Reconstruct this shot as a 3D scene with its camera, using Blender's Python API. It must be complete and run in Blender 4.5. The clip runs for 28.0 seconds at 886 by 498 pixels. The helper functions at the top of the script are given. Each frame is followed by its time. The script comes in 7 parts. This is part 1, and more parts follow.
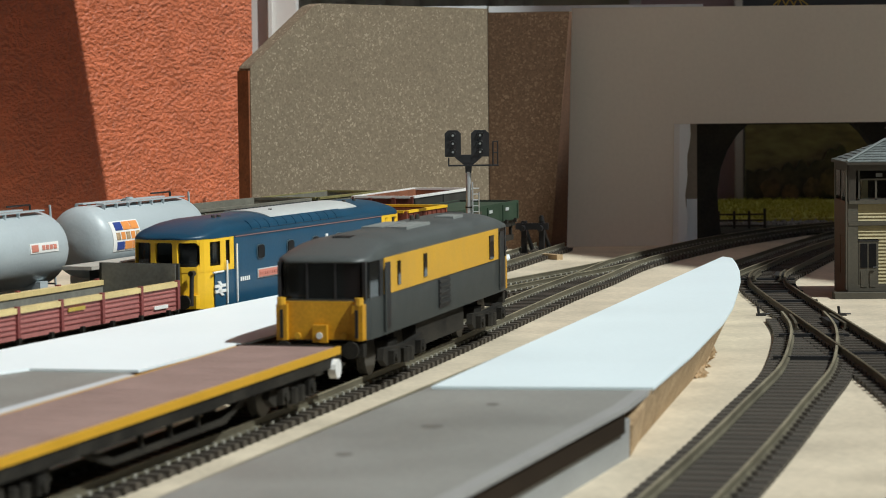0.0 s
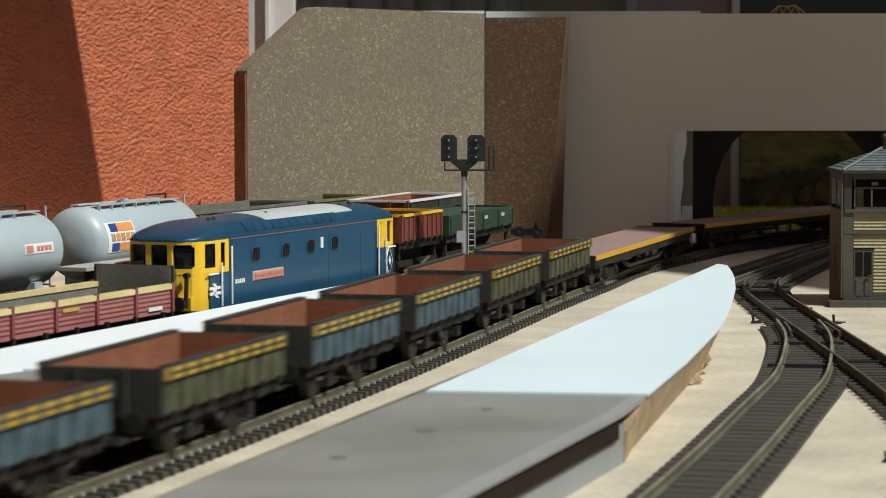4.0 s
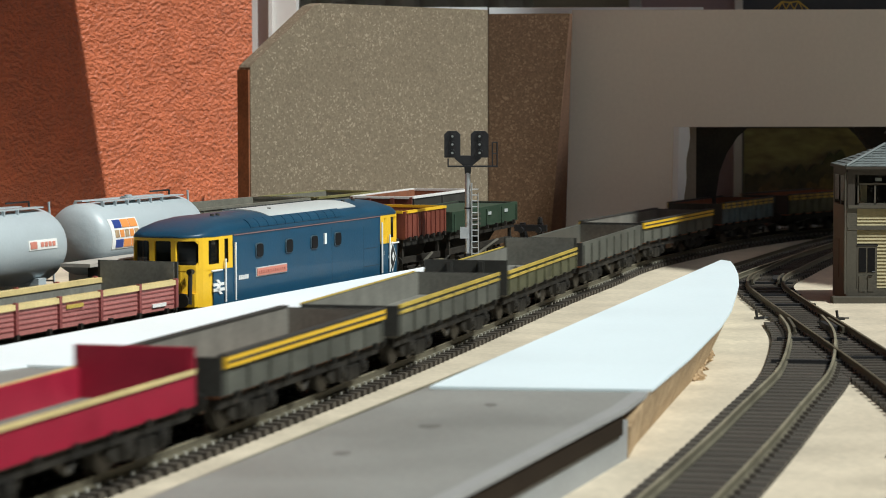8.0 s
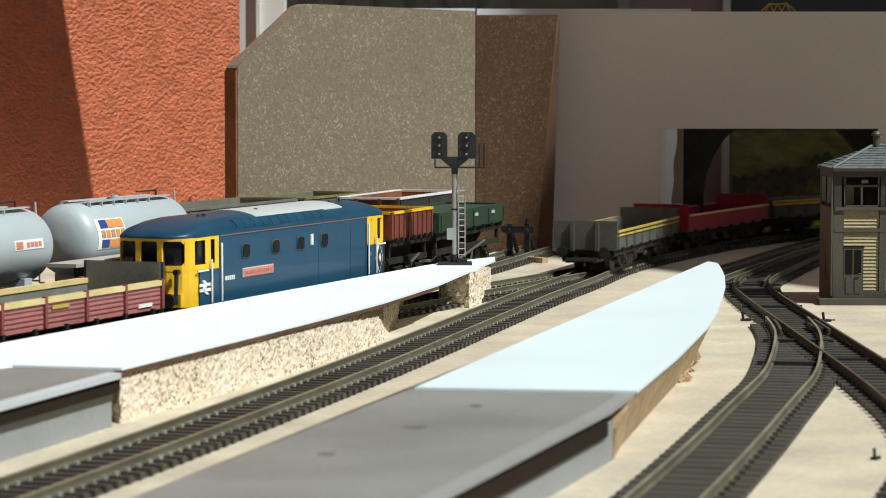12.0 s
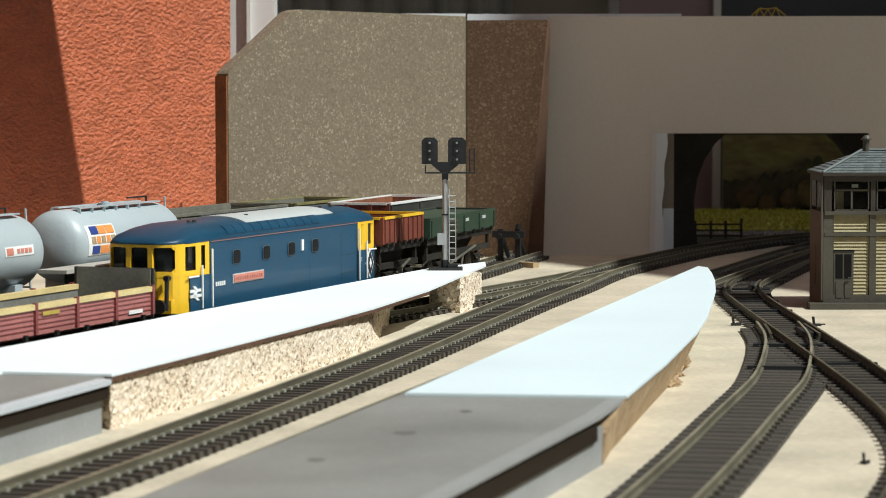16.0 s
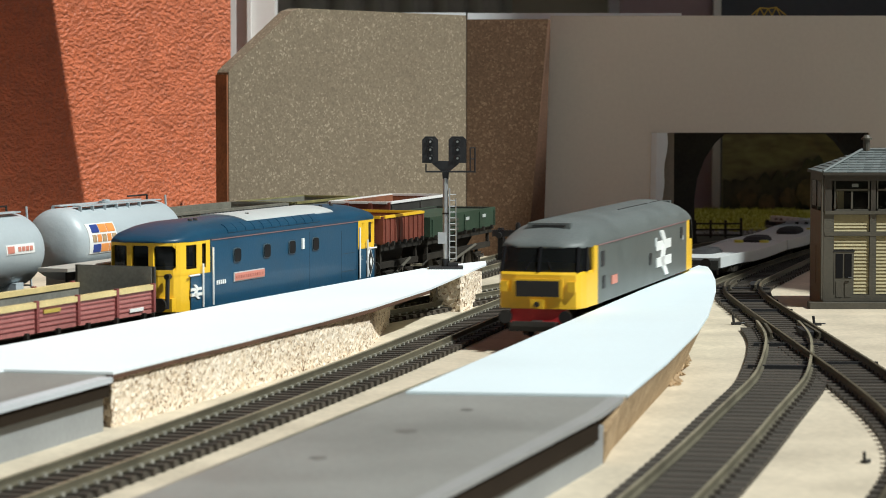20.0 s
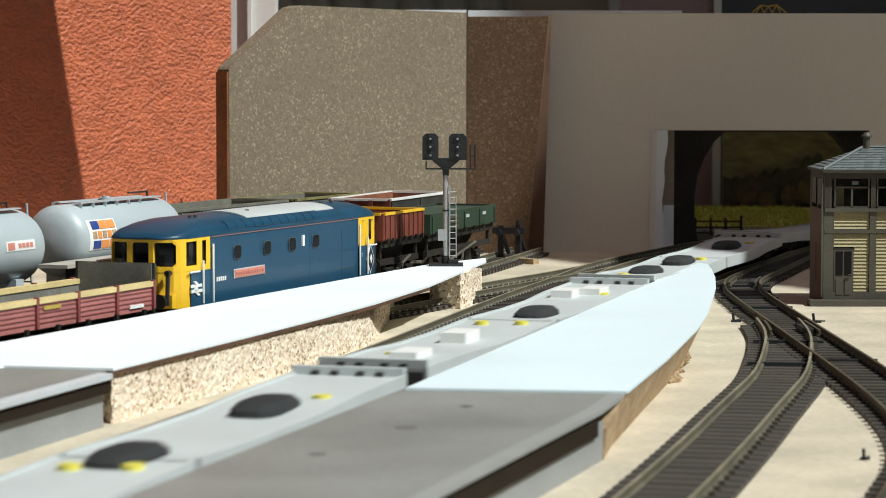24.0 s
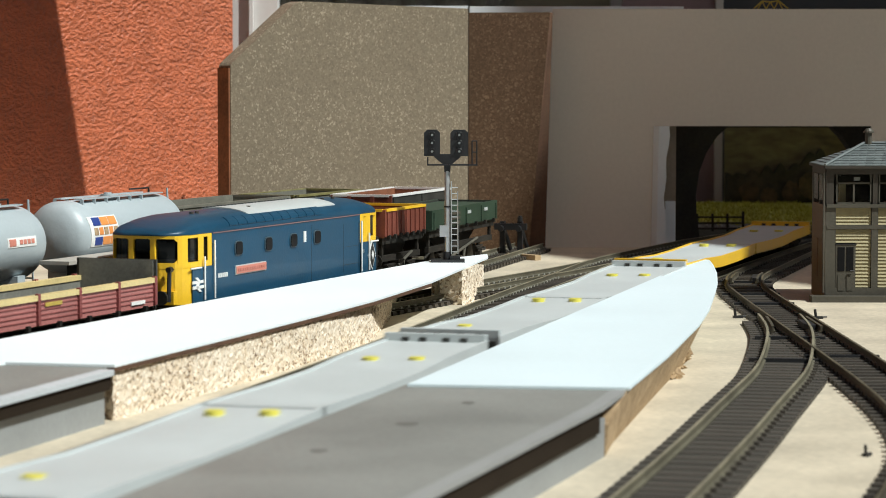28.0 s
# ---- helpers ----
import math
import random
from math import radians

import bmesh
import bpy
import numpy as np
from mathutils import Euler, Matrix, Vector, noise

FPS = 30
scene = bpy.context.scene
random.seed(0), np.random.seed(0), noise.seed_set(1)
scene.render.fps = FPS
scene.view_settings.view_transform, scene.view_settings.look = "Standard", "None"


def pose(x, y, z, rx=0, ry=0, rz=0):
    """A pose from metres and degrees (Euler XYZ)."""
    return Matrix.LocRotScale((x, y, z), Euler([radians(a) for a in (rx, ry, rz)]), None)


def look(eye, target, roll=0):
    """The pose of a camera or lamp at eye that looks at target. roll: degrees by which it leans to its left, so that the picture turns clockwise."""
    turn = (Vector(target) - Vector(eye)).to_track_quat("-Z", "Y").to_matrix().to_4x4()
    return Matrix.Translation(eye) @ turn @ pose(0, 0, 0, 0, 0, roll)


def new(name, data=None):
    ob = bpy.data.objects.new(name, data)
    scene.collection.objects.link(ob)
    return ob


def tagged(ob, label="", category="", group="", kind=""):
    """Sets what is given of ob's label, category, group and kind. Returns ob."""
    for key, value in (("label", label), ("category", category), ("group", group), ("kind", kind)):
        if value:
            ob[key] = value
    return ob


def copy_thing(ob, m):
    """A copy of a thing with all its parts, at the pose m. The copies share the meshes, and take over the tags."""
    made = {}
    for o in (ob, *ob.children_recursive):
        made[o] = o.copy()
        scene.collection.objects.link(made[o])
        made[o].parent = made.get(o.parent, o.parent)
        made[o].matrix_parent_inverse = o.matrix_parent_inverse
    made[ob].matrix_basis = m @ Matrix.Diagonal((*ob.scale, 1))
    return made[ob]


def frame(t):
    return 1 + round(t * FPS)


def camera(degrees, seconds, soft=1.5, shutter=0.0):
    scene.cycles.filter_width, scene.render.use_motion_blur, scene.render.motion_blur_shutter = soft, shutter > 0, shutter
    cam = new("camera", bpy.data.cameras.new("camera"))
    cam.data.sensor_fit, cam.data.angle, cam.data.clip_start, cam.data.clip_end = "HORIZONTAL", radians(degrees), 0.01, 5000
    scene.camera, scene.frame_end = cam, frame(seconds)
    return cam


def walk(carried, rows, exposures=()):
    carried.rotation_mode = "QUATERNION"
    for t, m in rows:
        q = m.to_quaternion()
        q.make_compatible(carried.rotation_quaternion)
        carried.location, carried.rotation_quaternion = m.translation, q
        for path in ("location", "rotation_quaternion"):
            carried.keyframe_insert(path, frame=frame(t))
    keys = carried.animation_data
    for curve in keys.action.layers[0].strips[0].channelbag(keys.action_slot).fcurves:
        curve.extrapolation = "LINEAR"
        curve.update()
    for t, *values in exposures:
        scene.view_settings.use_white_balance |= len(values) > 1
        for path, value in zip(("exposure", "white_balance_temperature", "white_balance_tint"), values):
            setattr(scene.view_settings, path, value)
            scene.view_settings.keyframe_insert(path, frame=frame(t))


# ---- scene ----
# ======== camera ========
cam = camera(19.33, 28.0, soft=0.8, shutter=0.6)
cam.data.dof.use_dof = True
cam.data.dof.focus_distance = 1.18
cam.data.dof.aperture_fstop = 44.0
CAMERA_ROWS = [
    (0, pose(-0.00098, 0.00025, 0.10189, 86.333, 0.614, 0.451)),
    (0.5, pose(-0.00105, 0.00027, 0.10246, 86.346, 0.597, 0.391)),
    (1, pose(-0.00084, -0.00026, 0.10204, 86.402, 0.611, 0.361)),
    (1.5, pose(-0.00071, -0.00013, 0.10235, 86.405, 0.562, 0.339)),
    (2, pose(-0.00105, -0.00008, 0.10234, 86.424, 0.564, 0.322)),
    (2.5, pose(-0.00079, 0.00038, 0.10225, 86.465, 0.560, 0.341)),
    (3, pose(-0.00076, 0.00064, 0.10242, 86.478, 0.437, 0.377)),
    (3.5, pose(-0.00140, 0.00111, 0.10172, 86.461, 0.059, 0.366)),
    (5.5, pose(-0.00090, 0.00035, 0.10145, 86.433, 0.105, 0.328)),
    (6, pose(-0.00140, 0.00091, 0.10105, 86.432, 0.159, 0.353)),
    (6.5, pose(-0.00191, 0.00116, 0.10104, 86.404, 0.062, 0.337)),
    (7, pose(-0.00213, 0.00070, 0.10137, 86.382, 0.074, 0.338)),
    (7.5, pose(-0.00169, 0.00040, 0.10143, 86.362, 0.075, 0.381)),
    (8, pose(-0.00155, 0.00059, 0.10140, 86.370, 0.098, 0.426)),
    (8.5, pose(-0.00170, 0.00036, 0.10104, 86.410, 0.061, 0.412)),
    (9, pose(-0.00125, 0.00042, 0.10135, 86.409, 0.030, 0.428)),
    (9.5, pose(-0.00115, -0.00038, 0.10114, 86.394, -0.035, 0.413)),
    (10, pose(-0.00136, 0.00010, 0.10064, 86.438, -0.019, 0.383)),
    (10.5, pose(-0.00109, 0.00031, 0.10100, 86.431, 0.061, 0.340)),
    (11, pose(-0.00090, 0.00061, 0.10132, 86.417, 0.071, 0.305)),
    (11.5, pose(-0.00078, 0.00034, 0.10104, 86.429, 0.050, 0.242)),
    (12, pose(-0.00078, 0.00075, 0.10134, 86.396, -0.046, 0.179)),
    (12.5, pose(-0.00104, 0.00120, 0.10084, 86.430, 0.028, 0.120)),
    (14.5, pose(-0.00002, 0.00046, 0.10149, 86.431, 0.083, 0.051)),
    (15, pose(-0.00070, 0.00074, 0.10132, 86.451, 0.056, -0.024)),
    (15.5, pose(0.00011, -0.00014, 0.10152, 86.489, 0.104, 0.005)),
    (16, pose(0.00000, 0.00001, 0.10162, 86.501, 0.084, -0.000)),
    (16.5, pose(0.00002, 0.00064, 0.10116, 86.523, 0.073, -0.019)),
    (17, pose(-0.00039, 0.00059, 0.10136, 86.534, 0.037, -0.072)),
    (17.5, pose(0.00001, 0.00006, 0.10160, 86.541, 0.079, -0.075)),
    (18, pose(-0.00001, 0.00001, 0.10165, 86.557, 0.081, -0.057)),
    (18.5, pose(-0.00003, 0.00004, 0.10159, 86.541, 0.081, -0.039)),
    (19, pose(-0.00055, 0.00079, 0.10102, 86.538, 0.001, -0.040)),
    (19.5, pose(-0.00044, 0.00028, 0.10145, 86.494, -0.050, -0.028)),
    (20, pose(-0.00071, -0.00068, 0.10151, 86.483, -0.010, -0.019)),
    (20.5, pose(-0.00081, 0.00081, 0.10125, 86.481, -0.051, 0.007)),
    (21, pose(-0.00075, -0.00033, 0.10134, 86.450, -0.007, 0.022)),
    (21.5, pose(-0.00010, -0.00081, 0.10140, 86.425, -0.028, 0.053)),
    (23.5, pose(-0.00070, -0.00110, 0.10137, 86.448, -0.089, -0.030)),
    (24, pose(-0.00060, -0.00123, 0.10123, 86.433, -0.073, -0.008)),
    (24.5, pose(-0.00034, 0.00023, 0.10147, 86.390, -0.104, 0.018)),
    (25, pose(-0.00055, -0.00021, 0.10147, 86.376, -0.038, -0.004)),
    (25.5, pose(-0.00081, -0.00009, 0.10148, 86.371, -0.089, -0.014)),
    (26, pose(-0.00054, -0.00023, 0.10124, 86.383, -0.033, 0.016)),
    (26.5, pose(-0.00066, -0.00011, 0.10155, 86.370, -0.060, 0.011)),
    (27, pose(-0.00044, -0.00076, 0.10117, 86.372, -0.026, 0.019)),
    (27.5, pose(-0.00049, 0.00008, 0.10103, 86.358, -0.019, 0.019)),
    (28, pose(-0.00042, -0.00070, 0.10134, 86.341, -0.035, 0.035)),
]
walk(cam, CAMERA_ROWS, exposures=[(0.0, -0.20), (3.5, -0.19), (6.0, -0.09), (9.0, -0.03), (12.0, 0.03), (28.0, 0.03)])

# ======== world, sun, exposure ========
SUN_DIR = Vector((1.0, -0.55, 1.45)).normalized()      # towards the sun
world = bpy.data.worlds.new("daylight")
scene.world = world
world.use_nodes = True
wn = world.node_tree
sky = wn.nodes.new("ShaderNodeTexSky")
sky.sky_type = "NISHITA"
sky.sun_disc = False
sky.sun_elevation = math.asin(SUN_DIR.z)
sky.sun_rotation = math.atan2(SUN_DIR.x, SUN_DIR.y)
sky.dust_density, sky.ozone_density = 2.4, 1.0
wn.links.new(sky.outputs[0], wn.nodes["Background"].inputs[0])
wn.nodes["Background"].inputs[1].default_value = 0.080
sun_data = bpy.data.lights.new("sun", "SUN")
sun_data.energy, sun_data.angle, sun_data.color = 4.75, radians(0.5), (0.94, 1.0, 0.98)
sun = new("sun", sun_data)
sun.matrix_world = look(SUN_DIR * 6, (0, 0, 0))
scene.view_settings.exposure = 0.0


# ======== materials ========
def shader(name, color, rough=0.6, metal=0.0, vary=0.12, scale=60.0, fine=900.0, bump=0.15, depth=0.0004,
           tint=None, spec=0.5, random=0.0, stretch=(1, 1, 1), coat=0.0):
    """A procedural surface: colour varied at two scales, roughness variation and a fine relief."""
    m = bpy.data.materials.new(name)
    m.use_nodes = True
    t = m.node_tree
    b = t.nodes["Principled BSDF"]
    co = t.nodes.new("ShaderNodeTexCoord")
    mp = t.nodes.new("ShaderNodeMapping")
    mp.inputs["Scale"].default_value = stretch
    t.links.new(co.outputs["Object"], mp.inputs[0])
    n1 = t.nodes.new("ShaderNodeTexNoise")
    n1.inputs["Scale"].default_value, n1.inputs["Detail"].default_value = scale, 5
    n2 = t.nodes.new("ShaderNodeTexNoise")
    n2.inputs["Scale"].default_value, n2.inputs["Detail"].default_value = fine, 4
    for n in (n1, n2):
        t.links.new(mp.outputs[0], n.inputs["Vector"])
    mixf = t.nodes.new("ShaderNodeMix")
    mixf.inputs[0].default_value = 0.4
    t.links.new(n1.outputs[0], mixf.inputs[2])
    t.links.new(n2.outputs[0], mixf.inputs[3])
    ramp = t.nodes.new("ShaderNodeValToRGB")
    c = Vector(color)
    lo = c * (1 - vary)
    hi = Vector(tint) if tint else c * (1 + vary)
    ramp.color_ramp.elements[0].position, ramp.color_ramp.elements[1].position = 0.36, 0.66
    ramp.color_ramp.elements[0].color = (*lo, 1)
    ramp.color_ramp.elements[1].color = (min(hi[0], 0.95), min(hi[1], 0.95), min(hi[2], 0.95), 1)
    t.links.new(mixf.outputs[0], ramp.inputs[0])
    out = ramp.outputs[0]
    if random:
        info = t.nodes.new("ShaderNodeObjectInfo")
        mr = t.nodes.new("ShaderNodeMapRange")
        mr.inputs[3].default_value, mr.inputs[4].default_value = 1 - random, 1 + random
        t.links.new(info.outputs["Random"], mr.inputs[0])
        hs = t.nodes.new("ShaderNodeHueSaturation")
        t.links.new(mr.outputs[0], hs.inputs["Value"])
        t.links.new(out, hs.inputs["Color"])
        out = hs.outputs[0]
    t.links.new(out, b.inputs["Base Color"])
    rr = t.nodes.new("ShaderNodeMapRange")
    rr.inputs[3].default_value, rr.inputs[4].default_value = max(rough - 0.12, 0.05), min(rough + 0.12, 1)
    t.links.new(n1.outputs[0], rr.inputs[0])
    t.links.new(rr.outputs[0], b.inputs["Roughness"])
    b.inputs["Metallic"].default_value = metal
    b.inputs["Specular IOR Level"].default_value = spec
    b.inputs["Coat Weight"].default_value = coat
    if bump:
        bp = t.nodes.new("ShaderNodeBump")
        bp.inputs["Strength"].default_value, bp.inputs["Distance"].default_value = bump, depth
        t.links.new(n2.outputs[0], bp.inputs["Height"])
        t.links.new(bp.outputs[0], b.inputs["Normal"])
    return m


def glass(name, color=(0.05, 0.06, 0.06), rough=0.06, ior=1.3, clear=0.75):
    m = bpy.data.materials.new(name)
    m.use_nodes = True
    b = m.node_tree.nodes["Principled BSDF"]
    b.inputs["Base Color"].default_value = (*color, 1)
    b.inputs["Roughness"].default_value = rough
    b.inputs["Transmission Weight"].default_value = clear
    b.inputs["IOR"].default_value = ior
    return m


BOARD = shader("baseboard_hardboard", (0.56, 0.485, 0.365), 0.75, scale=30, fine=380, vary=0.19, bump=0.3)
SLEEPER = shader("sleeper_plastic", (0.066, 0.055, 0.043), 0.62, scale=40, fine=500, vary=0.25, random=0.22)
SLEEPER_BED = shader("track_underlay", (0.052, 0.045, 0.035), 0.8, scale=40, fine=700, vary=0.2)
RAIL = shader("nickel_rail", (0.40, 0.36, 0.25), 0.42, metal=0.5, scale=50, fine=800, vary=0.25)
RAIL_SIDE = shader("dirty_rail_side", (0.120, 0.107, 0.072), 0.6, metal=0.15, scale=50, fine=800, vary=0.3)
RAIL_WORN = shader("brown_turnout_rail_head", (0.130, 0.108, 0.068), 0.5, metal=0.3, scale=50, fine=800, vary=0.3)
CHAIR = shader("rail_chair", (0.30, 0.29, 0.245), 0.5, scale=60, fine=900, vary=0.4)
WHITE_CARD = shader("white_card", (0.84, 0.90, 0.92), 0.55, scale=18, fine=500, vary=0.02, bump=0.03)
GREY_CARD = shader("pale_grey_card", (0.82, 0.77, 0.67), 0.8, scale=9, fine=400, vary=0.04, bump=0.06)
PALE_BLUE_CARD = shader("pale_blue_card", (0.72, 0.82, 0.85), 0.55, scale=18, fine=500, vary=0.03, bump=0.03)
PLATFORM_GREY = shader("platform_grey_plastic", (0.250, 0.248, 0.228), 0.5, scale=22, fine=700, vary=0.18, bump=0.1)
PLATFORM_EDGE = shader("platform_edge_paint", (0.33, 0.33, 0.32), 0.45, scale=30, fine=600, vary=0.1)
PLATFORM_SIDE = shader("platform_side_plastic", (0.28, 0.29, 0.29), 0.5, scale=30, fine=600, vary=0.1)
# near-black brown that paints the shade below the platform copings
LIP_SHADE = shader("platform_lip_shade", (0.026, 0.018, 0.012), 0.8, scale=30, fine=600, vary=0.2, spec=0.1)
COPING_PALE = shader("platform_coping_pale", (0.58, 0.61, 0.63), 0.45, scale=30, fine=600, vary=0.08)
BLACK = shader("black_plastic", (0.018, 0.018, 0.019), 0.45, scale=60, fine=900, vary=0.25)
DARK_FRAME = shader("weathered_underframe", (0.012, 0.0112, 0.0095), 0.75, scale=90, fine=1200, vary=0.4, tint=(0.034, 0.030, 0.023), spec=0.3)
GEAR_BROWN = shader("dusty_brown_running_gear", (0.024, 0.020, 0.015), 0.8, scale=90, fine=1200, vary=0.4, spec=0.3)
LEVER_GREY = shader("dusty_grey_lever", (0.10, 0.092, 0.072), 0.6, vary=0.3)
STEEL = shader("grimy_steel_wheel", (0.12, 0.112, 0.098), 0.5, metal=0.6, scale=80, fine=900)


def chips(name, dark, mid, light, scale=420.0, rough=0.85, bump=0.5, depth=0.0008, patch=0.5, knee=0.45):
    """Pressed wood chips: cells of random tone with dark gaps."""
    m = bpy.data.materials.new(name)
    m.use_nodes = True
    t = m.node_tree
    b = t.nodes["Principled BSDF"]
    co = t.nodes.new("ShaderNodeTexCoord")
    warp = t.nodes.new("ShaderNodeTexNoise")
    warp.inputs["Scale"].default_value = scale * 0.6
    add = t.nodes.new("ShaderNodeMix")
    add.data_type = "VECTOR"
    add.inputs[0].default_value = 0.0025
    t.links.new(co.outputs["Object"], warp.inputs["Vector"])
    t.links.new(co.outputs["Object"], add.inputs[4])
    t.links.new(warp.outputs["Color"], add.inputs[5])
    v = t.nodes.new("ShaderNodeTexVoronoi")
    v.inputs["Scale"].default_value = scale
    v.inputs["Randomness"].default_value = 1.0
    t.links.new(add.outputs[1], v.inputs["Vector"])
    n = t.nodes.new("ShaderNodeTexNoise")
    n.inputs["Scale"].default_value, n.inputs["Detail"].default_value = 25, 4
    t.links.new(co.outputs["Object"], n.inputs["Vector"])
    sep = t.nodes.new("ShaderNodeSeparateColor")
    t.links.new(v.outputs["Color"], sep.inputs[0])
    mx = t.nodes.new("ShaderNodeMath")
    mx.operation = "MULTIPLY_ADD"
    mx.inputs[1].default_value, mx.inputs[2].default_value = 0.8, 0.1 - patch / 2
    t.links.new(sep.outputs[0], mx.inputs[0])
    ad = t.nodes.new("ShaderNodeMath")
    ad.operation = "ADD"
    mul = t.nodes.new("ShaderNodeMath")
    mul.operation = "MULTIPLY"
    mul.inputs[1].default_value = patch
    t.links.new(n.outputs[0], mul.inputs[0])
    t.links.new(mx.outputs[0], ad.inputs[0])
    t.links.new(mul.outputs[0], ad.inputs[1])
    r = t.nodes.new("ShaderNodeValToRGB")
    r.color_ramp.elements[0].color, r.color_ramp.elements[0].position = (*dark, 1), 0.08
    r.color_ramp.elements[1].color, r.color_ramp.elements[1].position = (*light, 1), 0.92
    e = r.color_ramp.elements.new(knee)
    e.color = (*mid, 1)
    t.links.new(ad.outputs[0], r.inputs[0])
    t.links.new(r.outputs[0], b.inputs["Base Color"])
    b.inputs["Roughness"].default_value = rough
    bp = t.nodes.new("ShaderNodeBump")
    bp.inputs["Strength"].default_value, bp.inputs["Distance"].default_value = bump, depth
    t.links.new(sep.outputs[1], bp.inputs["Height"])
    t.links.new(bp.outputs[0], b.inputs["Normal"])
    return m


ROOM_PAINT = shader("room_wall_paint", (0.28, 0.265, 0.235), 0.8, scale=3, fine=200, vary=0.05, bump=0.1)
RED_WALL = shader("red_textured_wall_paint", (0.53, 0.14, 0.06), 0.42, scale=90, fine=470, vary=0.18, bump=1.0, depth=0.003, stretch=(0.6, 0.6, 1.0))
CARPET = shader("room_carpet", (0.25, 0.2, 0.16), 0.95, scale=8, fine=300)
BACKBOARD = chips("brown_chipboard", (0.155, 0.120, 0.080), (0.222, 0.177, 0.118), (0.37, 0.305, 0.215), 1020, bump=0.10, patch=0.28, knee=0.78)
# reddish board; its tones are also darkened for the shade on it
BACKBOARD_RED_SHADED = chips("shaded_reddish_chipboard", (0.115, 0.066, 0.036), (0.170, 0.102, 0.058), (0.27, 0.175, 0.105), 1020, bump=0.12, patch=0.28, knee=0.78)
# brown of the card edge, also used for the wedge that stands for a shadow
EDGE_AND_SHADOW = shader("dark_edge_and_shadow", (0.11, 0.055, 0.03), 0.8, scale=60, fine=700, vary=0.3)
EDGE_RED = shader("reddish_board_edge", (0.23, 0.085, 0.035), 0.8, scale=90, fine=700, vary=0.35)
PALE_CHIPS = chips("pale_chipboard_edge", (0.13, 0.065, 0.028), (0.68, 0.54, 0.38), (0.86, 0.77, 0.64), 1150, bump=0.35, depth=0.0008, patch=0.45, knee=0.30)
HARDBOARD = shader("brown_hardboard_edge", (0.40, 0.265, 0.14), 0.85, scale=160, fine=900, vary=0.28, tint=(0.54, 0.39, 0.23), bump=0.6, depth=0.001)
ROOF_WHITE = shader("pale_roof_panel", (0.50, 0.53, 0.52), 0.45, scale=50, fine=700, vary=0.06)
BLUE = shader("deep_blue_paint", (0.010, 0.062, 0.118), 0.42, scale=60, fine=900, vary=0.12, coat=0.1, spec=0.35)
YELLOW = shader("warm_yellow_paint", (0.84, 0.50, 0.025), 0.42, scale=60, fine=900, vary=0.06)
PALE_YELLOW = shader("faded_yellow_paint", (0.50, 0.36, 0.065), 0.55, scale=80, fine=900, vary=0.22)
LOCO_GREY = shader("slate_grey_paint", (0.046, 0.052, 0.049), 0.42, scale=60, fine=900, vary=0.12)
ROOF_GREY = shader("mid_grey_roof_paint", (0.074, 0.083, 0.081), 0.5, scale=60, fine=900, vary=0.14)
RED_PAINT = shader("red_buffer_beam_paint", (0.62, 0.035, 0.04), 0.45, scale=60, fine=900, vary=0.12)
MAGENTA = shader("crimson_wagon_paint", (0.32, 0.012, 0.036), 0.5, scale=60, fine=900, vary=0.15)
MAROON = shader("weathered_maroon_paint", (0.40, 0.150, 0.135), 0.6, scale=60, fine=900, vary=0.2)
OLIVE = shader("weathered_olive_paint", (0.082, 0.082, 0.042), 0.65, scale=120, fine=900, vary=0.45)
SLATE_BLUE = shader("weathered_blue_grey_paint", (0.075, 0.110, 0.124), 0.6, scale=120, fine=900, vary=0.4)
WAGON_GREY = shader("weathered_wagon_grey", (0.092, 0.094, 0.076), 0.65, scale=80, fine=900, vary=0.3)
WAGON_DARK = shader("dark_wagon_end", (0.034, 0.034, 0.029), 0.7, scale=80, fine=900, vary=0.3)
RUST = shader("rusty_wagon_interior", (0.23, 0.085, 0.04), 0.85, scale=70, fine=800, vary=0.3)
INNER_GREY = shader("dusty_wagon_floor", (0.165, 0.162, 0.138), 0.8, scale=70, fine=800, vary=0.25)
DECK_BROWN = shader("brown_wagon_deck", (0.29, 0.195, 0.17), 0.7, scale=60, fine=800, vary=0.15)
PALE_DECK = shader("pale_grey_wagon_deck", (0.53, 0.565, 0.56), 0.5, scale=45, fine=700, vary=0.06)
TANK_GREY = shader("tank_barrel_grey", (0.42, 0.475, 0.495), 0.38, scale=40, fine=800, vary=0.05)
GREEN = shader("dark_green_wagon_paint", (0.026, 0.052, 0.030), 0.6, scale=70, fine=900, vary=0.25)
BRICK_RED = shader("wagon_oxide_red", (0.18, 0.045, 0.027), 0.6, scale=70, fine=900, vary=0.25)
ORANGE = shader("orange_decal", (0.80, 0.30, 0.08), 0.5, vary=0.04)
NAVY = shader("navy_decal", (0.03, 0.06, 0.25), 0.5, vary=0.04)
PINK = shader("pinkish_red_nameplate", (0.62, 0.23, 0.17), 0.5, vary=0.08)
WHITE = shader("white_paint", (0.80, 0.80, 0.77), 0.5, vary=0.03)
FOAM_BLACK = shader("black_foam_pad", (0.02, 0.021, 0.022), 0.85, fine=1500, vary=0.3, bump=0.5)
GLASS_DARK = glass("smoked_window", (0.03, 0.033, 0.033))
BOX_GLASS = glass("clear_box_glazing", (0.70, 0.71, 0.69), 0.03, 1.12, 1.0)
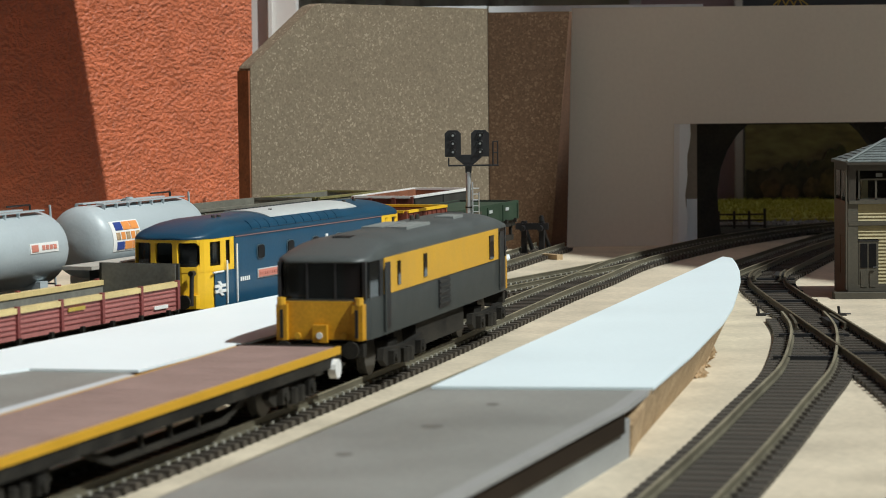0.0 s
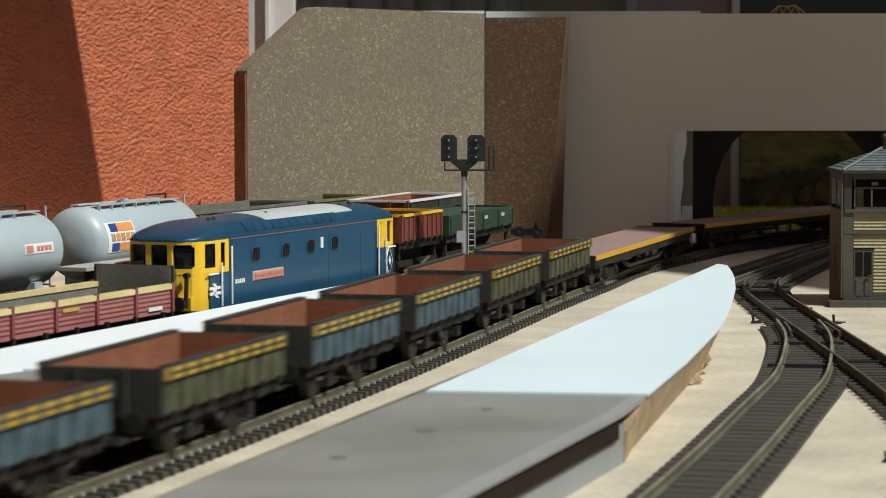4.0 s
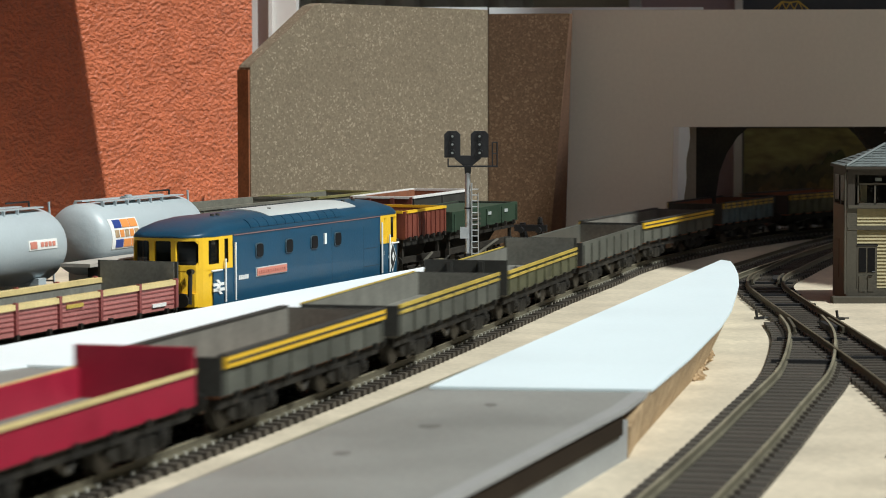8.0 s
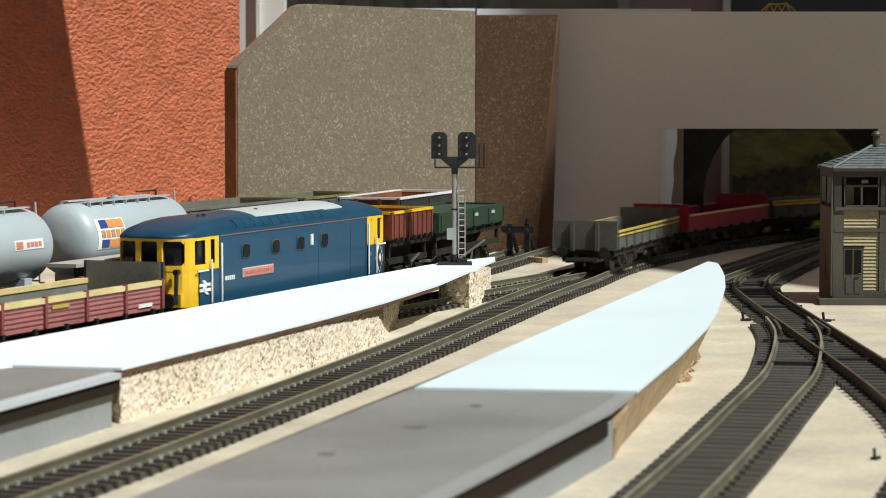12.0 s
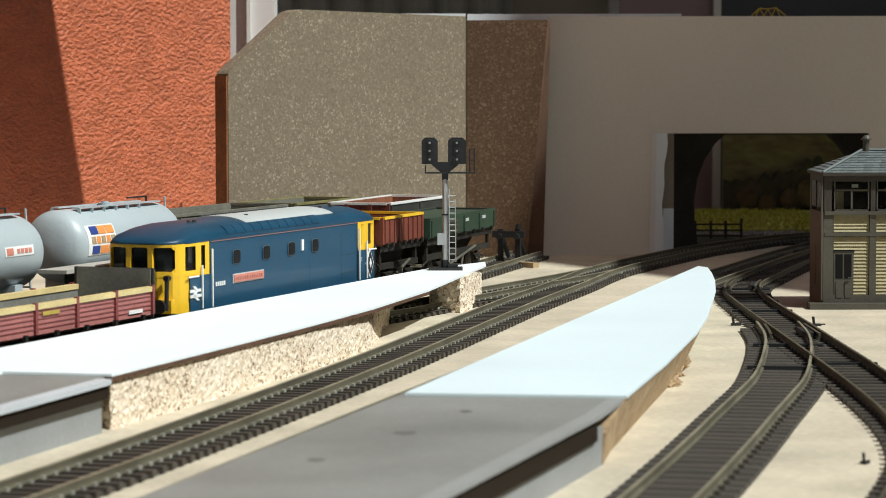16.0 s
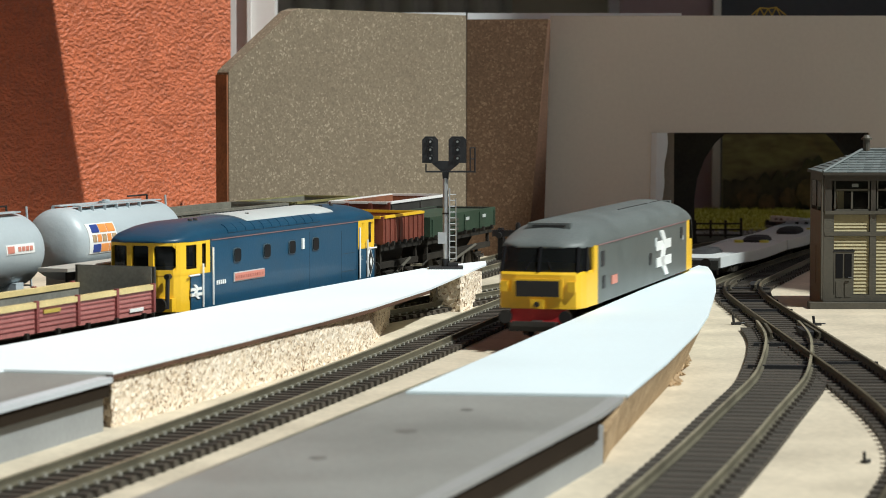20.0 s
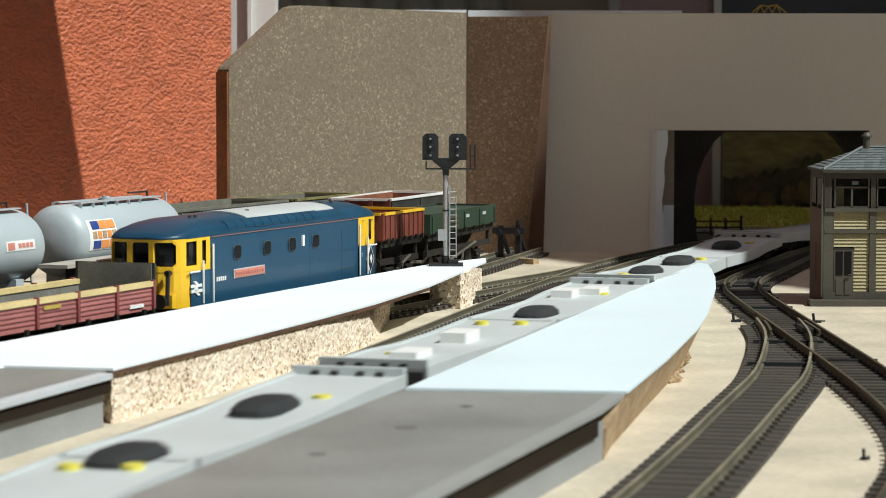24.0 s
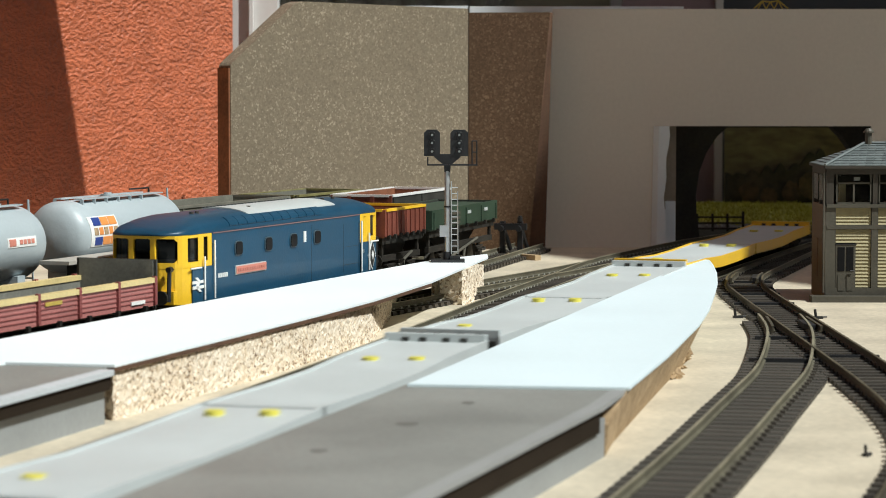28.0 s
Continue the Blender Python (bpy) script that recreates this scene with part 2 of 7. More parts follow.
# grass colour raised to make up for weak light beyond the tunnel
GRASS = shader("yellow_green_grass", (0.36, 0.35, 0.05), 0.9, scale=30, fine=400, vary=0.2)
JAMB_BROWN = shader("grey_brown_card", (0.30, 0.25, 0.19), 0.8, scale=30, fine=500, vary=0.12)
# green-black colour stands in for the shadow in front of the field
VERGE_SHADOW = shader("green_black_verge_shadow", (0.030, 0.030, 0.014), 0.95, scale=120, fine=700, vary=0.5, bump=0.6, depth=0.001)
BALLAST = shader("grey_ballast", (0.20, 0.20, 0.18), 0.9, scale=300, fine=900, vary=0.5)
STONE_DARK = shader("dark_tunnel_stone", (0.030, 0.027, 0.020), 0.85, scale=90, fine=500, vary=0.4, bump=0.4)
# lilac lightened in place of light that fails to reach this wall
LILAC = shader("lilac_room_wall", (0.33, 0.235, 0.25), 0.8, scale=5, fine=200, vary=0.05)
BOX_DARK = shader("dark_brown_window_frame", (0.040, 0.032, 0.023), 0.6, scale=60, fine=800, vary=0.25)
DARK_SLATE = shader("dark_slate_cabinet", (0.075, 0.08, 0.09), 0.7, scale=6, fine=200, vary=0.08)
# hill tones brightened, as too little light falls on the backscene
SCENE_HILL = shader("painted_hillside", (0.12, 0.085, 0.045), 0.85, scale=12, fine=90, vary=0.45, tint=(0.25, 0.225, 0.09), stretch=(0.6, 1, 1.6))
SCENE_TREE = shader("painted_trees", (0.035, 0.04, 0.02), 0.85, scale=40, fine=180, vary=0.5, tint=(0.075, 0.055, 0.03))
SCENE_BUSH = shader("painted_russet_bush", (0.060, 0.045, 0.022), 0.85, scale=60, fine=260, vary=0.5, tint=(0.12, 0.075, 0.035))
CREAM = shader("cream_weatherboard", (0.40, 0.345, 0.195), 0.6, scale=60, fine=800, vary=0.15, random=0.08)
STONE_GREY = shader("olive_grey_trim", (0.078, 0.070, 0.052), 0.6, scale=60, fine=800, vary=0.18)
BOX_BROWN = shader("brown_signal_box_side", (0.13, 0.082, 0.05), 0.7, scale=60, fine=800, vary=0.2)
SLATE = shader("grey_roof_slate", (0.120, 0.138, 0.135), 0.6, scale=60, fine=700, vary=0.18, random=0.2)
LIGHT_STEEL = shader("aluminium_post", (0.55, 0.56, 0.56), 0.35, metal=0.6, vary=0.06)
# pale grey paints the bright reflection seen on each lens
LENS_GLINT = shader("signal_lens_glint", (0.34, 0.36, 0.35), 0.15, bump=0)
WOOD = shader("bare_softwood", (0.42, 0.30, 0.17), 0.7, scale=30, fine=500, vary=0.15, stretch=(1, 6, 6))
CURTAIN = shader("pale_patterned_fabric", (0.47, 0.46, 0.38), 0.8, scale=9, fine=120, vary=0.10)
OFF_WHITE = shader("off_white_gloss_paint", (0.72, 0.69, 0.66), 0.4, scale=12, fine=300, vary=0.03)
AMBER = shader("amber_yellow_paint", (0.66, 0.36, 0.03), 0.45, scale=60, fine=900, vary=0.08)
# the same amber darkened for the less lit cab fronts
AMBER_SHADED = shader("shaded_amber_paint", (0.58, 0.29, 0.016), 0.42, scale=90, fine=900, vary=0.22)
EXPRESS_GREY = shader("pale_slate_paint", (0.098, 0.110, 0.103), 0.42, scale=60, fine=900, vary=0.12)
EXPRESS_ROOF = shader("mid_grey_loco_roof", (0.118, 0.134, 0.130), 0.5, scale=60, fine=900, vary=0.16)
BLUE_GLOSS = shader("satin_blue_roof", (0.010, 0.055, 0.102), 0.40, scale=60, fine=900, vary=0.15, coat=0.08, spec=0.35)
FRAME_BLUE = shader("silvery_blue_window_frame", (0.09, 0.14, 0.17), 0.35, metal=0.3, vary=0.2)
HOPPER_GREY = shader("dusty_hopper_grey", (0.165, 0.160, 0.128), 0.7, scale=80, fine=900, vary=0.3)
RIM_CREAM = shader("pale_straw_rim_paint", (0.66, 0.52, 0.24), 0.55, scale=80, fine=900, vary=0.15)
LINE_DULL = shader("dull_pink_lining", (0.22, 0.13, 0.13), 0.5, vary=0.05)
MAROON_DARK = shader("dark_maroon_joint", (0.23, 0.058, 0.053), 0.7, vary=0.1)
DECK_STAIN = shader("greasy_deck_mark", (0.155, 0.15, 0.135), 0.5, vary=0.2)
HATCH_GREY = shader("pale_roof_hatch", (0.24, 0.26, 0.25), 0.5, scale=60, fine=900, vary=0.12)
PANE_BLACK = shader("dark_unlit_pane", (0.008, 0.008, 0.009), 0.4, vary=0.1, bump=0, spec=0.15)
LEMON = shader("lemon_yellow_plastic", (0.74, 0.66, 0.10), 0.5, vary=0.06)
COUPLING_GREY = shader("dull_grey_coupling", (0.055, 0.054, 0.050), 0.45, metal=0.3, vary=0.2)
BANK_CARD = shader("dusty_grey_card", (0.40, 0.375, 0.33), 0.8, vary=0.1)
RAIL_DARK = shader("grimy_turnout_rail", (0.080, 0.068, 0.045), 0.6, metal=0.15, scale=50, fine=800, vary=0.3)
MINERAL_YELLOW = shader("stained_amber_yellow", (0.50, 0.315, 0.045), 0.6, scale=140, fine=900, vary=0.35)
PLATE_TEXT = shader("faded_plate_lettering", (0.50, 0.17, 0.125), 0.5, vary=0.05)
RIM_DULL = shader("dull_straw_rim", (0.21, 0.19, 0.075), 0.6, scale=120, vary=0.3)


# ======== mesh helpers ========
def part(name, bm, material, parent=None, label="", smooth=False, bevel=0.0):
    """Links a bmesh as one mesh object, under a thing or a part."""
    if bevel:
        sharp = [e for e in bm.edges if len(e.link_faces) == 2 and e.calc_face_angle(0) > 0.6]
        bmesh.ops.bevel(bm, geom=sharp, offset=bevel, segments=1, affect="EDGES", clamp_overlap=True)
    bmesh.ops.recalc_face_normals(bm, faces=bm.faces[:])
    me = bpy.data.meshes.new(name)
    bm.to_mesh(me)
    bm.free()
    if smooth:
        for p in me.polygons:
            p.use_smooth = True
    me.materials.append(material)
    ob = new(name, me)
    ob.parent = parent
    if label:
        ob["label"] = label
    return ob


def piece(name, ob, parent, m):
    """One more object on the mesh of ob."""
    o = new(name, ob.data)
    o.parent = parent
    o.matrix_basis = m
    return o


def thing(name, m, label, category, group="", kind=""):
    ob = new(name)
    ob.empty_display_size = 0.02
    ob.matrix_basis = m
    return tagged(ob, label, category, group, kind)


def slab(bm, x0, x1, y0, y1, z0, z1):
    """A block between six planes."""
    v = [bm.verts.new((x, y, z)) for x in (x0, x1) for y in (y0, y1) for z in (z0, z1)]
    for f in ((0, 1, 3, 2), (4, 6, 7, 5), (0, 4, 5, 1), (2, 3, 7, 6), (0, 2, 6, 4), (1, 5, 7, 3)):
        bm.faces.new([v[i] for i in f])
    return bm


def prism(bm, outline, z0, z1):
    """An upright prism over a plan outline."""
    lo = [bm.verts.new((x, y, z0)) for x, y in outline]
    hi = [bm.verts.new((x, y, z1)) for x, y in outline]
    n = len(outline)
    bm.faces.new(lo[::-1])
    bm.faces.new(hi)
    for i in range(n):
        bm.faces.new((lo[i], lo[(i + 1) % n], hi[(i + 1) % n], hi[i]))
    return bm


def loft(bm, sections, caps=True):
    """Skin over closed sections, each a list of as many points."""
    rings = [[bm.verts.new(p) for p in s] for s in sections]
    n = len(rings[0])
    for a, b in zip(rings, rings[1:]):
        for i in range(n):
            bm.faces.new((a[i], a[(i + 1) % n], b[(i + 1) % n], b[i]))
    if caps:
        bm.faces.new(rings[0][::-1])
        bm.faces.new(rings[-1])
    return bm


def extrude_y(bm, profile, y0, y1):
    return loft(bm, [[(x, y, z) for x, z in profile] for y in (y0, y1)])


def extrude_x(bm, profile, x0, x1):
    return loft(bm, [[(x, y, z) for y, z in profile] for x in (x0, x1)])


def rod(bm, a, b, r, n=10, r2=None):
    """A round bar from a to b."""
    a, b = Vector(a), Vector(b)
    q = (b - a).to_track_quat("Z", "Y")
    r2 = r if r2 is None else r2
    ring = [(math.cos(2 * math.pi * i / n), math.sin(2 * math.pi * i / n)) for i in range(n)]
    return loft(bm, [[a + q @ Vector((c * r, s * r, 0)) for c, s in ring],
                     [b + q @ Vector((c * r2, s * r2, 0)) for c, s in ring]])


def new_bm():
    return bmesh.new()


# ======== tracks: lines on the plan ========
RAIL_Z = 0.005


class Line:
    """A smooth line through plan points, read by the way along it."""

    def __init__(self, points, step=0.004):
        p = [Vector((x, y, 0)) for x, y in points]
        p = [p[0] * 2 - p[1]] + p + [p[-1] * 2 - p[-2]]
        out = []
        for i in range(1, len(p) - 2):
            n = max(2, int((p[i + 1] - p[i]).length / step))
            a, b, c, d = p[i - 1], p[i], p[i + 1], p[i + 2]
            ta = (b - a).length ** 0.5
            tb = (c - b).length ** 0.5
            tc = (d - c).length ** 0.5
            m1 = (c - b) + tb * ((b - a) / ta - (c - a) / (ta + tb))
            m2 = (c - b) + tb * ((d - c) / tc - (d - b) / (tb + tc))
            for k in range(n):
                u = k / n
                out.append((2 * u**3 - 3 * u**2 + 1) * b + (u**3 - 2 * u**2 + u) * m1
                           + (-2 * u**3 + 3 * u**2) * c + (u**3 - u**2) * m2)
        out.append(p[-2])
        self.p = np.array([v[:2] for v in out])
        self.s = np.concatenate([[0], np.cumsum(np.linalg.norm(np.diff(self.p, axis=0), axis=1))])
        self.length = self.s[-1]

    def at(self, s):
        return Vector((np.interp(s, self.s, self.p[:, 0]), np.interp(s, self.s, self.p[:, 1]), 0))

    def heading(self, s):
        d = self.at(s + 0.004) - self.at(s - 0.004)
        return math.atan2(-d.x, d.y)          # turn about z of the +y axis

    def side(self, s, off):
        a = self.heading(s)
        return self.at(s) + Vector((math.cos(a), math.sin(a), 0)) * off

    def along(self, y):
        """The way at which the line first passes y."""
        i = int(np.argmax(self.p[:, 1] >= y))
        return float(self.s[i])


LEFT_MAIN = Line([(-0.939, -2.3), (-0.180, 0.35), (-0.1035, 0.63), (-0.0835, 0.703), (-0.0283, 0.92), (0.0393, 1.215), (0.0607, 1.30),
                  (0.0885, 1.416), (0.122, 1.51), (0.154, 1.59), (0.184, 1.65), (0.222, 1.715), (0.278, 1.775), (0.36, 1.83), (0.48, 1.865),
                  (0.62, 1.87), (0.82, 1.82), (1.0, 1.68), (1.12, 1.44), (1.15, 1.1), (1.15, -2.2)])
RIGHT_MAIN = Line([(-0.841, -2.3), (-0.140, 0.35), (-0.0368, 0.7347), (0.0645, 1.10), (0.1198, 1.30), (0.1372, 1.359), (0.163, 1.438),
                   (0.189, 1.518), (0.214, 1.59), (0.241, 1.657), (0.277, 1.72), (0.335, 1.775), (0.42, 1.81), (0.56, 1.82), (0.74, 1.79),
                   (0.92, 1.69), (1.04, 1.5), (1.08, 1.2), (1.08, -2.2)])
OUTER = Line([(0.06, 0.42), (0.1185, 0.635), (0.129, 0.675), (0.137, 0.722), (0.1415, 0.775), (0.1435, 0.85), (0.1435, 1.05), (0.1435, 1.2),
              (0.1448, 1.25), (0.1520, 1.31), (0.1685, 1.372), (0.1850, 1.432), (0.2020, 1.492), (0.2170, 1.55)])
BRANCH = Line([(-0.01, 0.38), (0.0520, 0.62), (0.0653, 0.673), (0.0803, 0.735), (0.0919, 0.785), (0.1017, 0.826), (0.1147, 0.883),
               (0.1275, 0.960), (0.1365, 1.0285), (0.1402, 1.085), (0.1425, 1.15), (0.1435, 1.25)])
SIDING_A = Line([(-0.55, -0.2), (-0.235, 0.70), (-0.1138, 1.0274), (-0.0516, 1.1976), (0.004, 1.375), (0.050, 1.56)])
SPUR = Line([(-0.045, 1.11), (-0.018, 1.170), (0.0075, 1.230), (0.034, 1.290), (0.062, 1.350), (0.089, 1.416)])
SIDING_B = Line([(-0.60, -0.2), (-0.285, 0.70), (-0.164, 1.037), (-0.098, 1.215), (-0.028, 1.42), (0.0, 1.52)])
SIDING_C = Line([(-0.65, -0.2), (-0.335, 0.70), (-0.214, 1.050), (-0.140, 1.245), (-0.06, 1.45)])


# ======== the large structure ========
def block(name, mat, boxes, label, category="wall"):
    bm = new_bm()
    for c in boxes:
        slab(bm, *c)
    return tagged(part(name, bm, mat), label, category, kind="structure")


block("ground", BOARD, [(-1.05, 1.45, -2.45, 1.96, -0.018, 0.0)], "buff hardboard baseboard top of the model railway", "baseboard")
block("floor", CARPET, [(-1.3, 1.7, -2.8, 3.2, -0.95, -0.9)], "brown carpeted room floor below the layout", "floor")
# unseen ceiling: gaps and slabs are added to shape sun and shade
ceiling_bm = new_bm()
for c in ((-1.3, -0.30, -2.8, 3.2), (-0.30, 0.54, -2.8, 1.62), (-0.30, 0.70, 2.95, 3.2), (0.70, 1.6, 2.30, 3.2), (0.54, 1.6, -2.8, -1.8)):
    slab(ceiling_bm, *c, 1.75, 1.80)
# added slab that keeps the sun off the card wall and tunnel
prism(ceiling_bm, [(1.248, 0.94), (1.512, 0.456), (1.512, 1.62), (1.122, 1.62), (1.122, 1.003)], 1.75, 1.80)
tagged(part("ceiling", ceiling_bm, ROOM_PAINT), "unseen room ceiling with openings cut to shape the sunlight", "ceiling", kind="structure")
# wall out of view; its window opening is added to let in fill light
block("wall_south", ROOM_PAINT, [(-1.3, -1.15, -2.8, -2.7, -0.9, 1.75), (0.5, 1.7, -2.8, -2.7, -0.9, 1.75), (-1.15, 0.5, -2.8, -2.7, -0.9, 0.15), (-1.15, 0.5, -2.8, -2.7, 1.6, 1.75)], "unseen room wall with an opening added for fill light")
block("wall_west", ROOM_PAINT, [(-1.3, -1.2, -2.7, 3.1, -0.9, 1.75)], "plain cream side wall of the room")
block("wall_east", ROOM_PAINT, [(1.6, 1.7, -2.7, 3.1, -0.9, 1.75)], "plain cream window side wall of the room")
block("wall_north", ROOM_PAINT, [(-1.3, 1.7, 3.1, 3.2, -0.9, 1.75)], "plain cream far wall of the room")


RAIL_SECTION = [(-0.0011, 0.0), (0.0011, 0.0), (0.0011, 0.0005), (0.0004, 0.0008), (0.0004, 0.0019), (0.00055, 0.0021),
                (0.00055, 0.0026), (-0.00055, 0.0026), (-0.00055, 0.0021), (-0.0004, 0.0019), (-0.0004, 0.0008), (-0.0011, 0.0005)]


def rail_mesh(bm, line, off, s0, s1):
    n = max(2, int((s1 - s0) / 0.012))
    secs = []
    for i in range(n + 1):
        s = s0 + (s1 - s0) * i / n
        c = line.side(s, off)
        a = line.heading(s)
        r = Vector((math.cos(a), math.sin(a), 0))
        secs.append([c + r * x + Vector((0, 0, RAIL_Z - 0.0026 + z)) for x, z in RAIL_SECTION])
    loft(bm, secs)


def strip(bm, line, o0, o1, s0, s1, z0, z1):
    n = max(2, int((s1 - s0) / 0.02))
    secs = []
    for i in range(n + 1):
        s = s0 + (s1 - s0) * i / n
        a, b = line.side(s, o0), line.side(s, o1)
        secs.append([(a.x, a.y, z0), (b.x, b.y, z0), (b.x, b.y, z1), (a.x, a.y, z1)])
    loft(bm, secs)


sleeper_bm = new_bm()
slab(sleeper_bm, -0.0140, 0.0140, -0.0017, 0.0017, 0.0006, 0.0022)
SLEEPER_MESH = part("sleeper_pattern", sleeper_bm, SLEEPER, bevel=0.0003)
chair_bm = new_bm()
for cx in (-0.0087, 0.0087):
    slab(chair_bm, cx - 0.0015, cx + 0.0015, -0.0009, 0.0009, 0.0022, 0.0031)
CHAIR_MESH = part("chair_pattern", chair_bm, CHAIR)


def track(name, line, s0, s1, near, pitch=0.0071, wide=1.0, shift=0.0, label="", drop=0.0, bed_top=0.0011, half=0.0130, dirty=True, side=None, seat=None, head=None, rails=((-0.0087, None, None), (0.0087, None, None))):
    """One track: rails, sleepers as parts within the near stretch, the rest joined."""
    ob = thing(name, pose(0, 0, -drop), label, "railway track", "model railway tracks")
    bed = new_bm()
    strip(bed, line, -half + shift, half + shift, s0, s1, drop, bed_top)
    part("track_base", bed, SLEEPER_BED, ob)
    for off, a, b in rails:
        bm = new_bm()
        a, b = s0 if a is None else a, s1 if b is None else b
        rail_mesh(bm, line, off + shift, a, b)
        rl = part("rail", bm, side or (RAIL_SIDE if dirty else RAIL), ob)
        if dirty:
            bm = new_bm()
            strip(bm, line, off + shift - 0.00045, off + shift + 0.00045, a, b, RAIL_Z - 0.0001, RAIL_Z + 0.00012)
            part("rail_head", bm, head or RAIL, rl, "worn bright rail head")
    far, k, s = [], 0, s0 + 0.003
    seats = []
    while s < s1 - 0.002:
        c = line.side(s, shift)
        m = pose(c.x, c.y, 0, rz=math.degrees(line.heading(s))) @ Matrix.Diagonal((wide, 1, 1, 1))
        if near[0] < c.y < near[1]:
            piece("sleeper", SLEEPER_MESH, ob, m)
        else:
            far.append(m)
        if near[0] - 0.05 < c.y < near[1] + 0.1:
            seats.append(m)
        s += pitch * (1 + 0.06 * math.sin(k * 12.9898))
        k += 1
    for nm, src, ms, mat in (("sleeper_strip", SLEEPER_MESH, far, SLEEPER), ("chair_strip", CHAIR_MESH, seats, seat or CHAIR)):
        if not ms:
            continue
        vs, fs = [], []
        for m in ms:
            b = len(vs)
            vs += [m @ v.co for v in src.data.vertices]
            fs += [[b + i for i in p.vertices] for p in src.data.polygons]
        me = bpy.data.meshes.new(nm)
        me.from_pydata(vs, [], fs)
        me.materials.append(mat)
        o = new(nm, me)
        o.parent = ob
        o["kind"] = "stuff"
    return ob


track("main_track_left", LEFT_MAIN, 0, LEFT_MAIN.length, (0.5, 1.72), label="dark-sleepered double main line track with dull nickel rails")
tip = RIGHT_MAIN.along(1.262)
track("main_track_right", RIGHT_MAIN, 0, tip, (0.9, 1.62), wide=0.78, half=0.0096, shift=0.0064, label="main line track with nickel rails behind the platform")
track("main_track_right", RIGHT_MAIN, tip, RIGHT_MAIN.length, (0.9, 1.62), wide=0.84, half=0.0108, shift=0.0044, label="main line track with nickel rails leading to the tunnel")
outer_track = track("outer_track", OUTER, 0, OUTER.length, (0.5, 1.55), drop=0.0003, bed_top=0.0015, side=RAIL_DARK, seat=BLACK, head=RAIL_WORN, pitch=0.0092, label="curved track beside the signal box with a turnout")
track("branch_track", BRANCH, 0, BRANCH.length - 0.16, (0.5, 1.2), pitch=0.0092, drop=0.0006, bed_top=0.0020, half=0.0155, wide=1.11, seat=SLEEPER, label="curved branch track leading into a turnout")
track("siding_track_a", SIDING_A, 0, SIDING_A.length, (0.9, 1.6), label="siding track ending at a buffer stop")
track("spur_track", SPUR, 0, SPUR.length, (0.9, 1.6), drop=0.0003, label="short spur track joining the main line")
track("siding_track_b", SIDING_B, 0, SIDING_B.length, (9, 9), label="siding track under stored wagons")
track("siding_track_c", SIDING_C, 0, SIDING_C.length, (9, 9), label="siding track under tank wagons")
# turnout fittings: crossing noses, check rails, end ties
for y, wing in ((1.051, 0.0024), (1.3045, 0.0022)):
    s = OUTER.along(y)
    c = Vector((0.1474, 1.051, 0)) if y < 1.1 else Vector((0.1563, 1.3045, 0))
    a = OUTER.heading(s)
    d, n = Vector((-math.sin(a), math.cos(a), 0)), Vector((math.cos(a), math.sin(a), 0))
    bm = new_bm()
    prism(bm, [(c - d * 0.012 + n * 0.0010)[:2], (c - d * 0.004 + n * wing)[:2], (c + d * 0.014 + n * wing)[:2], (c + d * 0.014 - n * wing)[:2], (c - d * 0.004 - n * wing)[:2], (c - d * 0.012 - n * 0.0010)[:2]],
          0.0022, RAIL_Z - 0.0005)
    part("crossing_nose", bm, BLACK, outer_track, "black plastic crossing nose")
    for line, off in ((OUTER, 0.0064), (BRANCH, -0.0064)) if y < 1.1 else ((OUTER, 0.0064), (OUTER, -0.0064)):
        sl = line.along(y)
        bm = new_bm()
        rail_mesh(bm, line, off, sl - 0.022, sl + 0.022)
        part("check_rail", bm, RAIL_DARK, outer_track)
for line, y in ((BRANCH, 0.925), (BRANCH, 1.005), (OUTER, 0.935), (OUTER, 1.165), (OUTER, 1.215), (OUTER, 1.29)):
    sl = line.along(y)
    bm = new_bm()
    strip(bm, line, -0.0136, 0.0136, sl - 0.0012, sl + 0.0012, 0.0012, 0.0031)
    part("end_tie", bm, BLACK, outer_track)
for o in (SLEEPER_MESH, CHAIR_MESH):
    bpy.data.objects.remove(o)

PLAT_Z = 0.0148           # platform top above the board


